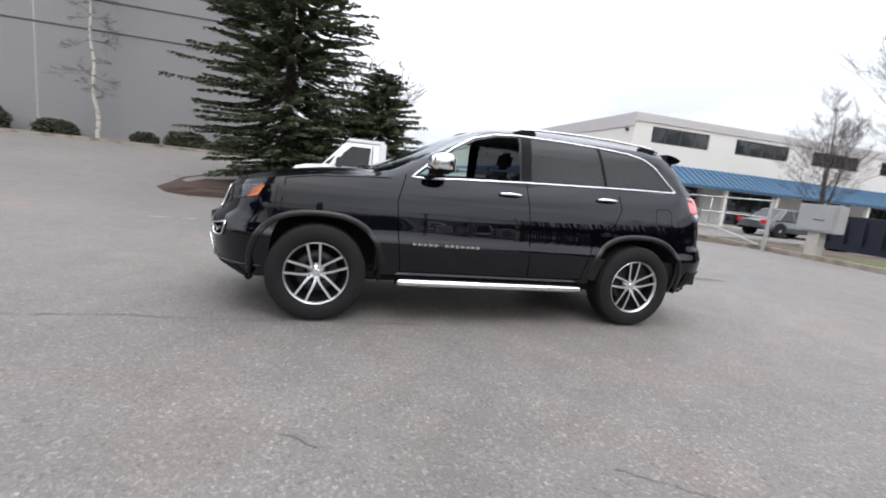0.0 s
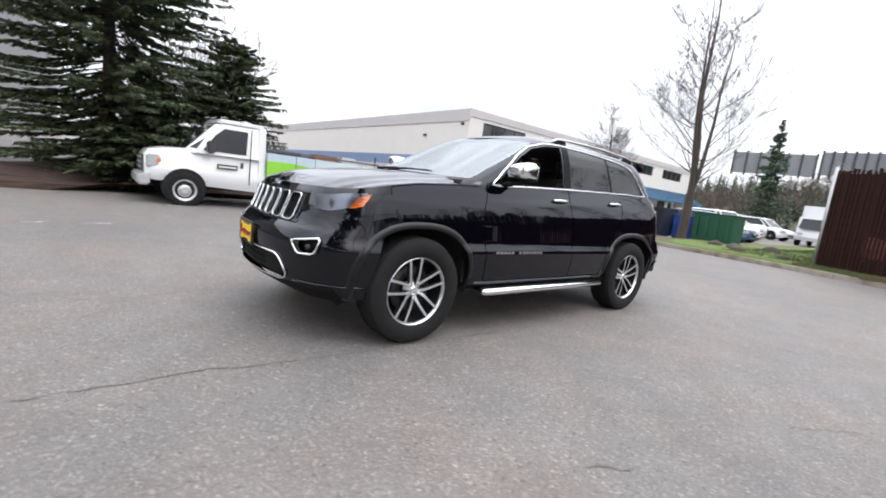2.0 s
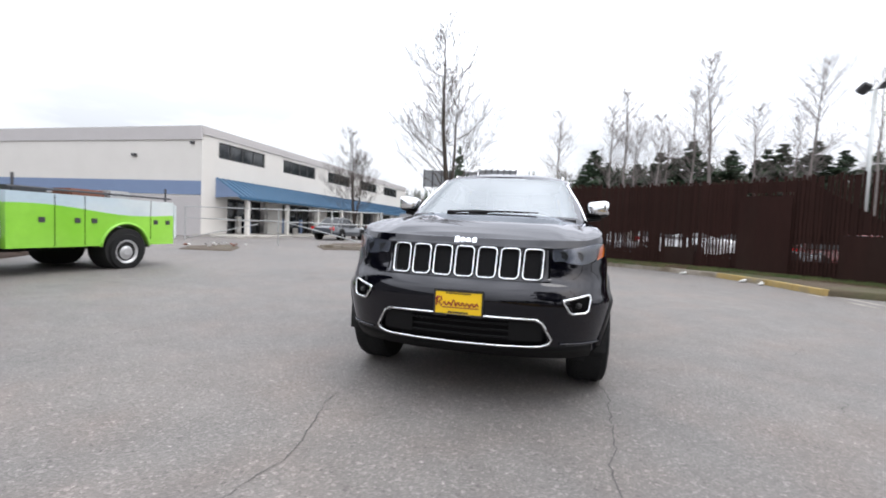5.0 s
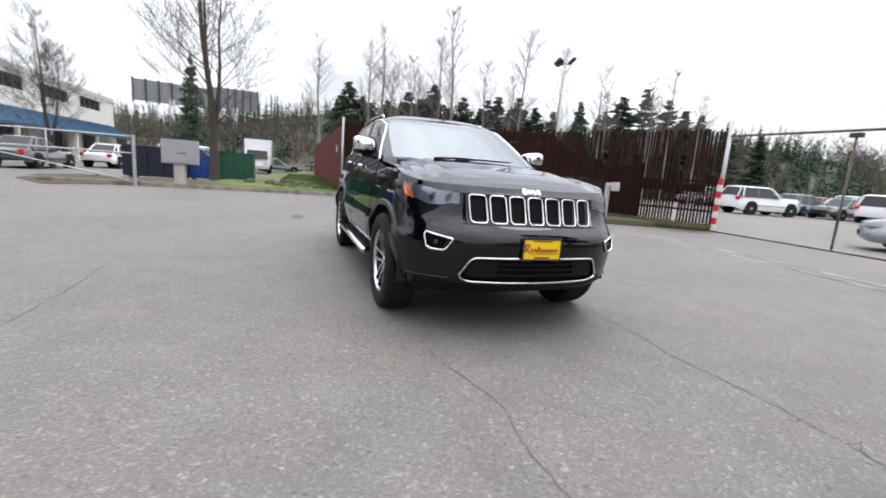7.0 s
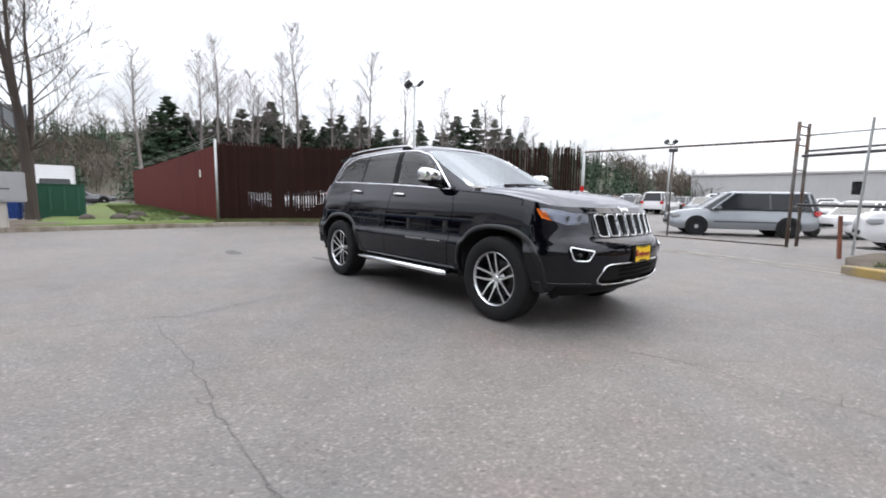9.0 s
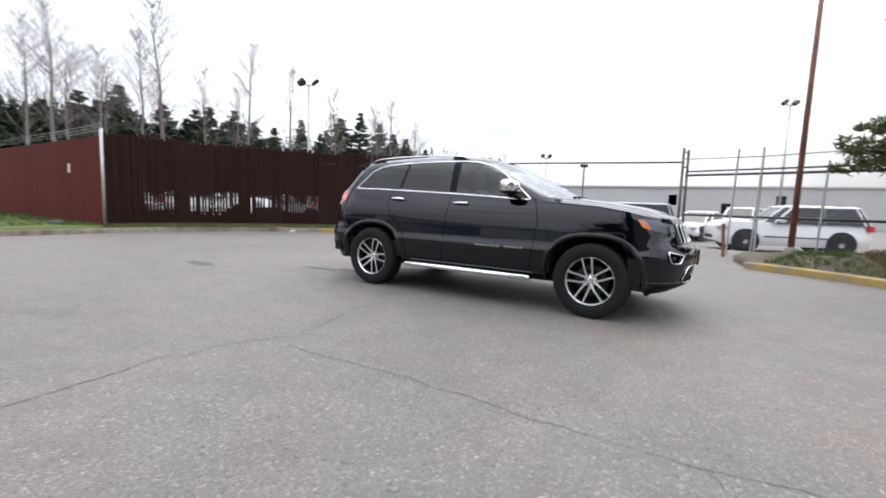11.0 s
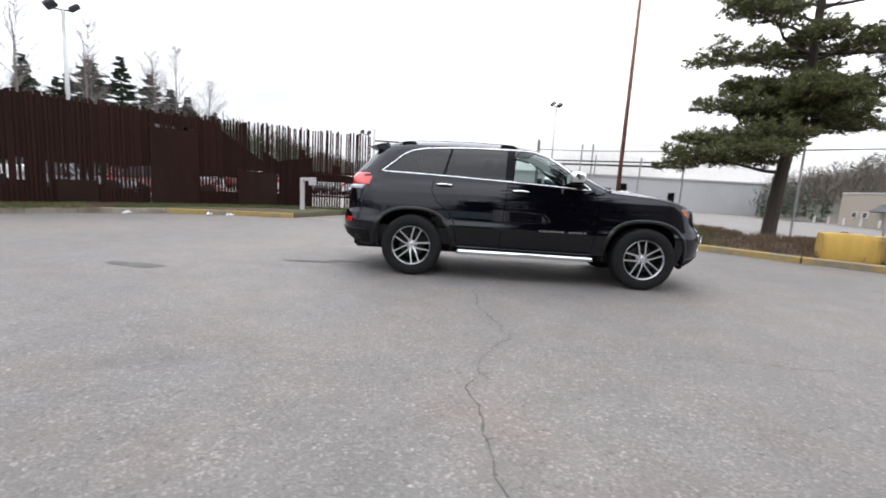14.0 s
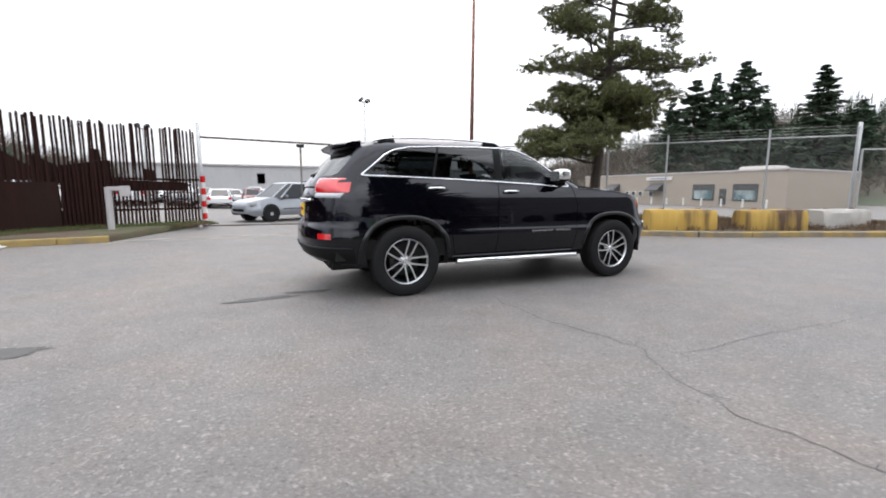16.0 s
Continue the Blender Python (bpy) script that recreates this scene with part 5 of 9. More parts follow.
wheel = build_wheel()
wheel.parent = car
wheel.matrix_basis = pose(-HUB, -0.815, HUB_Z, 0, 47, 0)
for hx, side, rot in ((HUB, -1, 49), (-HUB, 1, 44), (HUB, 1, 2)):
    copy_thing(wheel, pose(hx, side * 0.815, HUB_Z, 0, 0, 0 if side < 0 else 180) @ pose(0, 0, 0, 0, rot, 0))

# cabin: floor pan, dashboard, seats, steering wheel
bm = bmesh.new()
box(bm, -2.05, 2.25, -0.72, 0.72, 0.30, 0.42, bevel=0.03)
box(bm, -1.0, 2.2, -0.86, 0.86, 0.42, 0.62)
part("floor_pan", bm, M_LINER, car)
bm = bmesh.new()
box(bm, -1.10, -0.55, -0.78, 0.78, 0.9, 1.215, bevel=0.06)
part("dashboard", bm, M_INTERIOR, car)
bm = bmesh.new()
edge_pts = [(-0.12, 0.55), (0.2, 0.60), (1.5, 0.58), (1.8, 0.5)]
tops = [[bm.verts.new((x, s * y, 1.655)) for s in (1, -1)] for x, y in edge_pts]
for a, b in zip(tops, tops[1:]):
    bm.faces.new((a[0], b[0], b[1], a[1]))
part("headliner", bm, M_HEADLINER, car)


def build_seat():
    s = thing("seat", "", "")
    bm = bmesh.new()
    box(bm, -0.28, 0.26, -0.26, 0.26, 0.62, 0.80, bevel=0.06)
    part("cushion", bm, M_SEAT, s, "", True, 50)
    bm = bmesh.new()
    box(bm, -0.07, 0.07, -0.26, 0.26, 0, 0.62, pose(0.27, 0, 0.76, 0, 17, 0), bevel=0.055)
    part("seat_back", bm, M_SEAT, s, "", True, 50)
    bm = bmesh.new()
    box(bm, -0.05, 0.05, -0.14, 0.14, 0, 0.19, pose(0.475, 0, 1.385, 0, 10, 0), bevel=0.04)
    part("head_rest", bm, M_SEAT, s, "", True, 50)
    return s


seat = build_seat()
seat.parent = car
seat.matrix_basis = pose(0.02, -0.38, 0)
for x, y in ((0.02, 0.38), (0.98, -0.42), (0.98, 0.42), (0.98, 0.0)):
    copy_thing(seat, pose(x, y, 0.0))
bm = bmesh.new()
m = pose(-0.42, -0.38, 1.12, 0, 65, 0)
tube(bm, [m @ Vector((0.185 * math.cos(a), 0.185 * math.sin(a), 0)) for a in np.linspace(0, math.tau, 25)[:-1]], 0.016, 8, True)
for a in (0.3, 2.84, 4.71):
    rod(bm, m @ Vector((0, 0, 0)), m @ Vector((0.18 * math.cos(a), 0.18 * math.sin(a), 0)), 0.02, 0.012, 6)
part("steering_wheel", bm, M_INTERIOR, car, "", True, 50)


# ---- cracks, stains and paint on the asphalt ----
cracks = [
    [(-0.6, -0.98), (-1.08, -0.96), (-1.76, -0.96), (-2.48, -0.90), (-3.17, -0.85), (-3.9, -0.82), (-5.2, -0.78), (-7.5, -0.7)],
    [(-2.4, 0.76), (-2.83, 0.73), (-3.2, 0.66), (-3.6, 0.69), (-4.1, 0.67), (-6.0, 0.60)],
    [(0.2, 3.3), (-0.62, 3.26), (-1.25, 3.24), (-1.71, 3.33), (-2.1, 3.27), (-2.62, 3.26), (-3.4, 3.2), (-5.5, 3.1)],
    [(0.66, 1.5), (0.58, 2.17), (0.50, 2.68), (0.37, 3.08), (0.62, 3.57), (0.69, 4.05), (0.60, 4.34), (0.58, 4.75), (0.48, 5.2), (0.55, 6.8)],
    [(-1.58, -2.42), (-1.45, -2.5), (-1.38, -2.57)],
    [(-0.07, -2.86), (0.16, -2.99), (0.34, -3.1)],
]
for k, pts in enumerate(cracks):
    crack(pts, 0.0105 if k in (0, 3) else 0.007, k, 0.28 if k in (0, 1, 3) else 0.5)
rng = random.Random(4)
for k, (cx, cy, lx, ly) in enumerate(((4.82, 1.42, 0.40, 0.10), (4.62, 1.50, 0.22, 0.06), (2.85, 0.45, 0.34, 0.06), (3.10, 0.50, 0.20, 0.035), (2.45, 0.30, 0.28, 0.05))):
    bm = bmesh.new()
    vs = []
    for q in range(60):
        a = q * math.tau / 60
        r = 1 + 0.5 * noise.noise(Vector((math.cos(a) * 1.7, math.sin(a) * 1.7, k * 5.0))) + 0.25 * noise.noise(Vector((math.cos(a) * 6, math.sin(a) * 6, k * 5.0)))
        vs.append(bm.verts.new((cx + lx * r * math.cos(a), cy + ly * r * math.sin(a), 0.003 + 0.001 * k)))
    bm.faces.new(vs)
    solid("oil_stain", bm, M_STAIN, "dark damp stain on the asphalt", "stain", kind="structure")
for k, (x, y, l) in enumerate(((-4.5, 4.47, 0.30), (-4.0, 4.50, 0.22), (-3.4, 4.56, 0.34))):
    ribbon("paint_dash", [(x, y), (x + l, y + 0.05)], 0.05, M_WHITE_LINE, "faded white paint dash on asphalt", "paint mark", 0.004)
M_GUTTER = material("gutter_concrete", (0.33, 0.305, 0.27), 0.9, vary=0.25, scale=5, bump=0.3, color2=(0.13, 0.115, 0.10))
for off in (0.0, 0.42):
    ribbon("gutter_line", [(6.2, -5.95 - off), (4.4, -6.22 - off), (2.1, -6.30 - off), (0.2, -6.15 - off), (-1.6, -5.85 - off), (-3.2, -5.35 - off)], 0.10, M_GUTTER, "pale flush concrete gutter line", "gutter", 0.005)

# litter by the kerb
for k, (x, y) in enumerate(((9.6, -4.45), (8.0, -5.45), (7.5, -5.65))):
    bm = bmesh.new()
    s = 0.05 if k > 2 else 0.09
    for q in range(3):
        m = pose(x + q * 0.05, y - q * 0.03, 0.02, 25 * q, 15, 40 * q + 30 * k)
        box(bm, -s, s, -s * 0.5, s * 0.5, -0.008, 0.012 + 0.01 * q, m, bevel=0.004)
    solid("paper_scrap", bm, M_WHITE_LINE, "crumpled white paper scrap on asphalt", "litter", "litter by the kerb")


# ---- fences ----
def line_at(pts, s):
    for a, b in zip(pts, pts[1:]):
        a, b = Vector(a), Vector(b)
        if s <= (b - a).length or b == Vector(pts[-1]):
            d = (b - a).normalized()
            return a + d * s, d
        s -= (b - a).length


def line_len(pts):
    return sum((Vector(b) - Vector(a)).length for a, b in zip(pts, pts[1:]))


def boards(name, parent, pts, s0, s1, z0, z1, out, thick, mat, label="", z1_end=None, z0_end=None):
    """A sheet that follows a fence line between two lengths, in front of it or behind it."""
    bm = bmesh.new()
    prev = None
    n = max(1, int((s1 - s0) / 0.4))
    for k in range(n + 1):
        f = k / n
        p, d = line_at(pts, s0 + (s1 - s0) * f)
        nrm = Vector((-d.y, d.x)) * -1
        a = z0 + ((z0_end if z0_end is not None else z0) - z0) * f
        b = z1 + ((z1_end if z1_end is not None else z1) - z1) * f
        cur = [bm.verts.new((p.x + nrm.x * o, p.y + nrm.y * o, z)) for o, z in ((out, a), (out, b), (out + thick, b), (out + thick, a))]
        if prev:
            for i in range(4):
                bm.faces.new((prev[i], prev[(i + 1) % 4], cur[(i + 1) % 4], cur[i]))
        else:
            bm.faces.new(cur)
        prev = cur
    bm.faces.new(prev[::-1])
    return part(name, bm, mat, parent, label)


fence = thing("slat_fence", "tall dark brown slatted fence with boarded panels", "fence")
F_LEN = line_len(FENCE_LINE)
slat_meshes = []
for k in range(8):
    bm = bmesh.new()
    rr = random.Random(k)
    w, h = 0.029 + 0.0015 * k if k < 5 else 0.0285, 2.86 + 0.04 * rr.uniform(-1, 1)
    vs = box(bm, -w, w, -0.010, 0.010, 0, h)
    for v in vs:
        if v.co.z > 1:
            v.co.z += 0.03 * rr.uniform(-1, 1)
            v.co.x += 0.008 * rr.uniform(-1, 1)
    slat_meshes.append(finish(bm, "slat", M_SLAT))
rng = random.Random(11)
PITCH = 0.092
n_slat = int(F_LEN / PITCH)
for k in range(n_slat):
    if 20 < k < 150 and rng.random() < 0.04:
        continue
    p, d = line_at(FENCE_LINE, k * PITCH + 0.05)
    ob = new("slat", slat_meshes[rng.randrange(5) if k * PITCH < 9.3 else 5 + rng.randrange(3)])
    ob.parent = fence
    ob.matrix_basis = pose(p.x, p.y, 0.07 + 0.02 * rng.uniform(-1, 1), 0, rng.uniform(-0.6, 0.6), math.degrees(math.atan2(d.y, d.x)))
for z, end in ((0.55, F_LEN), (1.42, F_LEN), (2.70, 8.4)):
    boards("rail", fence, FENCE_LINE, 0, end, z, z + 0.06, -0.075, 0.04, M_BOARD)
# sheets behind the slats: whole above, broken by narrow slits in the low band, open at the gate end
for s0, s1, z0, z1 in ((0.0, 6.45, 1.30, 2.84), (6.45, 7.75, 1.36, 2.44), (6.45, 7.75, 2.53, 2.84), (7.75, 8.1, 1.36, 2.84), (0.0, 0.8, 0.1, 1.30), (0.8, 6.45, 0.1, 0.50)):
    boards("backing_board", fence, FENCE_LINE, s0, s1, z0, z1, -0.032, 0.018, M_BOARD, "dark board behind the slats")
rng = random.Random(17)
cell = 0.8
while cell < 6.4:
    w = min(6.4 - cell, PITCH * rng.choice((1, 1, 1, 2)))
    open_share = 0.48 + 0.45 * noise.noise(Vector((cell * 0.9, 4.0, 0))) + 0.06 * cell
    if rng.random() > open_share:
        boards("backing_board", fence, FENCE_LINE, cell, cell + w, 0.49, 1.31, -0.030, 0.014, M_BOARD)
    else:
        low, high = rng.uniform(0.49, 0.75), rng.uniform(1.12, 1.29)
        boards("backing_board", fence, FENCE_LINE, cell, cell + w, 0.49, low, -0.030, 0.014, M_BOARD)
        boards("backing_board", fence, FENCE_LINE, cell, cell + w, high, 1.31, -0.030, 0.014, M_BOARD)
    cell += w
boards("backing_board", fence, FENCE_LINE, 8.1, 9.9, 1.36, 2.80, -0.032, 0.018, M_BOARD, z1_end=1.55)
for s0, s1, z0, z1, z2 in ((10.25, 11.35, 0.1, 1.75, 1.95), (9.7, 10.3, 1.30, 2.05, 1.70), (11.35, 13.2, 1.12, 1.42, 1.36), (10.9, 11.15, 1.9, 2.25, 2.2), (12.1, 12.4, 1.4, 1.75, 1.7),
                           (7.75, 8.9, 0.1, 0.55, 0.62), (7.75, 8.9, 1.08, 1.36, 1.36), (9.9, 10.3, 0.1, 0.6, 0.6)):
    boards("backing_board", fence, FENCE_LINE, s0, s1, z0, z1, -0.085, 0.02, M_BOARD, z1_end=z2)
boards("door_panel", fence, FENCE_LINE, 6.45, 7.75, 0.16, 2.40, 0.02, 0.035, M_BOARD, "plain boarded door panel")
boards("door_panel", fence, FENCE_LINE, 8.9, 10.15, 0.16, 1.32, 0.02, 0.035, M_BOARD, "low boarded panel")
boards("door_panel", fence, FENCE_LINE, 4.3, 5.2, 0.16, 0.80, 0.02, 0.03, M_BOARD)

# brick-red board fence to the east
red = thing("red_fence", "tall brick-red painted board fence", "fence")
RED_LINE = [(13.15, -0.42), (42.0, -0.9)]
bm = bmesh.new()
box(bm, -0.096, 0.096, -0.010, 0.010, 0, 2.72)
red_mesh = finish(bm, "board", M_RED_BOARD)
for k in range(142):
    p, d = line_at(RED_LINE, 0.12 + k * 0.2)
    ob = new("board", red_mesh)
    ob.parent = red
    ob.matrix_basis = pose(p.x, p.y, 0.1 + 0.008 * math.sin(k * 1.7), 0, 0, math.degrees(math.atan2(d.y, d.x)))
for z in (0.6, 1.5, 2.6):
    boards("rail", red, RED_LINE, 0, 28.5, z, z + 0.09, 0.012, 0.05, M_BOARD)
bm = bmesh.new()
rod(bm, (13.12, -0.40, 0.05), (13.12, -0.40, 3.02), 0.045)
part("corner_post", bm, M_GALV, red, "galvanised corner post", True)
bm = bmesh.new()
box(bm, 15.6, 15.78, -0.44, -0.42, 1.75, 2.05)
part("notice", bm, M_STUCCO, red, "small white notice")
for k in range(3):
    ribbon_pts = [(13.12, -0.41, 2.98 + 0.09 * k)] + [(13.12 + q * 3.2, -0.41 - 0.05 * q, 2.96 + 0.09 * k - 0.015 * (q % 2)) for q in range(1, 9)]
    bm = bmesh.new()
    tube(bm, ribbon_pts, 0.006, 4)
    part("barbed_wire", bm, M_GALV, red)

# bollard with keypad arm
bm = bmesh.new()
rod(bm, (6.22, -7.70, 0.0), (6.22, -7.70, 1.20), 0.075, seg=14)
boll = thing("keypad_bollard", "pale steel keypad post beside the drive gate", "bollard")
part("post", bm, M_STUCCO_TRIM, boll, "", True, 40)
bm = bmesh.new()
box(bm, 5.86, 6.24, -7.76, -7.64, 1.12, 1.22, bevel=0.01)
part("arm", bm, M_STUCCO_TRIM, boll)
bm = bmesh.new()
box(bm, 5.78, 5.98, -7.78, -7.60, 0.98, 1.24, bevel=0.015)
part("keypad_box", bm, M_STUCCO_TRIM, boll)

# drive gate: striped post, overhead rail, chain-link leaves to the west
M_OLD_STEEL = material("weathered_steel", (0.13, 0.125, 0.12), 0.7, metal=0.2, vary=0.3, scale=5, color2=(0.10, 0.06, 0.04))
gate = thing("drive_gate", "open chain-link drive gate with overhead rail", "gate")
bm = bmesh.new()
rod(bm, (4.45, -10.22, -0.1), (4.45, -10.22, 3.18), 0.055)
part("gate_post", bm, M_GALV, gate, "", True)
for k in range(8):
    bm = bmesh.new()
    m = pose(4.40, -10.12, 0.1 + 0.19 * k)
    rod(bm, (4.40, -10.12, 0.05 + 0.19 * k), (4.40, -10.12, 0.235 + 0.19 * k), 0.07)
    part("stripe_band", bm, M_RED_LENS if k % 2 else M_STUCCO, gate, "red band" if k % 2 else "white band", True, 40)
for a, b, r in (((4.45, -10.22, 2.76), (-1.66, -9.8, 2.63), 0.030), ((4.45, -10.22, 0.02), (-1.6, -9.9, 0.02), 0.02)):
    bm = bmesh.new()
    rod(bm, a, b, r)
    part("gate_rail", bm, M_OLD_STEEL, gate, "weathered steel rail", True)
for x, y, z1, r in ((1.45, -10.25, 2.60, 0.028), (-1.62, -9.7, 3.05, 0.04), (-1.72, -10.25, 3.05, 0.04)):
    bm = bmesh.new()
    rod(bm, (x, y, -0.15), (x, y, z1), r)
    part("gate_post", bm, M_OLD_STEEL, gate, "", True)
for z in (1.0, 1.9, 2.5, 2.75, 2.95):
    bm = bmesh.new()
    rod(bm, (-1.62, -9.7, z), (-1.72, -10.25, z), 0.018)
    part("brace", bm, M_OLD_STEEL, gate)
bm = bmesh.new()
box(bm, 1.33, 1.57, -10.31, -10.19, 2.57, 2.67, bevel=0.01)
part("roller_bracket", bm, M_DARK_STEEL, gate)


def chain_link(name, pts, h, label, z0=0.12, wire_step=0.085, posts=True, rails=(1.0,), post_r=0.03, extra=0.0, group=""):
    """A chain-link fence: round posts, rails, and a net of crossed wires."""
    f = thing(name, label, "fence", group)
    for x, y in (pts if posts else ()):
        bm = bmesh.new()
        rod(bm, (x, y, -0.1), (x, y, z0 + h + extra), post_r, seg=10)
        part("post", bm, M_GALV, f, "", True, 40)
    for a, b in zip(pts, pts[1:]):
        for q in rails:
            bm = bmesh.new()
            rod(bm, (*a, z0 + h * q), (*b, z0 + h * q), 0.02, seg=8)
            part("rail", bm, M_GALV, f, "", True)
    net = []
    faces = []
    for a, b in zip(pts, pts[1:]):
        a, b = Vector(a), Vector(b)
        L = (b - a).length
        d = (b - a) / L
        n = Vector((-d.y, d.x)) * 0.002
        k = -int(h / wire_step)
        while k * wire_step < L:
            for sgn in (1, -1):
                s0, s1 = k * wire_step, k * wire_step + h
                za, zb = z0, z0 + h
                lo, hi = max(0, s0), min(L, s1)
                if hi - lo < 0.05:
                    continue
                fa, fb = (lo - s0) / h, (hi - s0) / h
                if sgn < 0:
                    fa, fb = 1 - fa, 1 - fb
                p, q = a + d * lo, a + d * hi
                zp, zq = z0 + h * fa, z0 + h * fb
                i = len(net)
                net += [(p.x, p.y, zp + 0.0018), (p.x, p.y, zp - 0.0018), (q.x, q.y, zq - 0.0018), (q.x, q.y, zq + 0.0018),
                        (p.x + n.x, p.y + n.y, zp), (q.x + n.x, q.y + n.y, zq)]
                faces += [(i, i + 1, i + 2, i + 3), (i, i + 4, i + 5, i + 3), (i + 1, i + 4, i + 5, i + 2)]
            k += 1
    me = bpy.data.meshes.new("wire_net")
    me.from_pydata(net, [], faces)
    me.materials.append(M_GALV)
    ob = new("wire_net", me)
    ob.parent = f
    tagged(ob, kind="stuff")
    return f


W_FENCE = [(-1.72, -10.25), (-3.6, -9.9), (-6.2, -8.5), (-8.6, -6.7), (-10.0, -5.45), (-11.7, -3.25), (-13.1, -1.7)]
wf = chain_link("chain_link_fence", W_FENCE, 2.65, "galvanised chain-link fence with barbed wire on top", rails=(1.0,), extra=0.25)
for k in range(3):
    bm = bmesh.new()
    tube(bm, [(x, y, 2.87 + 0.09 * k) for x, y in W_FENCE], 0.003, 4)
    part("barbed_wire", bm, M_GALV, wf)
for a, b, z in (((-1.7, -9.9), (-6.2, -8.42), 2.24), ((-1.7, -9.9), (-6.2, -8.5), 1.05), ((-1.7, -10.2), (-6.2, -8.5), 2.38)):
    bm = bmesh.new()
    rod(bm, (*a, z), (*b, z), 0.034 if z < 2.3 else 0.024)
    part("pipe_rail", bm, M_DARK_STEEL, wf, "", True)
bm = bmesh.new()
rod(bm, (-13.1, -1.7, 0), (-13.3, -1.75, 3.15), 0.05, seg=12)
part("end_post", bm, M_GALV, wf, "thick galvanised end post", True)
chain_link("chain_link_fence", [(-13.2, -1.6), (-19, 1.2), (-25, 4.0)], 2.25, "galvanised chain-link fence beside the road", wire_step=0.11)

# loose leaning posts and a rusty stub before the fence
for a, b, r, mat, label in (((-2.9, -8.95, -0.1), (-2.98, -8.9, 2.88), 0.026, M_GALV, "leaning galvanised fence post"), ((-3.46, -9.2, -0.1), (-3.54, -9.15, 2.55), 0.024, M_GALV, "leaning galvanised fence post"),
                            ((-4.74, -8.5, -0.1), (-4.80, -8.45, 2.48), 0.026, M_GALV, "leaning galvanised fence post"), ((-2.82, -7.9, -0.1), (-2.76, -7.9, 0.86), 0.04, M_RUST, "short rusty steel post stub")):
    bm = bmesh.new()
    rod(bm, a, b, r, seg=10)
    solid("loose_post", bm, mat, label, "post", "loose posts", smooth=True, angle=40)
# tall rusty pole with a small floodlight
pole = thing("light_pole", "tall rusty steel light pole by the kerb", "light pole")
bm = bmesh.new()
rod(bm, (-4.31, -8.95, 0.0), (-4.36, -8.95, 8.0), 0.075, 0.05, 12)
part("shaft", bm, M_RUST, pole, "", True)
bm = bmesh.new()
box(bm, -4.45, -4.17, -9.09, -8.81, 0.0, 0.30, bevel=0.03)
part("footing", bm, M_CONCRETE, pole)
bm = bmesh.new()
box(bm, -4.47, -4.22, -9.05, -8.82, 7.95, 8.08, bevel=0.03)
part("floodlight", bm, M_DARK_STEEL, pole)


def flood_pole(x, y, h, heads=2, scale=1.0):
    p = thing("flood_lamp_post", "grey steel floodlight post with twin heads", "lamp post", "floodlight posts")
    bm = bmesh.new()
    rod(bm, (x, y, -0.3), (x, y, h), 0.13 * scale, 0.085 * scale, 10)
    part("shaft", bm, M_GALV, p, "", True)
    bm = bmesh.new()
    rod(bm, (x - 0.34 * scale, y - 0.2 * scale, h), (x + 0.34 * scale, y + 0.2 * scale, h), 0.04)
    part("cross_arm", bm, M_DARK_STEEL, p)
    for s in (-1, 1)[:heads]:
        bm = bmesh.new()
        m = pose(x + s * 0.42 * scale, y + s * 0.25 * scale, h + 0.16, 25 * s, 38, 30)
        box(bm, -0.28 * scale, 0.28 * scale, -0.24 * scale, 0.24 * scale, -0.10, 0.16, m, bevel=0.05)
        part("lamp_head", bm, M_DARK_STEEL, p)
    return p


flood_pole(22.2, -16.2, 9.1, 2, 1.0)
flood_pole(-6.8, -35.7, 9.2, 2, 0.8)
flood_pole(9.8, -31.0, 5.3, 2, 0.6)


# concrete barriers on the west bed
def barrier(x, y, turn, length, mat, label):
    b = thing("concrete_barrier", label, "barrier", "barriers on the bed", (x, y, 0.12), turn)
    bm = bmesh.new()
    prof = [(-0.31, 0), (-0.31, 0.08), (-0.28, 0.46), (-0.22, 0.55), (0.22, 0.55), (0.28, 0.46), (0.31, 0.08), (0.31, 0)]
    n = 12
    rows = []
    for k in range(n + 1):
        u = -length / 2 + length * k / n
        end = 0.92 if k in (0, n) else 1.0
        dip = 0.025 if k == n // 2 else 0.0
        rows.append([bm.verts.new((u, yy * end, z * (0.97 if k in (0, n) else 1) - (dip if z > 0.5 else 0) + 0.012 * noise.noise(Vector((u * 3 + x, yy * 3, z * 4))))) for yy, z in prof])
    for a, c in zip(rows, rows[1:]):
        for i in range(8):
            bm.faces.new((a[i], a[(i + 1) % 8], c[(i + 1) % 8], c[i]))
    bm.faces.new(rows[0])
    bm.faces.new(rows[-1][::-1])
    part("block", bm, mat, b, "", True, 30)
    for u in (-length * 0.28, length * 0.28):
        bm = bmesh.new()
        tube(bm, [(u - 0.06, 0, 0.53), (u - 0.05, 0, 0.58), (u + 0.05, 0, 0.58), (u + 0.06, 0, 0.53)], 0.012, 6)
        part("lifting_loop", bm, M_RUST, b)
    return b


barrier(-7.50, -2.86, 155, 1.72, M_BARRIER_Y, "yellow painted concrete barrier with rust streaks")
barrier(-9.75, -1.90, 162, 1.74, M_BARRIER_Y2, "yellow and bare concrete barrier with dark streaks")
barrier(-12.0, -1.45, 172, 1.80, M_CONCRETE, "bare grey concrete barrier block")


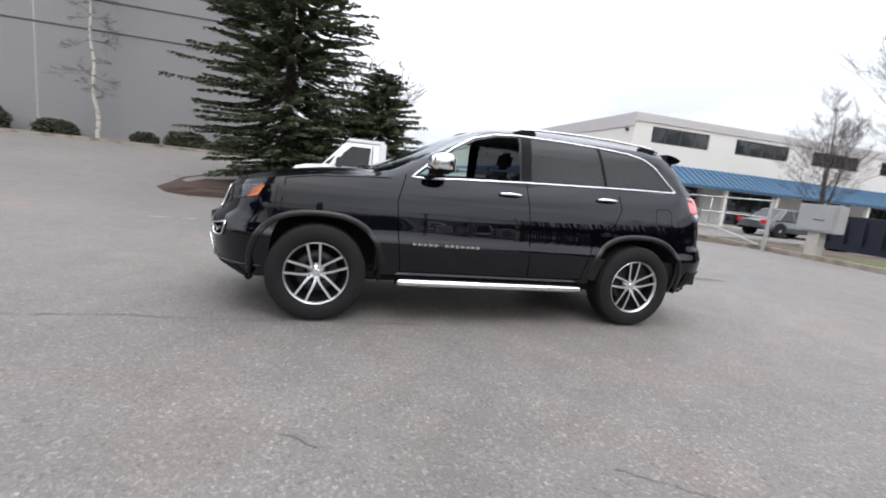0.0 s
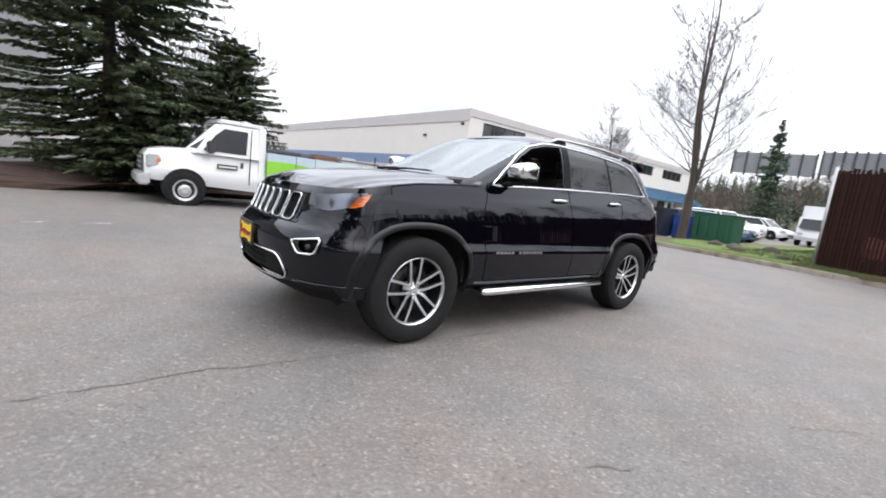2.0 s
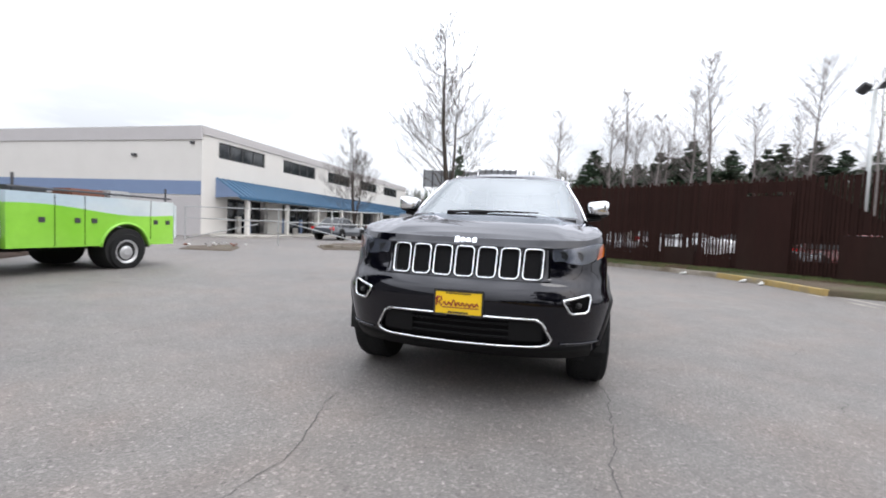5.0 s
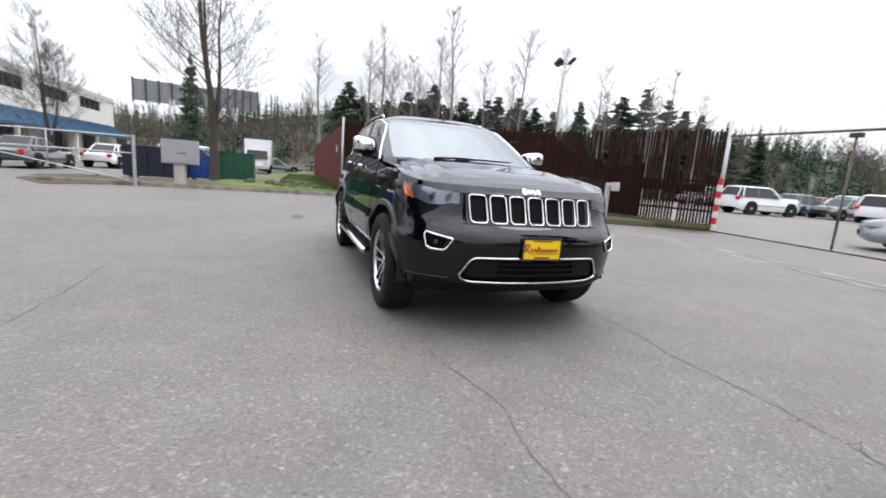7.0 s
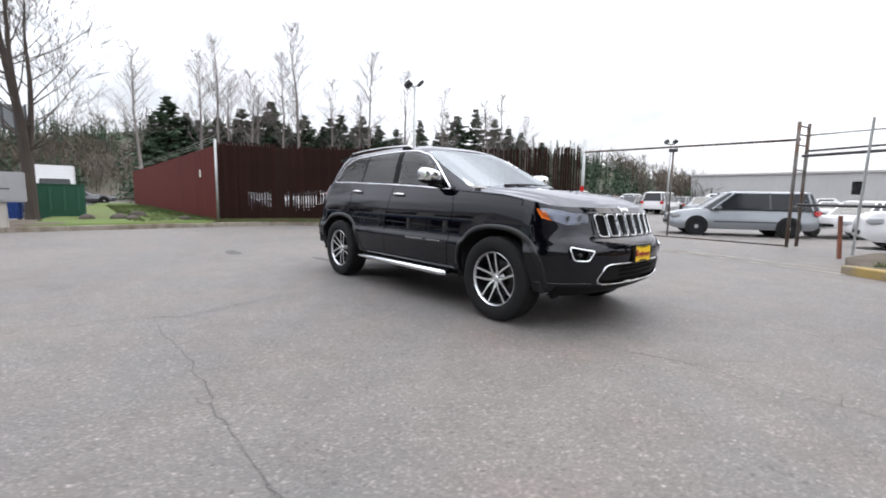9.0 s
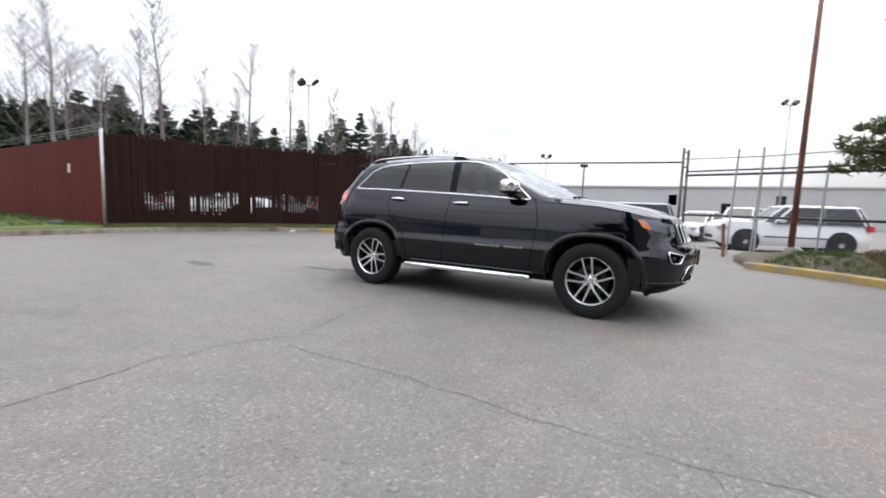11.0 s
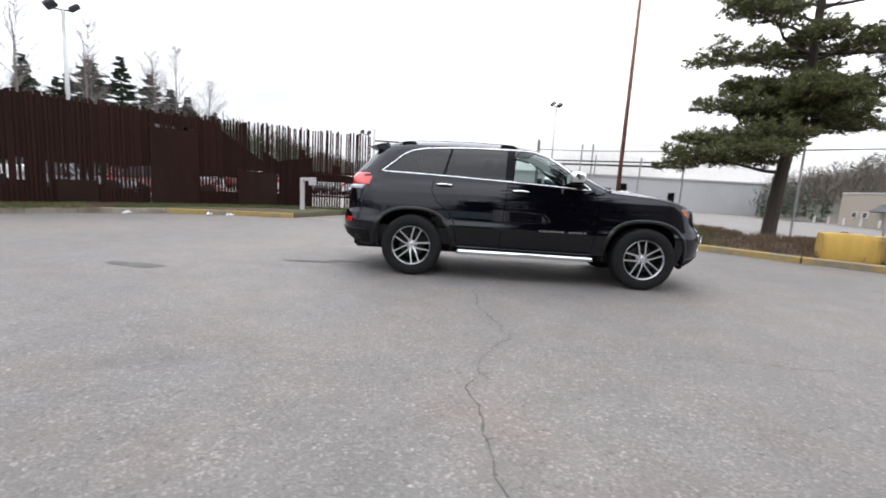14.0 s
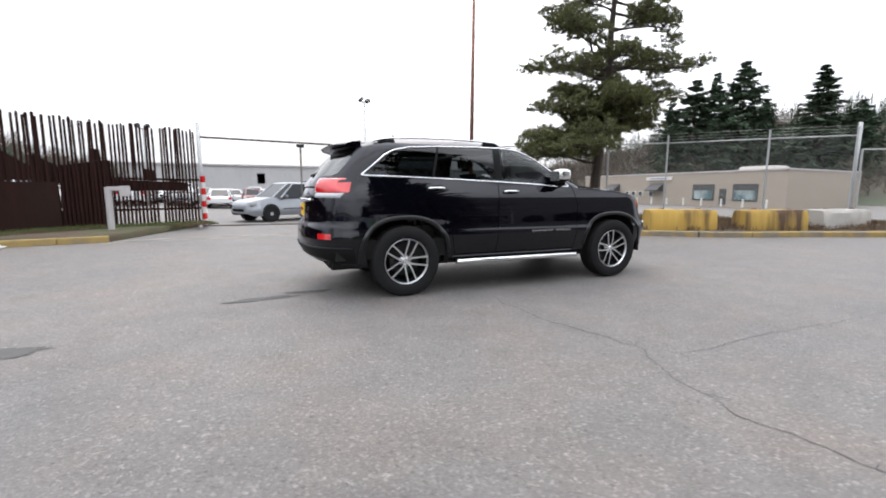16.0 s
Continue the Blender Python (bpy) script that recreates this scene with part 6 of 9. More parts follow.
# ---- grass, leaves and litter on the beds ----
def tufts(name, spots, mat, label, h, seed, blades=7, spread=0.05):
    rr = random.Random(seed)
    verts, faces = [], []
    for x, y, z in spots:
        for _ in range(blades):
            a, l = rr.uniform(0, math.tau), h * rr.uniform(0.5, 1.3)
            bx, by = x + rr.uniform(-spread, spread), y + rr.uniform(-spread, spread)
            lean = rr.uniform(0.1, 0.6) * l
            w = 0.006 + 0.004 * rr.random()
            i = len(verts)
            verts += [(bx - w * math.sin(a), by + w * math.cos(a), z - 0.01), (bx + w * math.sin(a), by - w * math.cos(a), z - 0.01),
                      (bx + lean * 0.5 * math.cos(a), by + lean * 0.5 * math.sin(a), z + l * 0.65), (bx + lean * math.cos(a), by + lean * math.sin(a), z + l)]
            faces += [(i, i + 1, i + 2), (i + 1, i + 3, i + 2)]
    me = bpy.data.meshes.new(name)
    me.from_pydata(verts, [], faces)
    me.materials.append(mat)
    return tagged(new(name, me), label, "grass", kind="stuff")


rng = random.Random(21)
spots = []
for _ in range(2600):
    s = rng.uniform(0, F_LEN)
    p, d = line_at(FENCE_LINE, s)
    o = rng.uniform(0.02, 1.15 if s > 1.5 else 1.0)
    spots.append((p.x + d.y * o, p.y - d.x * o, 0.14))
verge = spots
spots = [q for q in verge if noise.noise(Vector((q[0] * 0.8, q[1] * 0.8, 2))) > -0.2]
dry = [q for q in verge if noise.noise(Vector((q[0] * 0.8, q[1] * 0.8, 2))) <= 0.12]
for _ in range(2600):
    x = rng.uniform(13, 34)
    spots.append((x, rng.uniform(-0.4 - 0.016 * (x - 13), 2.2 - 0.03 * (x - 13)), 0.15))
tufts("grass_tufts", spots, M_GRASS, "uneven green grass tufts along the fence", 0.09, 5)
spots = []
for _ in range(3600):
    s = rng.uniform(0.2, line_len(KERB_W) - 1)
    p, d = line_at(KERB_W, s)
    o = rng.uniform(0.2, 2.6)
    spots.append((p.x - d.y * o, p.y + d.x * o, bed_z(p.x - d.y * o, p.y + d.x * o, W_BED, 0.12, 0.26)))
tufts("bed_grass", [q for q in spots if q[0] > -5.4 + 1.2 * noise.noise(Vector((q[0], q[1], 0)))], M_GRASS, "short green grass on the west bed", 0.10, 6)
M_DEAD = material("dead_grass", (0.13, 0.085, 0.05), 0.9, vary=0.3, scale=2, island=0.4)
tufts("verge_litter", dry, M_DEAD, "brown dead grass and leaves by the fence", 0.08, 9, 6, 0.08)
tufts("dead_brush", [q for q in spots if q[0] < -5.0], M_DEAD, "dry brown brush on the west bed", 0.13, 7, 7, 0.09)


# ---- trees ----
class Twigs:
    """Gathers tapered three-sided sticks into one mesh."""

    def __init__(self):
        self.v, self.f = [], []

    def stick(self, a, b, r0, r1, sides=3):
        d = (b - a)
        if d.length < 1e-6:
            return
        d.normalize()
        up = Vector((0, 0, 1)) if abs(d.z) < 0.9 else Vector((1, 0, 0))
        u = d.cross(up).normalized()
        w = d.cross(u)
        i = len(self.v)
        for p, r in ((a, r0), (b, r1)):
            for k in range(sides):
                t = k * math.tau / sides
                q = p + r * (math.cos(t) * u + math.sin(t) * w)
                self.v.append((q.x, q.y, q.z))
        for k in range(sides):
            self.f.append((i + k, i + (k + 1) % sides, i + sides + (k + 1) % sides, i + sides + k))

    def line(self, pts, rs, sides=7):
        """One unbroken tapered stem through the points."""
        first = len(self.v)
        for k, p in enumerate(pts):
            for q in range(sides):
                t = q * math.tau / sides
                self.v.append((p.x + rs[k] * math.cos(t), p.y + rs[k] * math.sin(t), p.z))
        for k in range(len(pts) - 1):
            for q in range(sides):
                i, j = first + k * sides + q, first + k * sides + (q + 1) % sides
                self.f.append((i, j, j + sides, i + sides))

    def quad(self, p, along, across, l, w):
        i = len(self.v)
        for a, b in ((0, -0.3), (0.45, -1), (1, 0), (0.45, 1)):
            q = p + along * (a * l) + across * (b * w)
            self.v.append((q.x, q.y, q.z))
        self.f.append((i, i + 1, i + 2, i + 3))

    def mesh(self, name, mat, smooth=False):
        me = bpy.data.meshes.new(name)
        me.from_pydata(self.v, [], self.f)
        me.materials.append(mat)
        return me


def bare_branch(t, rr, p, d, length, r, depth, droop=0.0, up=0.25):
    steps = 4 if depth > 1 else 3
    for k in range(steps):
        nd = (d + Vector((rr.uniform(-0.18, 0.18), rr.uniform(-0.18, 0.18), up * 0.25 + rr.uniform(-0.08, 0.1) - droop))).normalized()
        q = p + nd * (length / steps)
        r2 = max(0.0048, r * (1 - 0.16 * (k + 1)))
        t.stick(p, q, r, r2, 5 if r > 0.04 else 3)
        p, d, r = q, nd, r2
        if depth > 0 and k >= (1 if depth < 3 else 0):
            for _ in range(2 if depth > 1 else 3):
                side = Vector((rr.uniform(-1, 1), rr.uniform(-1, 1), rr.uniform(-0.15, 0.7))).normalized()
                bd = (d * 0.6 + side * 0.75).normalized()
                bare_branch(t, rr, p, bd, length * rr.uniform(0.42, 0.62), max(0.0048, r * 0.55), depth - 1, droop, up)
    if depth > 0:
        bare_branch(t, rr, p, d, length * 0.6, r, depth - 1, droop, up)


def bare_tree(x, y, z, h, seed, label, forks=3, spread=0.45, depth=3, trunk_h=0.25, r=0.14, mat=None, tw=None, name="bare_tree", group=""):
    rr = random.Random(seed)
    tr = thing(name, label, "tree", group, (x, y, z))
    t = Twigs()
    base = Vector((0, 0, -0.1))
    top = Vector((0.04 * h * rr.uniform(-1, 1), 0, h * trunk_h))
    t.stick(base, base + Vector((0, 0, 0.25)), r * 1.45, r * 1.1, 8)
    t.stick(base + Vector((0, 0, 0.25)), top, r * 1.1, r * 0.85, 8)
    o = new("trunk", t.mesh("trunk", mat or M_BARK))
    o.parent = tr
    t = Twigs()
    for k in range(forks):
        a = k * math.tau / forks + rr.uniform(-0.4, 0.4)
        d = Vector((math.cos(a) * spread, math.sin(a) * spread, 1)).normalized()
        bare_branch(t, rr, top, d, h * 0.46, r * 0.6, depth)
    for k in range(forks * 2):
        a = rr.uniform(0, math.tau)
        d = Vector((math.cos(a), math.sin(a), rr.uniform(0.25, 0.8))).normalized()
        bare_branch(t, rr, base.lerp(top, rr.uniform(0.6, 1.0)), d, h * 0.2, r * 0.25, 2)
    o = new("crown", t.mesh("crown", tw or M_TWIG))
    o.parent = tr
    return tr


bare_tree(-0.3, 14.6, 0.3, 5.8, 14, "thin bare shrub tree beside the spruce", 6, 0.7, 3, 0.10, 0.06)


def leader_tree(x, y, z, h, seed, label, leaders, spread, count, r, reach=0.30, fork=0.13):
    """A young deciduous tree: a forked trunk with rising side branches all the way up."""
    rr = random.Random(seed)
    tr = thing("bare_tree", label, "tree", "", (x, y, z))
    t, tw = Twigs(), Twigs()
    t.line([Vector((0, 0, -0.2)), Vector((0, 0, 0.3)), Vector((0.04, 0, h * fork))], [r * 1.5, r * 1.1, r], 9)
    for k in range(leaders):
        a = k * math.tau / leaders + 0.9
        p = Vector((0.04, 0, h * fork))
        d = Vector((math.cos(a) * spread * 2 * (k > 0), math.sin(a) * spread * 2 * (k > 0), 1)).normalized()
        n = 12
        tall = h * (1 - fork) * (1 - 0.14 * k)
        line = []
        for q in range(n):
            d = (d + Vector((rr.uniform(-0.07, 0.07), rr.uniform(-0.07, 0.07), 0.10))).normalized()
            nx = p + d * tall / n
            line.append((p, nx))
            p = nx
        t.line([line[0][0]] + [b for _, b in line], [max(0.008, r * (0.85 if k == 0 else 0.6) * (1 - q / (n + 0.4))) for q in range(n + 1)], 8)
        for q in range(count):
            f = 0.04 + 0.94 * (q + rr.random()) / count
            i = min(n - 1, int(f * n))
            c = line[i][0].lerp(line[i][1], f * n - i)
            a = rr.uniform(0, math.tau)
            b = Vector((math.cos(a), math.sin(a), rr.uniform(0.5, 1.2))).normalized()
            bl = h * reach * (1.05 - f) ** 0.7 * rr.uniform(0.5, 1.05)
            bare_branch(tw, rr, c, b, bl * 0.8, max(0.008, r * 0.20 * (1 - f * 0.7)), 2, 0, 0.3)
    for nm, g, mat in (("trunk", t, M_BARK), ("crown", tw, M_TWIG)):
        o = new(nm, g.mesh(nm, mat))
        o.parent = tr
    return tr


leader_tree(16.18, 4.62, 0.1, 11.6, 5, "tall bare deciduous tree by the green bin", 3, 0.075, 20, 0.17, 0.33, 0.17)
leader_tree(24.6, 13.6, 0.0, 7.8, 8, "spreading bare deciduous tree before the white building", 3, 0.10, 18, 0.13, 0.42)


def spruce(x, y, z, h, r, seed, label, mat, whorls=26, per=9, twigs=9, needle=0.34, name="spruce_tree", trunk_r=0.17, skirt=0.04, group="", ragged=0.3, width=0.055, full=0.75, swell=0.12):
    rr = random.Random(seed)
    tr = thing(name, label, "tree", group, (x, y, z))
    t = Twigs()
    t.line([Vector((0, 0, -0.2)), Vector((0, 0, h * 0.6)), Vector((0, 0, h))], [trunk_r, trunk_r * 0.5, 0.01], 8)
    o = new("trunk", t.mesh("trunk", M_BARK))
    o.parent = tr
    limbs, nd = Twigs(), Twigs()
    for k in range(whorls):
        f = skirt + (1 - skirt) * (k + rr.uniform(0, 0.8)) / whorls
        zz = f * h
        reach = r * (1 - f) ** full * (0.55 + 0.45 * min(1, f / swell)) * (0.82 + 0.36 * noise.noise(Vector((k * 0.9, seed, 0))))
        for q in range(per):
            a = (q + rr.uniform(0, 1)) * math.tau / per
            L = max(0.12, reach * rr.uniform(1 - ragged, 1 + ragged * 0.5) * (1 + 0.2 * noise.noise(Vector((math.cos(a) * 1.4, math.sin(a) * 1.4, f * 9 + seed)))))
            out = Vector((math.cos(a), math.sin(a), 0))
            p0 = Vector((0, 0, min(h * 0.995, zz + rr.uniform(-0.9, 0.9) * h / whorls)))
            tip = p0 + out * L + Vector((0, 0, -0.26 * L + 0.35 * L * f))
            mid = p0.lerp(tip, 0.5) + Vector((0, 0, -0.08 * L))
            limbs.stick(p0, mid, 0.018, 0.012)
            limbs.stick(mid, tip, 0.012, 0.004)
            side = Vector((-out.y, out.x, 0))
            for w in range(twigs):
                g = 0.18 + 0.82 * (w + rr.random()) / twigs
                c = p0.lerp(mid, g * 2) if g < 0.5 else mid.lerp(tip, g * 2 - 1)
                for s in (-1, 1):
                    al = (out * rr.uniform(0.4, 0.9) + side * s * rr.uniform(0.5, 1.0) + Vector((0, 0, rr.uniform(-0.45, 0.12)))).normalized()
                    ac = al.cross(Vector((rr.uniform(-0.6, 0.6), rr.uniform(-0.6, 0.6), 1))).normalized()
                    l = needle * rr.uniform(0.6, 1.25) * (0.35 + 0.65 * min(1, L / 1.1))
                    nd.quad(c, al, ac, l, width * rr.uniform(0.7, 1.3))
                    nd.quad(c, (al + Vector((0, 0, -0.5))).normalized(), al.cross(ac), l * 0.8, width * 0.9)
    o = tagged(new("branchwork", limbs.mesh("branchwork", M_BARK)), kind="stuff")
    o.parent = tr
    o = tagged(new("foliage", nd.mesh("foliage", mat)), kind="stuff")
    o.parent = tr
    return tr


spruce(-2.95, 11.9, 0.3, 14.0, 4.05, 31, "large dark green spruce with ragged drooping branches", M_NEEDLE, 58, 14, 42, 0.215, ragged=0.3, skirt=0.01, width=0.034, full=0.5, swell=0.20)
spruce(0.3, 12.9, 0.3, 4.6, 2.4, 37, "dark green bushy conifer behind the white truck", M_NEEDLE, 28, 13, 20, 0.22, ragged=0.45, skirt=0.0, name="bushy_conifer", width=0.034, full=0.4)
spruce(-2.0, 11.0, 0.3, 2.6, 2.0, 39, "low dark green conifer shrub by the mound", M_NEEDLE, 18, 12, 13, 0.25, ragged=0.4, skirt=0.0, name="conifer_shrub", width=0.042, full=0.4)


def pine(x, y, z, h, seed):
    """An old pine: a bare leaning stem, a dense low skirt on one side and open needle pads on crooked limbs above."""
    rr = random.Random(seed)
    tr = thing("pine_tree", "leaning pine with open layered needle clumps", "tree", "", (x, y, z))
    t = Twigs()
    pts = [Vector((0, 0, -0.2)), Vector((-0.10, 0.0, 1.6)), Vector((-0.28, 0.0, 3.2)), Vector((-0.43, 0.02, 4.7)), Vector((-0.40, 0.05, 6.2)), Vector((-0.52, 0.05, 7.8)), Vector((-0.55, 0.1, h))]
    t.line(pts, [0.20, 0.165, 0.145, 0.125, 0.10, 0.075, 0.02], 9)
    o = new("trunk", t.mesh("trunk", M_BARK))
    o.parent = tr
    limbs, nd = Twigs(), Twigs()
    def at(zz):
        for a, b in zip(pts, pts[1:]):
            if zz <= b.z:
                return a.lerp(b, (zz - a.z) / (b.z - a.z))
        return pts[-1]
    def tuft(c, lean):
        """A brush of needles round a twig's end."""
        for _ in range(13):
            d = (Vector((rr.gauss(0, 0.8), rr.gauss(0, 0.8), rr.gauss(0.45, 0.6))) + lean).normalized()
            nd.quad(c, d, d.cross(Vector((rr.uniform(-1, 1), rr.uniform(-1, 1), 0.3))).normalized(), rr.uniform(0.10, 0.19), 0.013)
    def pad(c, hub, size, n):
        """A flat cushion of tufts, fuller above, on a spray of twigs."""
        for _ in range(n):
            a, r = rr.uniform(0, math.tau), size * math.sqrt(rr.random())
            up = 0.85 * size * (1 - (r / size) ** 2) * rr.uniform(-0.45, 1.0)
            p = c + Vector((r * math.cos(a), r * math.sin(a), up - 0.05))
            tuft(p, Vector((math.cos(a), math.sin(a), 0.2)) * (0.7 * r / size))
            if rr.random() < 0.30:
                limbs.stick(hub.lerp(c, rr.uniform(0.3, 1.0)) + Vector((0, 0, -0.08)), p, 0.012, 0.005)
    def limb(zz, az, L, rise, size, fill=26, from_i=2, crook=0.2):
        q, a, steps = at(zz), radians(az), 7
        d = Vector((math.cos(a), math.sin(a), rise))
        for i in range(steps):
            d = (d + Vector((rr.uniform(-crook, crook), rr.uniform(-crook, crook), rr.uniform(-crook, crook) * 0.6))).normalized()
            d = (d * 0.75 + Vector((math.cos(a), math.sin(a), rise)).normalized() * 0.25).normalized()
            nq = q + d * (L / steps)
            r0 = 0.055 * min(1.0, L / 2.5)
            limbs.stick(q, nq, r0 * (1 - i / 8), r0 * (1 - (i + 1) / 8), 5)
            if i >= from_i:
                k = size * (0.75 + 0.35 * rr.random()) * (1.0 if i < steps - 1 else 0.8)
                side = Vector((-d.y, d.x, 0)) * rr.uniform(-0.45, 0.45)
                c = nq + side + Vector((0, 0, rr.uniform(0.0, 0.16)))
                limbs.stick(q, c, 0.018, 0.008, 4)
                pad(c, nq, k, int(fill * k / 0.45))
            q = nq
    # the low, dense side
    for zz, az, L, rise in ((1.9, 8, 3.3, -0.02), (2.2, -18, 3.2, -0.02), (2.4, 30, 3.0, 0.0), (2.6, 0, 3.0, 0.06), (2.8, 50, 2.4, 0.06), (2.9, -40, 2.6, 0.05), (3.1, 18, 2.6, 0.12),
                            (3.2, -8, 2.3, 0.16), (3.4, 40, 2.0, 0.18), (3.5, 75, 1.6, 0.14), (3.6, 10, 1.9, 0.26), (3.3, 100, 1.7, 0.05), (3.5, 150, 1.6, 0.08), (3.3, 178, 2.2, 0.0), (3.6, 200, 1.8, 0.1),
                            (3.4, -80, 1.8, 0.1), (3.8, -25, 1.6, 0.3), (3.9, 60, 1.2, 0.35), (3.8, 130, 1.2, 0.3), (2.7, -65, 2.2, 0.02)):
        limb(zz, az + rr.uniform(-6, 6), L, rise, 0.52, 40, 1, 0.3)
    # open tiers above
    for zz, az, L, rise in ((4.7, 5, 3.1, 0.04), (5.0, -25, 2.8, 0.08), (5.1, 28, 2.7, 0.10), (5.5, 0, 2.7, 0.22), (5.9, 15, 2.3, 0.24), (6.3, -12, 2.2, 0.30), (6.8, 8, 1.9, 0.3),
                            (4.8, 182, 3.6, -0.02), (5.1, 160, 3.0, 0.02), (5.4, 200, 3.3, 0.05), (5.9, 176, 3.2, 0.12), (6.3, 188, 4.5, 0.26), (6.8, 165, 2.8, 0.2), (7.2, 195, 3.0, 0.2),
                            (5.3, 85, 1.8, 0.1), (5.7, -85, 1.9, 0.1), (6.2, 95, 1.6, 0.15), (6.6, -95, 1.7, 0.15), (4.9, 120, 1.9, 0.05), (5.0, -120, 2.0, 0.05)):
        limb(zz, az + rr.uniform(-6, 6), L, rise, 0.50, 36, 3 if L > 2 else 2, 0.42)
    for k in range(17):
        zz = 7.2 + (h - 7.4) * k / 17
        limb(zz, k * 137.5, (2.5 - 1.7 * (zz - 7.2) / (h - 7.2)) * rr.uniform(0.8, 1.1), 0.2, 0.46, 30, 2, 0.4)
    o = tagged(new("branchwork", limbs.mesh("branchwork", M_BARK)), kind="stuff")
    o.parent = tr
    o = tagged(new("foliage", nd.mesh("foliage", M_NEEDLE_PINE)), kind="stuff")
    o.parent = tr


pine(-7.85, -6.55, 0.2, 11.4, 51)

# birch by the grey wall
bt = thing("birch_tree", "white-barked crooked bare birch before the grey wall", "tree", "", (-12.5, 20.6, 1.15))
rr = random.Random(61)
t, tw = Twigs(), Twigs()
p, line = Vector((0.12, 0, -0.1)), []
for k in range(16):
    q = Vector((0.12 - 0.02 * k + 0.07 * math.sin(k * 1.3), 0.04 * math.sin(k * 0.9), 0.52 * (k + 1)))
    line.append((p, q))
    p = q
t.line([line[0][0]] + [b for _, b in line], [0.095 * (1 - k / 19) for k in range(17)], 9)
for k in range(34):
    i = rr.randrange(3, 16)
    a = rr.uniform(0, math.tau)
    bare_branch(tw, rr, line[i][1], Vector((math.cos(a), math.sin(a) * 0.6, rr.uniform(-0.35, 0.5))).normalized(), rr.uniform(0.4, 0.95), 0.012, 2, 0.03, 0.0)
for nm, g, mat in (("trunk", t, M_BIRCH), ("crown", tw, M_TWIG)):
    o = new(nm, g.mesh(nm, mat))
    o.parent = bt


def hedge(x, y, z, lx, ly, h, seed, label="clipped dark green hedge shrub by the wall"):
    rr = random.Random(seed)
    hd = thing("hedge_shrub", label, "shrub", "hedge shrubs", (x, y, z))
    t = Twigs()
    for _ in range(int(1500 * lx * h)):
        a, b = rr.uniform(0, math.tau), rr.uniform(0, math.pi / 2)
        k = (rr.random()) ** 0.25 * (0.9 + 0.18 * noise.noise(Vector((math.cos(a) * 2, b * 3, seed))))
        p = Vector((lx / 2 * k * math.cos(a) * math.cos(b) ** 0.5, ly / 2 * k * math.sin(a) * math.cos(b) ** 0.5, h * k * math.sin(b) ** 0.8))
        d = Vector((rr.gauss(0, 1), rr.gauss(0, 1), rr.gauss(0.3, 1))).normalized()
        t.quad(p, d, d.cross(Vector((0.3, rr.uniform(-1, 1), 1))).normalized(), 0.13, 0.045)
    o = new("leaves", t.mesh("leaves", M_HEDGE))
    o.parent = hd
    t = Twigs()
    for _ in range(12):
        t.stick(Vector((rr.uniform(-lx / 3, lx / 3), 0, -0.1)), Vector((rr.uniform(-lx / 2.4, lx / 2.4), rr.uniform(-ly / 3, ly / 3), h * 0.8)), 0.025, 0.006)
    o = new("stems", t.mesh("stems", M_BARK))
    o.parent = hd


for k, (x, lx, h) in enumerate(((-20.5, 4.2, 1.5), (-17.2, 2.6, 1.3), (-14.2, 2.1, 0.85), (-10.5, 1.4, 0.7), (-8.6, 2.4, 0.95), (-6.6, 1.8, 0.9))):
    hedge(x, 20.9, 1.25, lx, 1.5, h, 70 + k)


# ---- buildings ----
def wall_face(bm, x0, x1, y, z0, z1, holes, thick=0.3):
    """A wall along x, facing -y, with rectangular openings (x0, x1, z0, z1) right through."""
    xs = sorted({x0, x1, *[h[0] for h in holes], *[h[1] for h in holes]})
    zs = sorted({z0, z1, *[h[2] for h in holes], *[h[3] for h in holes]})
    for a, b in zip(xs, xs[1:]):
        for c, d in zip(zs, zs[1:]):
            if not any(h[0] - 1e-6 <= a and b <= h[1] + 1e-6 and h[2] - 1e-6 <= c and d <= h[3] + 1e-6 for h in holes):
                box(bm, a, b, y, y + thick, c, d)
    bmesh.ops.remove_doubles(bm, verts=bm.verts, dist=1e-4)
    seen = {}
    for f in list(bm.faces):
        key = tuple(sorted(tuple(round(c, 3) for c in v.co) for v in f.verts))
        if key in seen:
            for g in (seen[key], f):
                if g.is_valid:
                    bm.faces.remove(g)
        else:
            seen[key] = f


def window_set(parent, x0, x1, y, z0, z1, n, name="window"):
    """A dark framed ribbon window set into an opening."""
    w = thing(name, "", "")
    w.parent = parent
    w.matrix_basis = Matrix()
    for k, (a, b, c, d) in enumerate(((x0, x1, z0, z0 + 0.07), (x0, x1, z1 - 0.07, z1), (x0, x0 + 0.07, z0, z1), (x1 - 0.07, x1, z0, z1))):
        bm = bmesh.new()
        box(bm, a, b, y + 0.06, y + 0.14, c, d)
        part("frame_bar", bm, M_FRAME_DARK, w)
    step = (x1 - x0) / n
    for k in range(n):
        bm = bmesh.new()
        box(bm, x0 + k * step + 0.03, x0 + (k + 1) * step - 0.03, y + 0.10, y + 0.115, z0 + 0.04, z1 - 0.04, pose(0, 0, 0, 0.0, 0, 0))
        part("pane", bm, M_WINDOW, w)
        if k:
            bm = bmesh.new()
            box(bm, x0 + k * step - 0.03, x0 + k * step + 0.03, y + 0.06, y + 0.14, z0, z1)
            part("mullion", bm, M_FRAME_DARK, w)
    return w


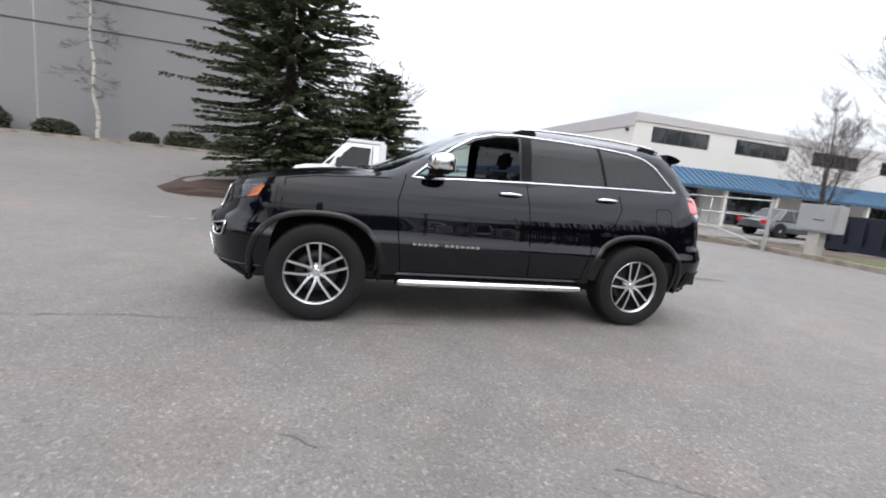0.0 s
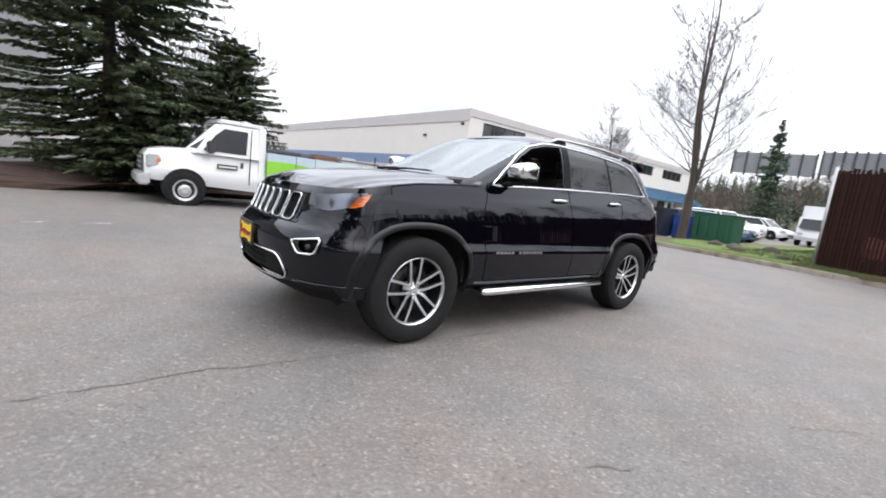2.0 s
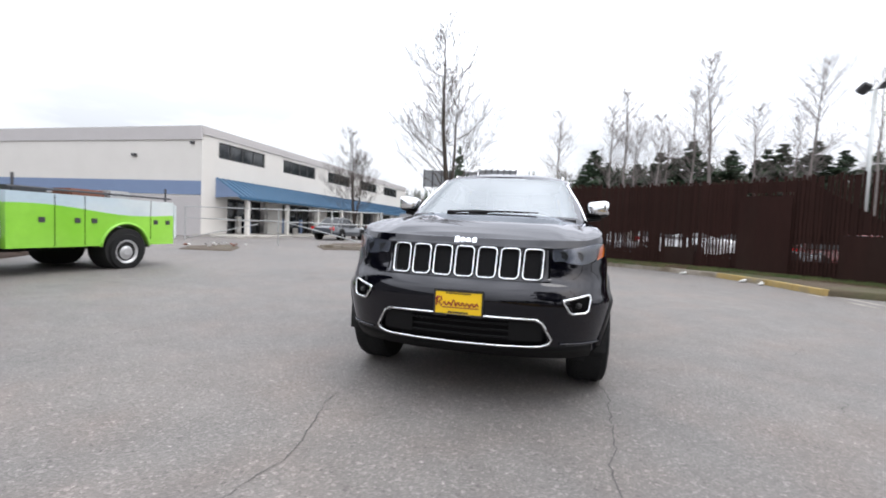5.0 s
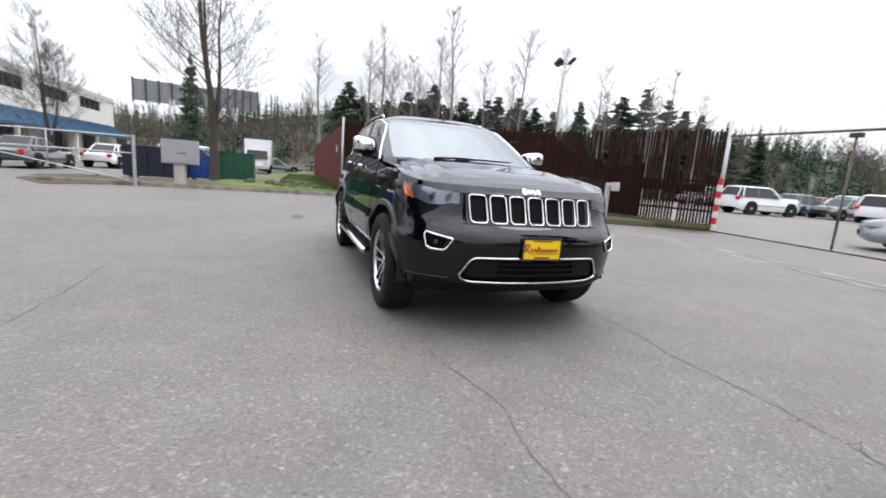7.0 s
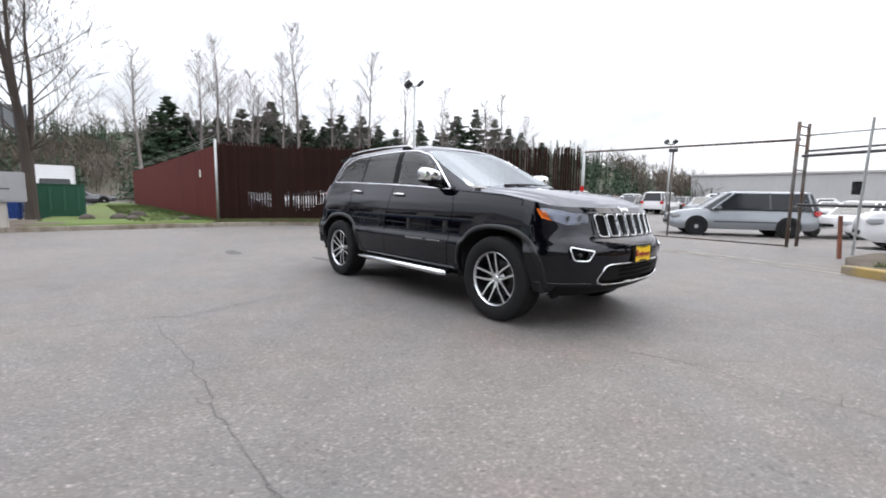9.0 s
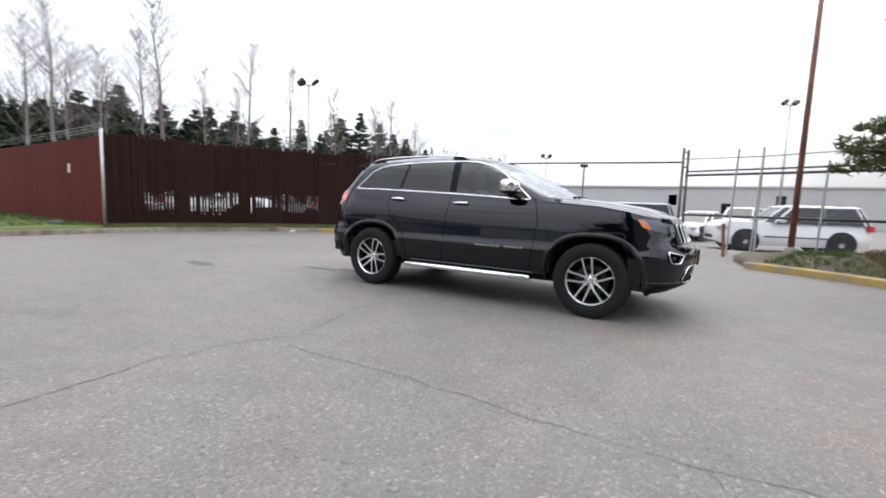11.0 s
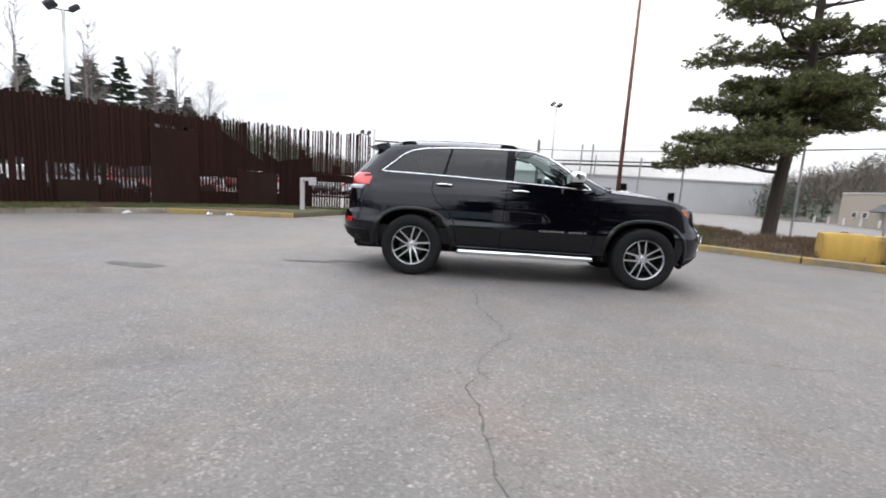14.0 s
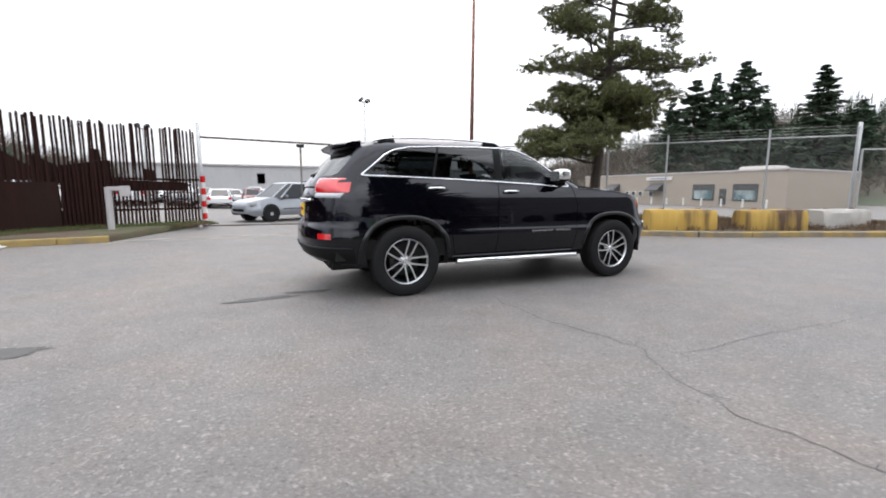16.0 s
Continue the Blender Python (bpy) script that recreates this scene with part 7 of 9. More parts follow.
M_RED_GOODS = material("faded_red_goods", (0.30, 0.07, 0.06), 0.7, vary=0.3, scale=4)
BX0, BX1, BY, BZ = 16.1, 52.0, 19.15, 6.28
office = thing("office_building", "two-storey cream stucco building with blue metal awning", "building")
upper = [(17.4, 21.75, 4.70, 5.66), (23.9, 28.45, 4.70, 5.66), (30.6, 35.1, 4.70, 5.66), (37.3, 41.8, 4.70, 5.66), (44.0, 48.5, 4.70, 5.66)]
shops = [(18.2, 22.2, 0.0, 2.35), (23.9, 28.6, 0.0, 2.35), (30.6, 35.2, 0.0, 2.35), (37.2, 41.8, 0.0, 2.35), (44.0, 48.6, 0.0, 2.35)]
bm = bmesh.new()
wall_face(bm, BX0, BX1, BY, -0.2, BZ, upper + shops)
part("south_wall", bm, M_STUCCO, office)
bm = bmesh.new()
box(bm, BX0, BX0 + 0.3, BY + 0.3, 62, -0.2, BZ)
part("west_wall", bm, M_STUCCO, office)
bm = bmesh.new()
box(bm, BX0 + 0.3, BX1, BY + 1.4, 61.5, -0.2, BZ - 0.35)
part("core", bm, M_STUCCO_TRIM, office)
bm = bmesh.new()
box(bm, BX0 - 0.06, BX0, BY - 0.06, 62, 5.55, BZ + 0.06)
box(bm, BX0, BX1, BY - 0.06, BY, 5.86, BZ + 0.06)
part("parapet_band", bm, M_STUCCO_TRIM, office, "grey parapet band")
bm = bmesh.new()
box(bm, BX0 - 0.03, BX0, BY + 0.02, 62, 2.38, 3.19)
part("blue_band", bm, M_BLUE_BAND, office, "faded blue painted band")
bm = bmesh.new()
box(bm, BX0 - 0.012, BX0, BY + 0.02, 62, 0.0, 2.3)
part("lower_paint", bm, M_STUCCO_TRIM, office)
bm = bmesh.new()
box(bm, BX0 - 0.14, BX0 + 0.0, 23.8, 24.1, 4.6, 4.75)
part("wall_light", bm, M_DARK_STEEL, office)
bm = bmesh.new()
box(bm, BX0 - 0.12, BX0 + 0.0, BY + 0.5, BY + 0.72, 5.3, 5.45)
part("wall_light", bm, M_DARK_STEEL, office)
for q in upper:
    window_set(office, q[0], q[1], BY, q[2], q[3], 4)
for q in shops:
    s = window_set(office, q[0] + 0.02, q[1] - 0.02, BY + 0.55, 0.0, 2.35, 5, "shop_front")
    bm = bmesh.new()
    box(bm, q[0] + 0.05, q[1] - 0.05, BY + 0.52, BY + 0.6, 0.95, 1.05)
    part("transom", bm, M_STUCCO, s)
    for k in range(5):
        x = q[0] + 0.45 + k * 0.85
        if x + 0.5 < q[1] and (k + int(q[0])) % 3:
            bm = bmesh.new()
            box(bm, x, x + 0.28 + 0.1 * (k % 3), BY + 0.30, BY + 0.5, 0.05, 0.55 + 0.35 * ((k * 2 + int(q[0])) % 3), bevel=0.02)
            part("window_goods", bm, (M_RED_GOODS, M_STUCCO, M_BLUE_BAND)[(k + int(q[0] * 3)) % 3], s)
# awning with standing seams
bm = bmesh.new()
AW0, AW1, AY, AZ0, AZ1 = 17.2, 51.5, 1.75, 2.42, 3.5
vs = [(AW0, BY, AZ1), (AW1, BY, AZ1), (AW1, BY - AY, AZ0), (AW0, BY - AY, AZ0)]
top = [bm.verts.new(v) for v in vs]
low = [bm.verts.new((x, y + 0.02, z - 0.12)) for x, y, z in vs]
bm.faces.new(top)
bm.faces.new(low[::-1])
for k in range(4):
    bm.faces.new((top[k], low[k], low[(k + 1) % 4], top[(k + 1) % 4]))
aw = part("awning", bm, M_BLUE_ROOF, office, "blue standing-seam metal awning")
slope = math.degrees(math.atan2(AZ1 - AZ0, AY))
bm = bmesh.new()
box(bm, -0.02, 0.02, 0, math.hypot(AY, AZ1 - AZ0), 0, 0.05)
seam_me = finish(bm, "awning_seam", M_BLUE_ROOF)
for k in range(76):
    ob = new("awning_seam", seam_me)
    ob.parent = aw
    ob.matrix_basis = pose(AW0 + 0.1 + k * 0.452, BY - AY, AZ0 + 0.003, slope, 0, 0)
bm = bmesh.new()
box(bm, AW0, AW1, BY - AY - 0.05, BY - AY + 0.02, AZ0 - 0.16, AZ0 + 0.01)
part("gutter", bm, M_BLUE_ROOF, aw)
bm = bmesh.new()
q = [bm.verts.new(v) for v in ((AW0 - 0.01, BY, AZ1), (AW0 - 0.01, BY - AY, AZ0), (AW0 - 0.01, BY, AZ0 - 0.1))]
bm.faces.new(q)
part("awning_end", bm, M_BLUE_BAND, aw)
for k in range(9):
    bm = bmesh.new()
    box(bm, 18.0 + k * 4.1, 18.22 + k * 4.1, BY - AY + 0.1, BY - AY + 0.32, 0, AZ0 - 0.12)
    part("awning_post", bm, M_STUCCO, office)
bm = bmesh.new()
box(bm, 16.0, 52, BY - 2.6, BY + 0.5, -0.05, 0.12, bevel=0.03)
solid("building_pavement", bm, M_CONCRETE, "raised concrete pavement before the building", "pavement", kind="structure")

# grey panel warehouse to the north-west
ware = thing("warehouse", "tall plain grey concrete panel warehouse", "building")
bm = bmesh.new()
box(bm, -62, -6.3, 22.0, 60, 0.2, 13.5)
part("wall", bm, M_GREY_WALL, ware)
for z in (6.55, 7.95):
    bm = bmesh.new()
    box(bm, -62, -6.3, 21.975, 22.0, z, z + 0.06)
    part("panel_seam", bm, M_SEAM, ware)
for x in (-15.5, -24.7, -34):
    bm = bmesh.new()
    box(bm, x, x + 0.03, 21.99, 22.0, 1.0, 13.5)
    part("panel_joint", bm, M_STUCCO_TRIM, ware)
bm = bmesh.new()
box(bm, -13.1, -12.7, 21.8, 22.0, 8.1, 8.35, bevel=0.03)
part("wall_lamp", bm, M_DARK_STEEL, ware)
bm = bmesh.new()
for k in range(40):
    a, b = -45 + k, -44 + k
    box(bm, a + 0.005, b - 0.005, 19.6, 19.75, ground_z(a, 19.6) - 0.1, ground_z(a, 19.7) + 0.13, bevel=0.02)
solid("wall_kerb", bm, M_KERB, "concrete kerb below the grey wall", "kerb", kind="structure")
bed("wall_bed", [(-45, 19.75), (-5.5, 19.75), (-5.5, 22), (-45, 22)], 1.33, M_SOIL, "soil planting bed below the wall", "soil", dome=0.05)

# long pale building behind the south lot
long_b = thing("long_building", "long low pale metal building across the lot", "building")
bm = bmesh.new()
box(bm, -48, 18.4, -76, -60, -0.6, 4.35)
part("wall", bm, M_PALE_WALL, long_b)
bm = bmesh.new()
box(bm, -48.2, 18.6, -76.2, -59.8, 4.35, 4.55)
part("roof_edge", bm, M_STUCCO_TRIM, long_b)
for k, x in enumerate((12.5, 2.0, -4.0, -9.5, -15, -22, -29)):
    bm = bmesh.new()
    box(bm, x - 0.5, x + 0.5, -60.06, -60.0, 2.0 if k % 2 else 0.0, 3.4 if k % 2 else 2.4)
    part("opening", bm, M_WINDOW, long_b)

# tan block building beyond the west road
tan = thing("tan_building", "low tan block building with dark windows", "building")
c0, c1, c2 = Vector((-36.0, -39.0)), Vector((-35.0, -15.3)), Vector((-47.5, -16.2))
d, d2 = (c0 - c1).normalized(), (c2 - c1).normalized()
L = (c0 - c1).length
bm = bmesh.new()
plan = [c1, c0, c0 + (c2 - c1), c2]
lo_ring = [bm.verts.new((p.x, p.y, -0.4)) for p in plan]
hi_ring = [bm.verts.new((p.x, p.y, 2.86 - 0.0 * k)) for k, p in enumerate(plan)]
for k in range(4):
    bm.faces.new((lo_ring[k], lo_ring[(k + 1) % 4], hi_ring[(k + 1) % 4], hi_ring[k]))
bm.faces.new(hi_ring)
part("wall", bm, M_TAN_WALL, tan)
def tan_box(name, f0, f1, z0, z1, mat, out=0.05, back=0.2, parent=None):
    bm = bmesh.new()
    m = Matrix.Translation((c1.x, c1.y, 0)) @ Matrix.Rotation(math.atan2(d.y, d.x), 4, "Z")
    box(bm, L * f0, L * f1, -back, out, z0, z1, m)
    return part(name, bm, mat, parent or tan)
tan_box("roof_edge", -0.004, 1.0, 2.86, 2.98, M_STUCCO_TRIM, 0.06, 0.4)
bm = bmesh.new()
box(bm, -0.1, (c2 - c1).length, -0.06, 0.3, 2.86, 2.98, Matrix.Translation((c1.x, c1.y, 0)) @ Matrix.Rotation(math.atan2(d2.y, d2.x), 4, "Z"))
part("roof_edge", bm, M_STUCCO_TRIM, tan)
M_SHOP_GLASS = material("shop_glass", (0.10, 0.16, 0.17), 0.12, vary=0.5, scale=1.4, color2=(0.30, 0.36, 0.36), fac=(0.5, 0.6))
for f0, f1 in ((0.091, 0.180), (0.253, 0.345)):
    w = tan_box("window", f0, f1, 0.35, 1.80, M_FRAME_DARK, 0.05)
    tan_box("pane", f0 + 0.008, f1 - 0.008, 0.45, 1.25, M_SHOP_GLASS, 0.07, 0.0, w)
tan_box("door", 0.205, 0.232, 0.0, 1.38, M_FRAME_DARK, 0.04)
for f0 in (0.60, 0.64, 0.68, 0.54, 0.86, 0.91):
    w = tan_box("window", f0, f0 + 0.026, 0.62, 1.15, M_STUCCO, 0.05)
    tan_box("pane", f0 + 0.004, f0 + 0.022, 0.68, 1.10, M_WINDOW, 0.07, 0.0, w)
tan_box("sign_board", 0.445, 0.580, 2.28, 2.62, M_STUCCO, 0.14)
tan_box("sign_bar", 0.47, 0.555, 2.40, 2.50, M_BLUE_BAND, 0.16, -0.141)
for f in (0.49, 0.745):
    bm = bmesh.new()
    q = [bm.verts.new(Vector((c1.x, c1.y, 0)) + Vector((d.x, d.y, 0)) * L * g + Vector((-d.y, d.x, 0)) * o + Vector((0, 0, z)))
         for g in (f, f + 0.066) for o, z in ((0.0, 1.95), (0.9, 1.30), (0.9, 1.18), (0.0, 1.18))]
    for face in ((0, 1, 2, 3), (7, 6, 5, 4), (0, 4, 5, 1), (1, 5, 6, 2), (3, 7, 4, 0)):
        bm.faces.new([q[i] for i in face])
    part("shade_awning", bm, M_DARK_STEEL, tan)
bm = bmesh.new()
box(bm, -38.6, -36.6, -20.2, -17.2, 2.86, 3.32, bevel=0.1)
part("roof_unit", bm, M_STUCCO, tan)
for k in range(14):
    f = k / 13
    p = c1.lerp(c0, f) + Vector((-d.y, d.x)) * 2.2
    bm = bmesh.new()
    rod(bm, (p.x, p.y, -0.1), (p.x, p.y, 0.55), 0.07, seg=8)
    solid("guard_post", bm, M_STUCCO, "short pale guard post by the building", "bollard", "guard posts", smooth=True, angle=40)

# swing gate across the north drive, by the cabinet
sg = thing("pipe_gate", "long galvanised pipe swing gate across the drive", "gate")
for y, h in ((6.34, 1.62), (11.2, 1.62), (16.2, 1.62)):
    bm = bmesh.new()
    rod(bm, (12.0, y, -0.1), (12.0, y, h), 0.055 if y < 7 else 0.03, seg=12)
    part("post", bm, M_GALV, sg, "", True, 40)
for z in (1.58, 1.05):
    bm = bmesh.new()
    rod(bm, (12.0, 6.34, z), (12.0, 16.2, z), 0.022)
    part("rail", bm, M_GALV, sg, "", True)
for a, b in (((11.95, 6.5, 0.18), (11.9, 10.6, 1.0)), ((11.95, 16.1, 0.1), (11.95, 12.2, 0.9)), ((12.0, 8.6, 0.55), (12.0, 8.6, 1.58))):
    bm = bmesh.new()
    rod(bm, a, b, 0.022)
    part("brace", bm, M_GALV, sg, "", True)

M_CABINET = material("cabinet_grey_paint", (0.30, 0.30, 0.31), 0.55, vary=0.12, scale=2)
# worn soil patches with litter at the edge of the drive
bed("drive_soil", [(7.0, 11.5), (7.5, 9.9), (9.2, 10.9), (10.8, 12.5), (8.6, 12.7)], 0.012, M_SOIL, "low worn soil patch strewn with litter", "soil", dome=0.16)
bed("drive_soil", [(10.8, 8.3), (11.9, 7.1), (13.1, 9.05), (15.2, 9.2), (18.4, 9.5), (16.3, 10.7), (13.0, 9.9)], 0.012, M_SOIL, "bare soil strip beside the drive", "soil", dome=0.14)
lr = random.Random(77)
for k in range(14):
    x, y = lr.uniform(7.6, 9.8), lr.uniform(10.7, 12.2)
    bm = bmesh.new()
    box(bm, -0.06, 0.06, -0.04, 0.04, 0.0, 0.05, pose(x, y, 0.10, lr.uniform(-30, 30), lr.uniform(-20, 20), lr.uniform(0, 180)), bevel=0.015)
    solid("paper_scrap", bm, M_WHITE_LINE if k % 3 else M_RUST, "crumpled scrap lying on the soil patch", "litter", "litter on the soil")
# grey cabinet on a post
cab = thing("utility_cabinet", "grey steel utility cabinet on a concrete post", "cabinet")
bm = bmesh.new()
box(bm, 12.15, 12.55, 4.55, 5.62, 0.80, 1.60, bevel=0.02)
body = part("body", bm, M_CABINET, cab, "", True, 30)
bm = bmesh.new()
box(bm, 12.135, 12.15, 4.62, 5.55, 0.86, 1.54, bevel=0.006)
part("door", bm, M_CABINET, body)
bm = bmesh.new()
box(bm, 12.125, 12.135, 4.85, 5.15, 1.14, 1.17)
part("label_bar", bm, M_FRAME_DARK, body)
bm = bmesh.new()
box(bm, 12.22, 12.5, 4.95, 5.28, 0.05, 0.80, bevel=0.015)
part("post", bm, M_CONCRETE, cab)


def skip(x, y, turn, l, w, h, mat, label, lid):
    s = thing("waste_bin", label, "dumpster", "", (x, y, 0.02), turn)
    bm = bmesh.new()
    vs = box(bm, -l / 2, l / 2, -w / 2, w / 2, 0.08, h, bevel=0.02)
    for v in vs:
        if v.co.z < 0.4:
            v.co.y *= 0.86
    part("tub", bm, mat, s)
    for k in range(4):
        bm = bmesh.new()
        u = -l / 2 + l * (k + 0.5) / 4
        box(bm, u - 0.04, u + 0.04, -w / 2 - 0.05, w / 2 + 0.05, 0.35, h - 0.1, bevel=0.01)
        part("rib", bm, mat, s)
    bm = bmesh.new()
    box(bm, -l / 2 - 0.03, l / 2 + 0.03, -w / 2 - 0.03, w / 2 + 0.03, h, h + 0.06, bevel=0.02)
    part("lid", bm, lid, s, "closed lid")
    for u in (-l * 0.4, l * 0.4):
        bm = bmesh.new()
        rod(bm, (u, -w * 0.35, 0.04), (u, w * 0.35, 0.04), 0.06, seg=10)
        part("roller", bm, M_DARK_STEEL, s)
    return s


M_ROCK = material("dark_boulder", (0.055, 0.045, 0.038), 0.9, vary=0.3, scale=4, bump=0.5)
M_BIN_GREEN = material("bin_green", (0.015, 0.085, 0.05), 0.55, vary=0.15, scale=3)
M_BIN_NAVY = material("bin_navy", (0.012, 0.016, 0.03), 0.5, vary=0.15, scale=3)
M_BLUE_TARP = material("blue_plastic", (0.02, 0.07, 0.30), 0.5, vary=0.15, scale=3)
skip(18.0, 3.95, 90, 1.6, 1.3, 1.30, M_BIN_GREEN, "dark green steel waste bin on the verge", M_BIN_GREEN)
skip(17.6, 7.0, 90, 2.3, 1.5, 1.30, M_BIN_NAVY, "dark navy steel waste container", M_DARK_STEEL)
skip(18.3, 5.4, 90, 0.9, 0.8, 1.05, M_BLUE_TARP, "blue plastic waste bin", M_BLUE_TARP)
for k, (x, y, s) in enumerate(((15.3, 2.3, 0.28), (14.6, 2.0, 0.22), (13.9, 0.5, 0.2), (17.0, 1.6, 0.3), (15.9, 3.2, 0.24))):
    bm = bmesh.new()
    bmesh.ops.create_icosphere(bm, subdivisions=3, radius=s)
    for v in bm.verts:
        v.co *= 1 + 0.25 * noise.noise(v.co * 4 + Vector((k * 3.0, 0, 0)))
        v.co = Vector((x + v.co.x * 1.4, y + v.co.y, 0.16 + v.co.z * 0.7))
    solid("boulder", bm, M_ROCK, "rough brown boulder on the grass", "rock", "boulders", smooth=True)

# billboards far to the east
M_BOARD_BACK = material("billboard_back", (0.20, 0.21, 0.22), 0.8, vary=0.2, scale=0.6, stretch=(1, 1, 0.2))
for k, (a, b) in enumerate((((80.5, 25.2), (83.0, 14.8)), ((83.3, 14.2), (83.8, 6.9)))):
    bb = thing("billboard", "large grey billboard seen from behind on a post", "billboard", "billboards")
    a, b = Vector(a), Vector(b)
    d = (b - a).normalized()
    m = Matrix.Translation((a.x, a.y, 0)) @ Matrix.Rotation(math.atan2(d.y, d.x), 4, "Z")
    L = (b - a).length
    bm = bmesh.new()
    box(bm, 0, L, -0.25, 0.25, 9.3 + 0.4 * k, 12.6 + 0.5 * k, m)
    part("panel", bm, M_BOARD_BACK, bb)
    for q in range(7):
        bm = bmesh.new()
        box(bm, L * q / 6 - 0.12, L * q / 6 + 0.12, -0.5, 0.5, 9.0, 12.8 + 0.5 * k, m)
        part("strut", bm, M_DARK_STEEL, bb)
    bm = bmesh.new()
    rod(bm, m @ Vector((L / 2, 0, 0)), m @ Vector((L / 2, 0, 10)), 0.5, seg=12)
    part("post", bm, M_GALV, bb, "", True)


# ---- other vehicles ----
M_WHITE_PAINT = material("white_paint", (0.62, 0.62, 0.63), 0.3, coat=0.8, vary=0.04, scale=3)
M_SILVER_PAINT = material("silver_paint", (0.24, 0.255, 0.275), 0.3, metal=0.4, coat=0.8, vary=0.05, scale=3)
M_DARK_PAINT = material("dark_grey_paint", (0.04, 0.045, 0.055), 0.3, coat=1.0, vary=0.05, scale=3)
M_RED_PAINT = material("red_paint", (0.16, 0.02, 0.02), 0.3, coat=1.0, vary=0.05, scale=3)
M_BLUE_PAINT = material("blue_paint", (0.03, 0.07, 0.16), 0.3, coat=1.0, vary=0.05, scale=3)
M_CAR_GLASS = material("parked_car_glass", (0.016, 0.018, 0.021), 0.07, vary=0.3, scale=2, spec=0.3)
M_GREEN_WRAP = material("bright_green_wrap", (0.20, 0.50, 0.03), 0.35, coat=0.6, vary=0.12, scale=1.2, color2=(0.30, 0.62, 0.08), fac=(0.4, 0.7))
M_SKY_WRAP = material("pale_sky_wrap", (0.42, 0.52, 0.58), 0.35, coat=0.6, vary=0.1, scale=1.5, color2=(0.62, 0.66, 0.66), fac=(0.4, 0.65))
M_HUBCAP = material("steel_wheel", (0.46, 0.46, 0.47), 0.35, metal=0.35, vary=0.1, scale=9)


def skin_loft(bm, profile_low, profile_high, xs, width, tuck=0.86, n=7):
    """A car shell: at each x the section runs from the sill up to the top line, narrower at top and ends."""
    rows = []
    for x in xs:
        z0, z1, w = profile_low(x), profile_high(x), width(x)
        ring = []
        for k in range(n + 1):
            f = k / n
            y = w * (1 - (1 - tuck) * f ** 3) * (0.95 + 0.05 * math.sin(math.pi * min(1, f * 1.6)))
            ring.append((y, z0 + (z1 - z0) * f))
        left = [bm.verts.new((x, y, z)) for y, z in ring]
        right = [bm.verts.new((x, -y, z)) for y, z in ring]
        crown = [bm.verts.new((x, ring[-1][0] * q, z1 + 0.03 * (1 - q * q))) for q in (0.6, 0, -0.6)]
        rows.append(left + crown + right[::-1])
    for a, b in zip(rows, rows[1:]):
        for k in range(len(a) - 1):
            bm.faces.new((a[k], a[k + 1], b[k + 1], b[k]))
    bm.faces.new(rows[0])
    bm.faces.new(rows[-1][::-1])


def road_wheel(parent, x, y, r, w, steel=M_HUBCAP, side=0):
    bm = bmesh.new()
    s = side or (1 if y > 0 else -1)
    m = Matrix.Translation((x, y, r))
    lathe(bm, [(r * 0.64, s * w * 0.42), (r * 0.7, s * w * 0.5), (r * 0.94, s * w * 0.48), (r, s * w * 0.3), (r, -s * w * 0.3), (r * 0.94, -s * w * 0.5), (r * 0.5, -s * w * 0.5)], 20, m)
    tyre = part("tyre", bm, M_RUBBER, parent, "", True, 40)
    bm = bmesh.new()
    lathe(bm, [(0.0, s * w * 0.44), (r * 0.2, s * w * 0.46), (r * 0.26, s * w * 0.36), (r * 0.5, s * w * 0.30), (r * 0.62, s * w * 0.44), (r * 0.66, s * w * 0.42)], 20, m)
    part("wheel_rim", bm, steel, tyre, "", True, 40)


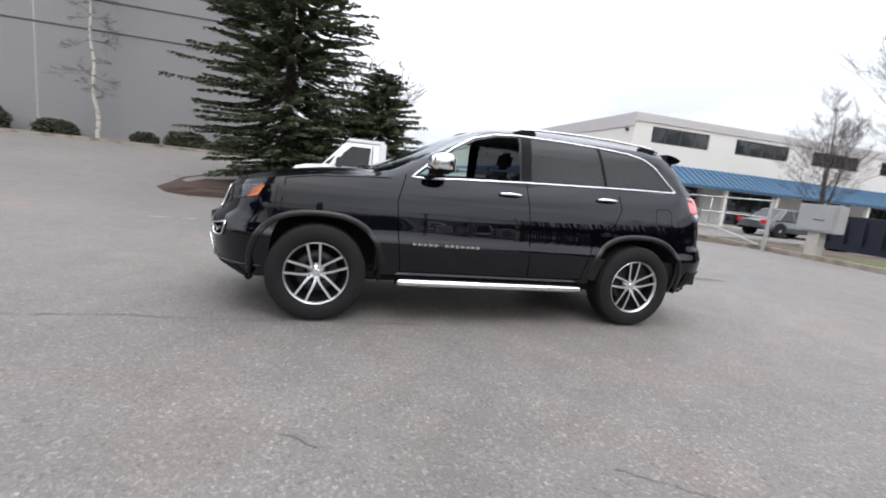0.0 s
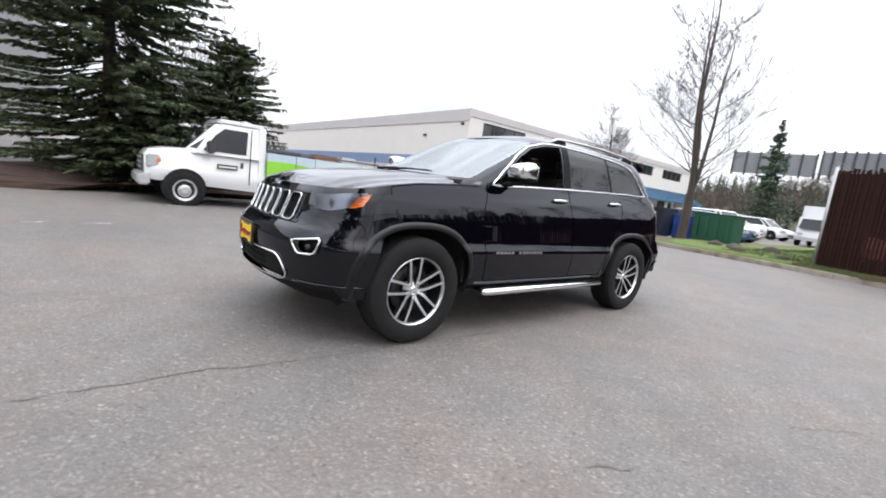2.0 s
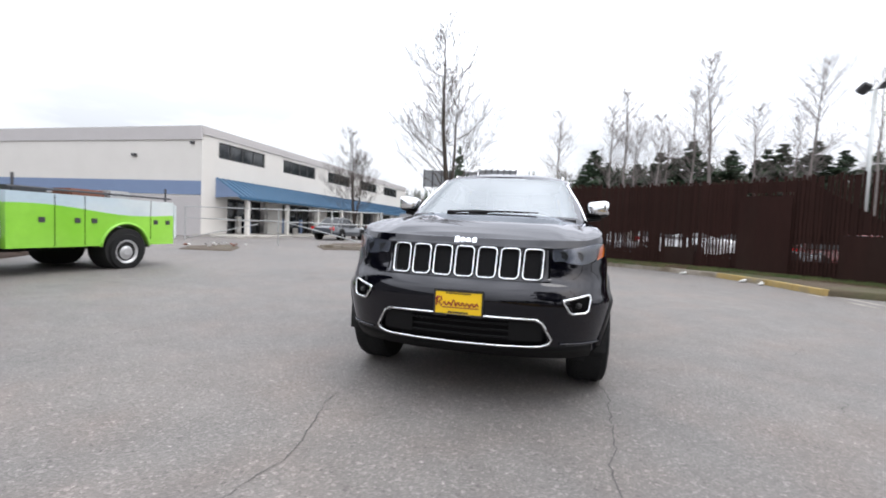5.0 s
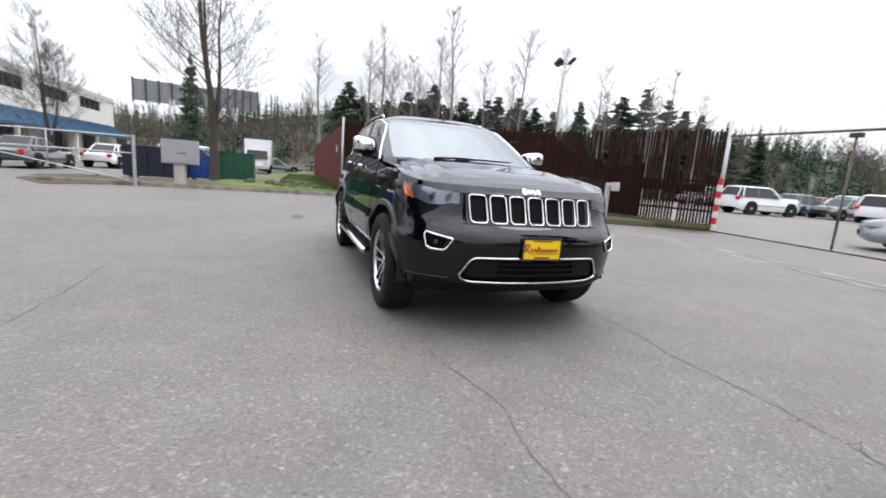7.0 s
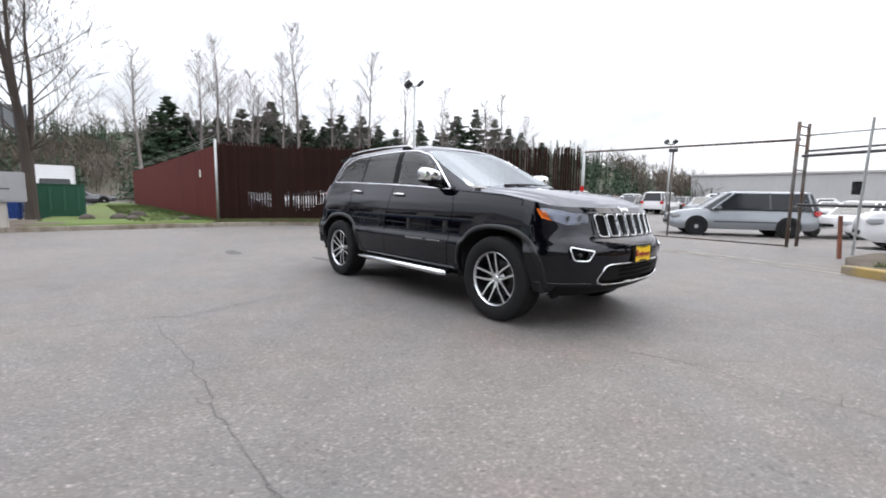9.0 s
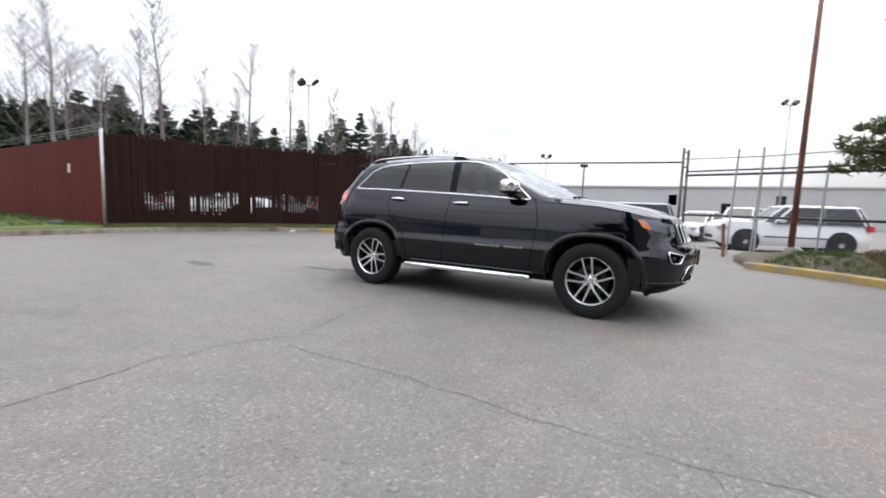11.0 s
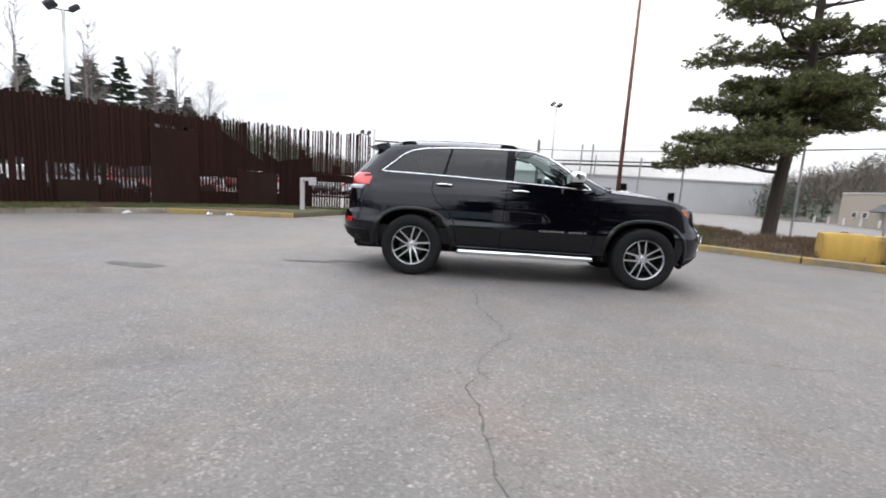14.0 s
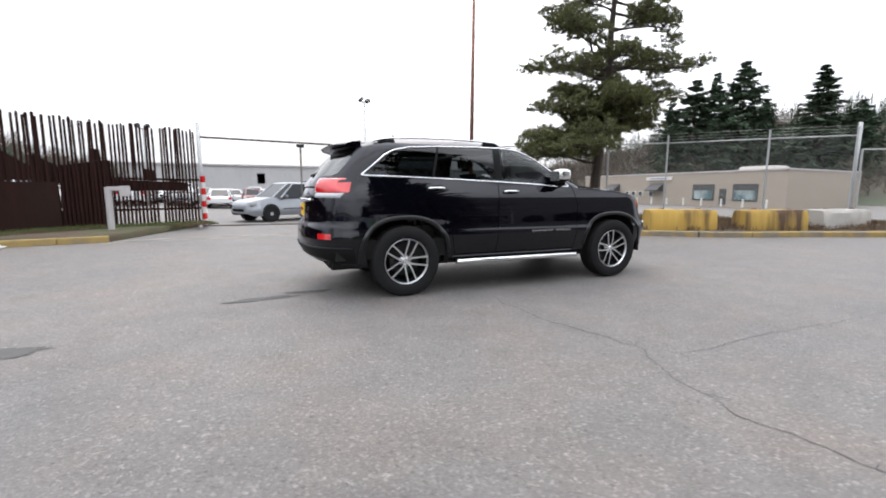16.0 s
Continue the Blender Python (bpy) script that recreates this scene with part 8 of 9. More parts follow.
def parked_car(kind, mat, label):
    """A plain parked car of a kind: suv, sedan, van or hatch; it points along -x."""
    spec = {"suv": (4.8, 0.95, 1.74, -0.90, -0.18, 2.02, 2.32, 0.38), "sedan": (4.75, 0.91, 1.45, -0.75, 0.05, 1.05, 1.75, 0.33),
            "van": (5.1, 0.98, 1.75, -1.35, -0.45, 2.25, 2.48, 0.35), "hatch": (4.3, 0.89, 1.52, -0.85, -0.15, 1.55, 2.08, 0.32)}[kind]
    L, W, H, xa, xb, xc, xd, r = spec
    belt = H * (0.635 if kind == "suv" else 0.60)
    c = thing("parked_" + kind, label, "car", "parked cars")
    lo = table([(-L / 2, 0.38), (-L / 2 + 0.25, 0.26), (L / 2 - 0.25, 0.28), (L / 2, 0.42)])
    lift = {"suv": 0.20, "van": 0.04}.get(kind, 0.0)      # a taller nose
    hi = table([(-L / 2, 0.66 + lift), (-L / 2 + 0.10, 0.80 + lift), (-L / 2 + 0.35, belt - 0.16 + lift * 0.8), (xa - 0.1, belt), (xd, belt + 0.02), (L / 2 - 0.06, belt - 0.06), (L / 2, 0.75)])
    wd = table([(-L / 2, W * 0.62), (-L / 2 + 0.12, W * 0.80), (-L / 2 + 0.5, W * 0.97), (0, W), (L / 2 - 0.5, W * 0.97), (L / 2 - 0.1, W * 0.84), (L / 2, W * 0.70)])
    bm = bmesh.new()
    skin_loft(bm, lo, hi, list(np.linspace(-L / 2, -L / 2 + 0.5, 6)) + list(np.linspace(-L / 2 + 0.7, L / 2 - 0.7, 14)) + list(np.linspace(L / 2 - 0.5, L / 2, 6)), wd)
    part("body", bm, mat, c, "", True, 45)
    # glass house and roof
    bm = bmesh.new()
    low = [(xa, W * 0.70), (xa + 0.32, W * 0.90), (xd - 0.25, W * 0.90), (xd, W * 0.74)]
    top = [(xb, W * 0.58), (xb + 0.2, W * 0.68), (xc - 0.15, W * 0.67), (xc, W * 0.58)]
    ring0 = [bm.verts.new((x, y, belt - 0.01)) for x, y in low] + [bm.verts.new((x, -y, belt - 0.01)) for x, y in low[::-1]]
    ring1 = [bm.verts.new((x, y, H - 0.07)) for x, y in top] + [bm.verts.new((x, -y, H - 0.07)) for x, y in top[::-1]]
    for k in range(8):
        bm.faces.new((ring0[k], ring0[(k + 1) % 8], ring1[(k + 1) % 8], ring1[k]))
    part("glasshouse", bm, M_CAR_GLASS, c, "dark car windows")
    bm = bmesh.new()
    rings = []
    for s, z in ((1.03, H - 0.085), (1.0, H - 0.04), (0.85, H - 0.005), (0.4, H)):
        cx = (xb + xc) / 2
        rings.append([bm.verts.new((cx + (x - cx) * s, y * s, z)) for x, y in top] + [bm.verts.new((cx + (x - cx) * s, -y * s, z)) for x, y in top[::-1]])
    for a, b in zip(rings, rings[1:]):
        for k in range(8):
            bm.faces.new((a[k], a[(k + 1) % 8], b[(k + 1) % 8], b[k]))
    bm.faces.new(rings[-1])
    part("roof", bm, mat, c, "", True, 40)
    for s in (1, -1):
        for (x0, y0), (x1, y1) in zip(low, top):
            bm = bmesh.new()
            rod(bm, (x0, s * y0 * 1.005, belt - 0.02), (x1, s * y1 * 1.005, H - 0.06), 0.035, seg=6)
            part("pillar", bm, mat, c)
        xm = (xb + xc) / 2
        bm = bmesh.new()
        rod(bm, (xm, s * W * 0.905, belt - 0.02), (xm, s * W * 0.68, H - 0.06), 0.03, seg=6)
        part("pillar", bm, M_DARK_PAINT, c)
        bm = bmesh.new()
        box(bm, -L / 2 + 0.06, -L / 2 + 0.42, s * W * 0.72 - 0.14, s * W * 0.72 + 0.14, belt - 0.33, belt - 0.19, bevel=0.03)
        part("headlight", bm, M_CLEAR_LENS, c)
        bm = bmesh.new()
        box(bm, L / 2 - 0.22, L / 2 - 0.015, s * W * 0.74 - 0.12, s * W * 0.74 + 0.12, belt - 0.22, belt - 0.02, bevel=0.03)
        part("tail_light", bm, M_RED_LENS, c)
        bm = bmesh.new()
        box(bm, xa + 0.42, xa + 0.60, s * W * 1.03 - 0.08, s * W * 1.03 + 0.08, belt - 0.0, belt + 0.13, bevel=0.03)
        part("mirror", bm, mat, c)
        bm = bmesh.new()
        box(bm, -L * 0.19, L * 0.30, s * W * 0.985 - 0.01, s * W * 0.985 + 0.01, belt * 0.52, belt * 0.56)
        part("side_strip", bm, M_DARK_PAINT, c)
        for x in (-L * 0.305, L * 0.295):
            bm = bmesh.new()
            rod(bm, (x, s * (W - 0.25), r + 0.03), (x, s * (W + 0.004), r + 0.03), r * 1.16, seg=20)
            part("wheel_arch", bm, M_LINER, c)
            road_wheel(c, x, s * (W - 0.10), r, 0.235)
    bm = bmesh.new()
    box(bm, -L / 2 - 0.01, -L / 2 + 0.1, -W * 0.5, W * 0.5, 0.42, 0.60, bevel=0.03)
    part("front_grille", bm, M_GRILLE_BACK, c)
    return c


cars = {
    "w_suv": parked_car("suv", M_WHITE_PAINT, "white sport utility car parked in the lot"),
    "s_van": parked_car("van", M_SILVER_PAINT, "silver minivan parked behind the gate"),
    "s_sedan": parked_car("sedan", M_SILVER_PAINT, "silver sedan parked in the lot"),
    "w_sedan": parked_car("sedan", M_WHITE_PAINT, "white sedan parked in the lot"),
    "d_sedan": parked_car("sedan", M_DARK_PAINT, "dark grey sedan parked in the lot"),
    "r_hatch": parked_car("hatch", M_RED_PAINT, "dark red hatchback parked in the lot"),
    "b_hatch": parked_car("hatch", M_BLUE_PAINT, "blue hatchback parked in the lot"),
    "w_van": parked_car("van", M_WHITE_PAINT, "white minivan parked in the lot"),
}
def put_car(key, x, y, turn, used=set()):
    m = pose(x, y, ground_z(x, y), 0, 0, turn)
    if key in used:
        copy_thing(cars[key], m)
    else:
        cars[key].matrix_basis = m
        used.add(key)


put_car("w_suv", -4.75, -14.9, 196)
for key, x, y, turn in (("d_sedan", 18.6, -3.4, 20), ("w_suv", 17.4, -6.6, 30), ("d_sedan", 15.9, -9.1, 40), ("r_hatch", 13.6, -11.6, 48)):
    put_car(key, x, y, turn)
put_car("w_sedan", -1.9, -20.2, 250)
put_car("w_suv", -3.9, -23.4, 255)
put_car("s_van", 1.42, -16.75, 210)
put_car("w_suv", 14.7, -26.8, 80)
order = ["w_sedan", "d_sedan", "w_suv", "s_sedan", "w_sedan", "r_hatch", "w_van", "w_sedan", "s_sedan", "d_sedan", "w_sedan", "w_suv", "b_hatch"]
rng = random.Random(8)
for row, (y, x0, n, ang) in enumerate(((-33.0, 5.5, 8, 95), (-38.0, 3.0, 11, 95), (-43.0, 2.0, 12, 95), (-48.5, 3.0, 13, 95))):
    for k in range(n):
        put_car(order[(k * 3 + row * 5) % len(order)], x0 + k * 2.75 + rng.uniform(-0.15, 0.15), y - 0.12 * k + rng.uniform(-0.3, 0.3), ang + rng.uniform(-3, 3) + (180 if rng.random() < 0.3 else 0))
for key, x, y, turn in (("d_sedan", 21.8, 13.2, 178), ("w_van", 27.5, 7.2, 60), ("w_sedan", 31.0, 8.0, 70), ("b_hatch", 22.5, 6.0, 95), ("w_suv", 34.5, 8.8, 70), ("w_sedan", 28.5, 12.0, 175),
                        ("d_sedan", 45.0, 2.5, 90), ("s_sedan", 48.5, 3.0, 90), ("w_sedan", 52.0, 3.2, 90), ("w_van", 42.0, 9.0, 75)):
    put_car(key, x, y, turn)


# white cab truck with a green service body
def service_truck():
    t = thing("service_truck", "white cab truck with bright green service body", "truck", "", (0, 0, -0.03))
    y0, y1 = 7.80, 9.86
    yc, hw = (y0 + y1) / 2, (y1 - y0) / 2
    bm = bmesh.new()
    lo = table([(-2.42, 0.55), (-0.15, 0.44)])
    hi = table([(-2.42, 1.08), (-2.36, 1.17), (-2.1, 1.24), (-1.55, 1.29), (-0.15, 1.30)])
    wd = table([(-2.42, hw * 0.82), (-2.28, hw * 0.92), (-1.5, hw), (-0.15, hw)])
    skin_loft(bm, lo, hi, list(np.linspace(-2.42, -1.5, 12)) + list(np.linspace(-1.35, -0.15, 6)), wd, 0.90)
    for v in bm.verts:
        v.co.y += yc
    part("cab_body", bm, M_WHITE_PAINT, t, "", True, 45)
    # cab top: a white shell with dark panes set on it
    low = [(-1.72, hw * 0.78), (-1.50, hw * 0.95), (-0.15, hw * 0.97)]
    top = [(-1.06, hw * 0.68), (-0.92, hw * 0.80), (-0.15, hw * 0.82)]
    bm = bmesh.new()
    r0 = [bm.verts.new((x, yc + y, 1.22)) for x, y in low] + [bm.verts.new((x, yc - y, 1.22)) for x, y in low[::-1]]
    r1 = [bm.verts.new((x, yc + y, 1.94)) for x, y in top] + [bm.verts.new((x, yc - y, 1.94)) for x, y in top[::-1]]
    for k in range(6):
        bm.faces.new((r0[k], r0[(k + 1) % 6], r1[(k + 1) % 6], r1[k]))
    part("cab_upper", bm, M_WHITE_PAINT, t, "", True, 20)
    def pane(name, a, b, c, e, pts, out):
        """A pane on the quad a b (below) e c (above), its corners as shares of the quad."""
        bm = bmesh.new()
        vs = []
        for s_, f_ in pts:
            p = Vector(a).lerp(Vector(b), s_).lerp(Vector(c).lerp(Vector(e), s_), f_) + out
            vs.append(bm.verts.new(p))
        bm.faces.new(vs)
        return part(name, bm, M_CAR_GLASS, t)
    pane("windscreen", (-1.72, yc - hw * 0.78, 1.22), (-1.72, yc + hw * 0.78, 1.22), (-1.06, yc - hw * 0.68, 1.94), (-1.06, yc + hw * 0.68, 1.94), ((0.02, 0.10), (0.98, 0.10), (0.95, 0.92), (0.05, 0.92)), Vector((-0.01, 0, 0.01)))
    for s in (1, -1):
        pane("door_window", (-1.50, yc + s * hw * 0.95, 1.22), (-0.15, yc + s * hw * 0.97, 1.22), (-0.92, yc + s * hw * 0.80, 1.94), (-0.15, yc + s * hw * 0.82, 1.94),
             ((0.08, 0.10), (0.78, 0.10), (0.72, 0.86), (0.12, 0.86), (0.05, 0.60)), Vector((0, s * 0.012, 0.003)))
        pane("vent_glass", (-1.72, yc + s * hw * 0.78, 1.22), (-1.50, yc + s * hw * 0.95, 1.22), (-1.06, yc + s * hw * 0.68, 1.94), (-0.92, yc + s * hw * 0.80, 1.94),
             ((0.15, 0.15), (0.85, 0.12), (0.6, 0.5)), Vector((-0.006, s * 0.010, 0.003)))
    bm = bmesh.new()
    box(bm, -1.04, -0.02, yc - hw * 0.80, yc + hw * 0.80, 1.92, 2.06, bevel=0.05)
    part("cab_roof", bm, M_WHITE_PAINT, t, "", True, 40)
    bm = bmesh.new()
    box(bm, -0.20, 0.04, yc - hw * 0.97, yc + hw * 0.97, 0.62, 2.06, bevel=0.06)
    for v in bm.verts:
        if v.co.z > 1.4:
            v.co.y = yc + (v.co.y - yc) * 0.86
    part("cab_back", bm, M_WHITE_PAINT, t, "", True, 40)
    for s in (1, -1):
        bm = bmesh.new()
        box(bm, -1.30, -1.14, yc + s * (hw + 0.13) - 0.11, yc + s * (hw + 0.13) + 0.11, 1.24, 1.52, bevel=0.03)
        part("mirror", bm, M_DARK_STEEL, t, "black door mirror")
        bm = bmesh.new()
        box(bm, -2.40, -2.14, yc + s * hw * 0.74 - 0.17, yc + s * hw * 0.74 + 0.17, 0.80, 1.08, bevel=0.03)
        hl = part("headlight", bm, M_CLEAR_LENS, t)
        bm = bmesh.new()
        box(bm, -2.20, -2.13, yc + s * hw * 0.915 - 0.02, yc + s * hw * 0.915 + 0.02, 0.93, 1.0, bevel=0.01)
        part("corner_marker", bm, M_AMBER, hl)
        for x, r in ((-1.68, 0.37), (2.05, 0.37)):
            bm = bmesh.new()
            rod(bm, (x, yc + s * (hw - 0.45), r + 0.06), (x, yc + s * (hw + 0.006), r + 0.05), 0.425, seg=24)
            part("wheel_arch", bm, M_LINER, t)
            road_wheel(t, x, yc + s * (hw - 0.075), r, 0.24, side=s)
        bm = bmesh.new()
        box(bm, -0.36, -0.34, yc + s * (hw + 0.003) - 0.003, yc + s * (hw + 0.003) + 0.003, 0.60, 1.90)
        part("door_gap", bm, M_GAP, t)
        bm = bmesh.new()
        box(bm, -0.56, -0.50, yc + s * (hw + 0.01) - 0.012, yc + s * (hw + 0.01) + 0.012, 0.98, 1.12, bevel=0.004)
        part("door_handle", bm, M_DARK_STEEL, t)
        bm = bmesh.new()
        box(bm, -1.06, -0.62, yc + s * (hw + 0.006) - 0.003, yc + s * (hw + 0.006) + 0.003, 0.92, 1.03)
        sg_ = part("door_sign", bm, M_FRAME_DARK, t, "dark company sign as a bar")
        bm = bmesh.new()
        box(bm, -1.03, -0.65, yc + s * (hw + 0.011) - 0.002, yc + s * (hw + 0.011) + 0.002, 0.955, 0.99)
        part("sign_bar", bm, M_STUCCO, sg_)
    bm = bmesh.new()
    box(bm, -2.55, -2.32, yc - hw * 0.95, yc + hw * 0.95, 0.42, 0.66, bevel=0.04)
    part("front_bumper", bm, M_HUBCAP, t, "chromed front bumper")
    bm = bmesh.new()
    box(bm, -2.455, -2.38, yc - hw * 0.55, yc + hw * 0.55, 0.70, 1.05, bevel=0.02)
    gr = part("grille", bm, M_FRAME_DARK, t)
    for z in (0.76, 0.86, 0.97):
        bm = bmesh.new()
        box(bm, -2.47, -2.455, yc - hw * 0.55, yc + hw * 0.55, z, z + 0.035)
        part("grille_bar", bm, M_HUBCAP, gr)
    bm = bmesh.new()
    box(bm, -2.25, 3.1, yc - 0.45, yc + 0.45, 0.40, 0.62)
    part("frame_rail", bm, M_LINER, t)
    # service body: compartments on both sides, pale wave above green
    for s in (1, -1):
        ys = yc + s * hw
        ya, yb = (ys - 0.45, ys) if s > 0 else (ys, ys + 0.45)
        bm = bmesh.new()
        n = 34
        prev = None
        arch = lambda x: max(0.55, 0.43 + math.sqrt(max(0, 0.50 ** 2 - (x - 2.05) ** 2))) if abs(x - 2.05) < 0.50 else 0.50
        for k in range(n + 1):
            x = 0.05 + 3.12 * k / n
            zt = 1.16 + 0.05 * math.sin(x * 1.9 + 0.6) - 0.05 * (x - 1.7) / 1.7
            cur = [bm.verts.new(p) for p in ((x, ya, arch(x)), (x, yb, arch(x)), (x, yb, zt), (x, ya, zt))]
            if prev:
                for q in range(4):
                    bm.faces.new((prev[q], prev[(q + 1) % 4], cur[(q + 1) % 4], cur[q]))
            else:
                bm.faces.new(cur)
            prev = cur
        bm.faces.new(prev[::-1])
        part("green_panel", bm, M_GREEN_WRAP, t, "bright green wrapped side compartments")
        bm = bmesh.new()
        prev = None
        for k in range(n + 1):
            x = 0.05 + 3.12 * k / n
            zt = 1.16 + 0.05 * math.sin(x * 1.9 + 0.6) - 0.05 * (x - 1.7) / 1.7
            cur = [bm.verts.new(p) for p in ((x, ya, zt), (x, yb, zt), (x, yb, 1.43), (x, ya, 1.43))]
            if prev:
                for q in range(4):
                    bm.faces.new((prev[q], prev[(q + 1) % 4], cur[(q + 1) % 4], cur[q]))
            else:
                bm.faces.new(cur)
            prev = cur
        bm.faces.new(prev[::-1])
        part("pale_panel", bm, M_SKY_WRAP, t, "pale blue and white wrapped upper band")
        for x in (0.75, 1.25, 2.60):
            bm = bmesh.new()
            box(bm, x - 0.006, x + 0.006, ys - 0.003, ys + 0.003, 0.52 if x < 2 else 0.62, 1.42)
            part("compartment_gap", bm, M_GAP, t)
        for x in (0.55, 1.12, 1.42, 2.72, 3.02):
            bm = bmesh.new()
            box(bm, x - 0.05, x + 0.05, ys - 0.012, ys + 0.012, 0.93, 1.02, bevel=0.004)
            part("latch", bm, M_DARK_STEEL, t)
        bm = bmesh.new()
        tube(bm, [(2.05 - 0.51 * math.cos(a), ys + s * 0.01, 0.43 + 0.51 * math.sin(a)) for a in np.linspace(0.1, math.pi - 0.1, 20)], 0.025, 6)
        part("wheel_lip", bm, M_GREEN_WRAP, t, "", True)
        for z in (1.50,):
            bm = bmesh.new()
            rod(bm, (0.1, ys - s * 0.06, z), (3.15, ys - s * 0.06, z), 0.02)
            part("top_rail", bm, M_DARK_STEEL, t)
    bm = bmesh.new()
    box(bm, 0.05, 3.17, yc - hw + 0.45, yc + hw - 0.45, 0.62, 0.75)
    part("load_floor", bm, M_LINER, t)
    bm = bmesh.new()
    box(bm, 3.17, 3.27, yc - hw, yc + hw, 0.62, 1.38, bevel=0.02)
    part("tail_board", bm, M_SKY_WRAP, t)
    for k, (x, l, w) in enumerate(((0.9, 0.6, 0.2), (1.9, 0.7, 0.25), (2.6, 0.5, 0.2))):
        bm = bmesh.new()
        box(bm, x - l / 2, x + l / 2, yc - w, yc + w, 0.75, 1.56 + 0.03 * k, bevel=0.03)
        part("tool_load", bm, (M_DARK_STEEL, M_RUST, M_HUBCAP)[k], t)
    for x in (0.2, 3.05):
        bm = bmesh.new()
        rod(bm, (x, yc - hw + 0.1, 1.43), (x, yc - hw + 0.1, 1.72), 0.02)
        part("rack_stub", bm, M_DARK_STEEL, t)
    return t


service_truck()


def box_truck(x, y, turn):
    t = thing("box_truck", "white box truck with blue-grey cab glass", "truck", "", (x, y, 0), turn)
    bm = bmesh.new()
    box(bm, -0.6, 3.6, -1.1, 1.1, 0.75, 2.9, bevel=0.04)
    part("cargo_box", bm, M_WHITE_PAINT, t)
    bm = bmesh.new()
    vs = box(bm, -2.0, -0.65, -0.98, 0.98, 0.5, 2.1, bevel=0.08)
    for v in vs:
        if v.co.x < -1.5 and v.co.z > 1.3:
            v.co.x += 0.35
    part("cab", bm, M_WHITE_PAINT, t, "", True, 40)
    bm = bmesh.new()
    q = [bm.verts.new(p) for p in ((-2.02, -0.85, 1.25), (-2.02, 0.85, 1.25), (-1.70, 0.78, 1.95), (-1.70, -0.78, 1.95))]
    bm.faces.new(q)
    part("windscreen", bm, M_CAR_GLASS, t)
    bm = bmesh.new()
    box(bm, -2.08, -1.98, -0.98, 0.98, 0.42, 0.66, bevel=0.02)
    part("bumper", bm, M_HUBCAP, t)
    bm = bmesh.new()
    box(bm, -1.9, 3.5, -0.5, 0.5, 0.45, 0.76)
    part("frame", bm, M_LINER, t)
    for s in (1, -1):
        bm = bmesh.new()
        box(bm, -2.05, -1.98, s * 0.68 - 0.15, s * 0.68 + 0.15, 0.78, 0.95, bevel=0.02)
        part("headlight", bm, M_CLEAR_LENS, t)
        for wx in (-1.2, 2.4):
            road_wheel(t, wx, s * 0.9, 0.4, 0.24)


box_truck(37.6, 4.1, 0)


# ---- far trees and wooded hills ----
far = []
for k in range(4):
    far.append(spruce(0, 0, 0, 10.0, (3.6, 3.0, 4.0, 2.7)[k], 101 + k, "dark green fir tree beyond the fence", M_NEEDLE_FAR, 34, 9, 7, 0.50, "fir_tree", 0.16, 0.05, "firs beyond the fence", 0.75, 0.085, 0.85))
fir_spots = [(48.5, -12.0, 10.8), (47.7, -15.0, 11.9), (46.5, -18.4, 10.7), (44.8, -22.2, 11.0), (41.4, -28.0, 9.6), (39.7, -30.4, 10.8), (36.8, -33.9, 11.4), (35.1, -35.6, 12.2),
             (33.4, -37.2, 11.0), (30.9, -39.3, 9.4), (49.7, -5.1, 11.3), (49.4, -7.8, 9.2), (43.6, -24.5, 11.0), (52.0, -4.0, 9.5), (50.5, -10.0, 9.8), (46.0, -20.5, 9.6), (38.5, -32.3, 9.4),
             (31.8, -38.0, 9.8), (29.0, -41.0, 8.2), (26.8, -43.0, 7.6), (53.5, 12.1, 12.6),
             (49.2, -6.6, 9.8), (48.2, -13.4, 10.2), (47.2, -16.6, 9.4), (45.5, -21.2, 10.6), (44.2, -23.6, 9.6), (42.6, -26.2, 10.0), (37.8, -32.6, 9.8),
             (-40.8, -28.9, 13.0), (-41.8, -27.4, 13.5), (-43.1, -25.4, 14.3), (-45.8, -20.0, 12.9), (-39.5, -30.6, 11.4), (-44.4, -23.9, 10.5), (-47.0, -17.5, 9.5), (-42.6, -26.6, 10.8)]
for k, (x, y, h) in enumerate(fir_spots):
    if y < -17 and x < 0:
        x, y, h = x * 1.35, y * 1.35, (h - 1.1) * 1.33 + 1.1
    s = h / 10.0
    o = far[k] if k < 4 else copy_thing(far[k % 4], Matrix())
    o.matrix_basis = pose(x, y, -0.3, 0, 0, k * 67)
    slim = 0.62 if (x, y) == (53.5, 12.1) else (1.5 if x > 44 else 1.25) + 0.2 * math.sin(k * 2.3)
    o.scale = (s * slim, s * slim, s)

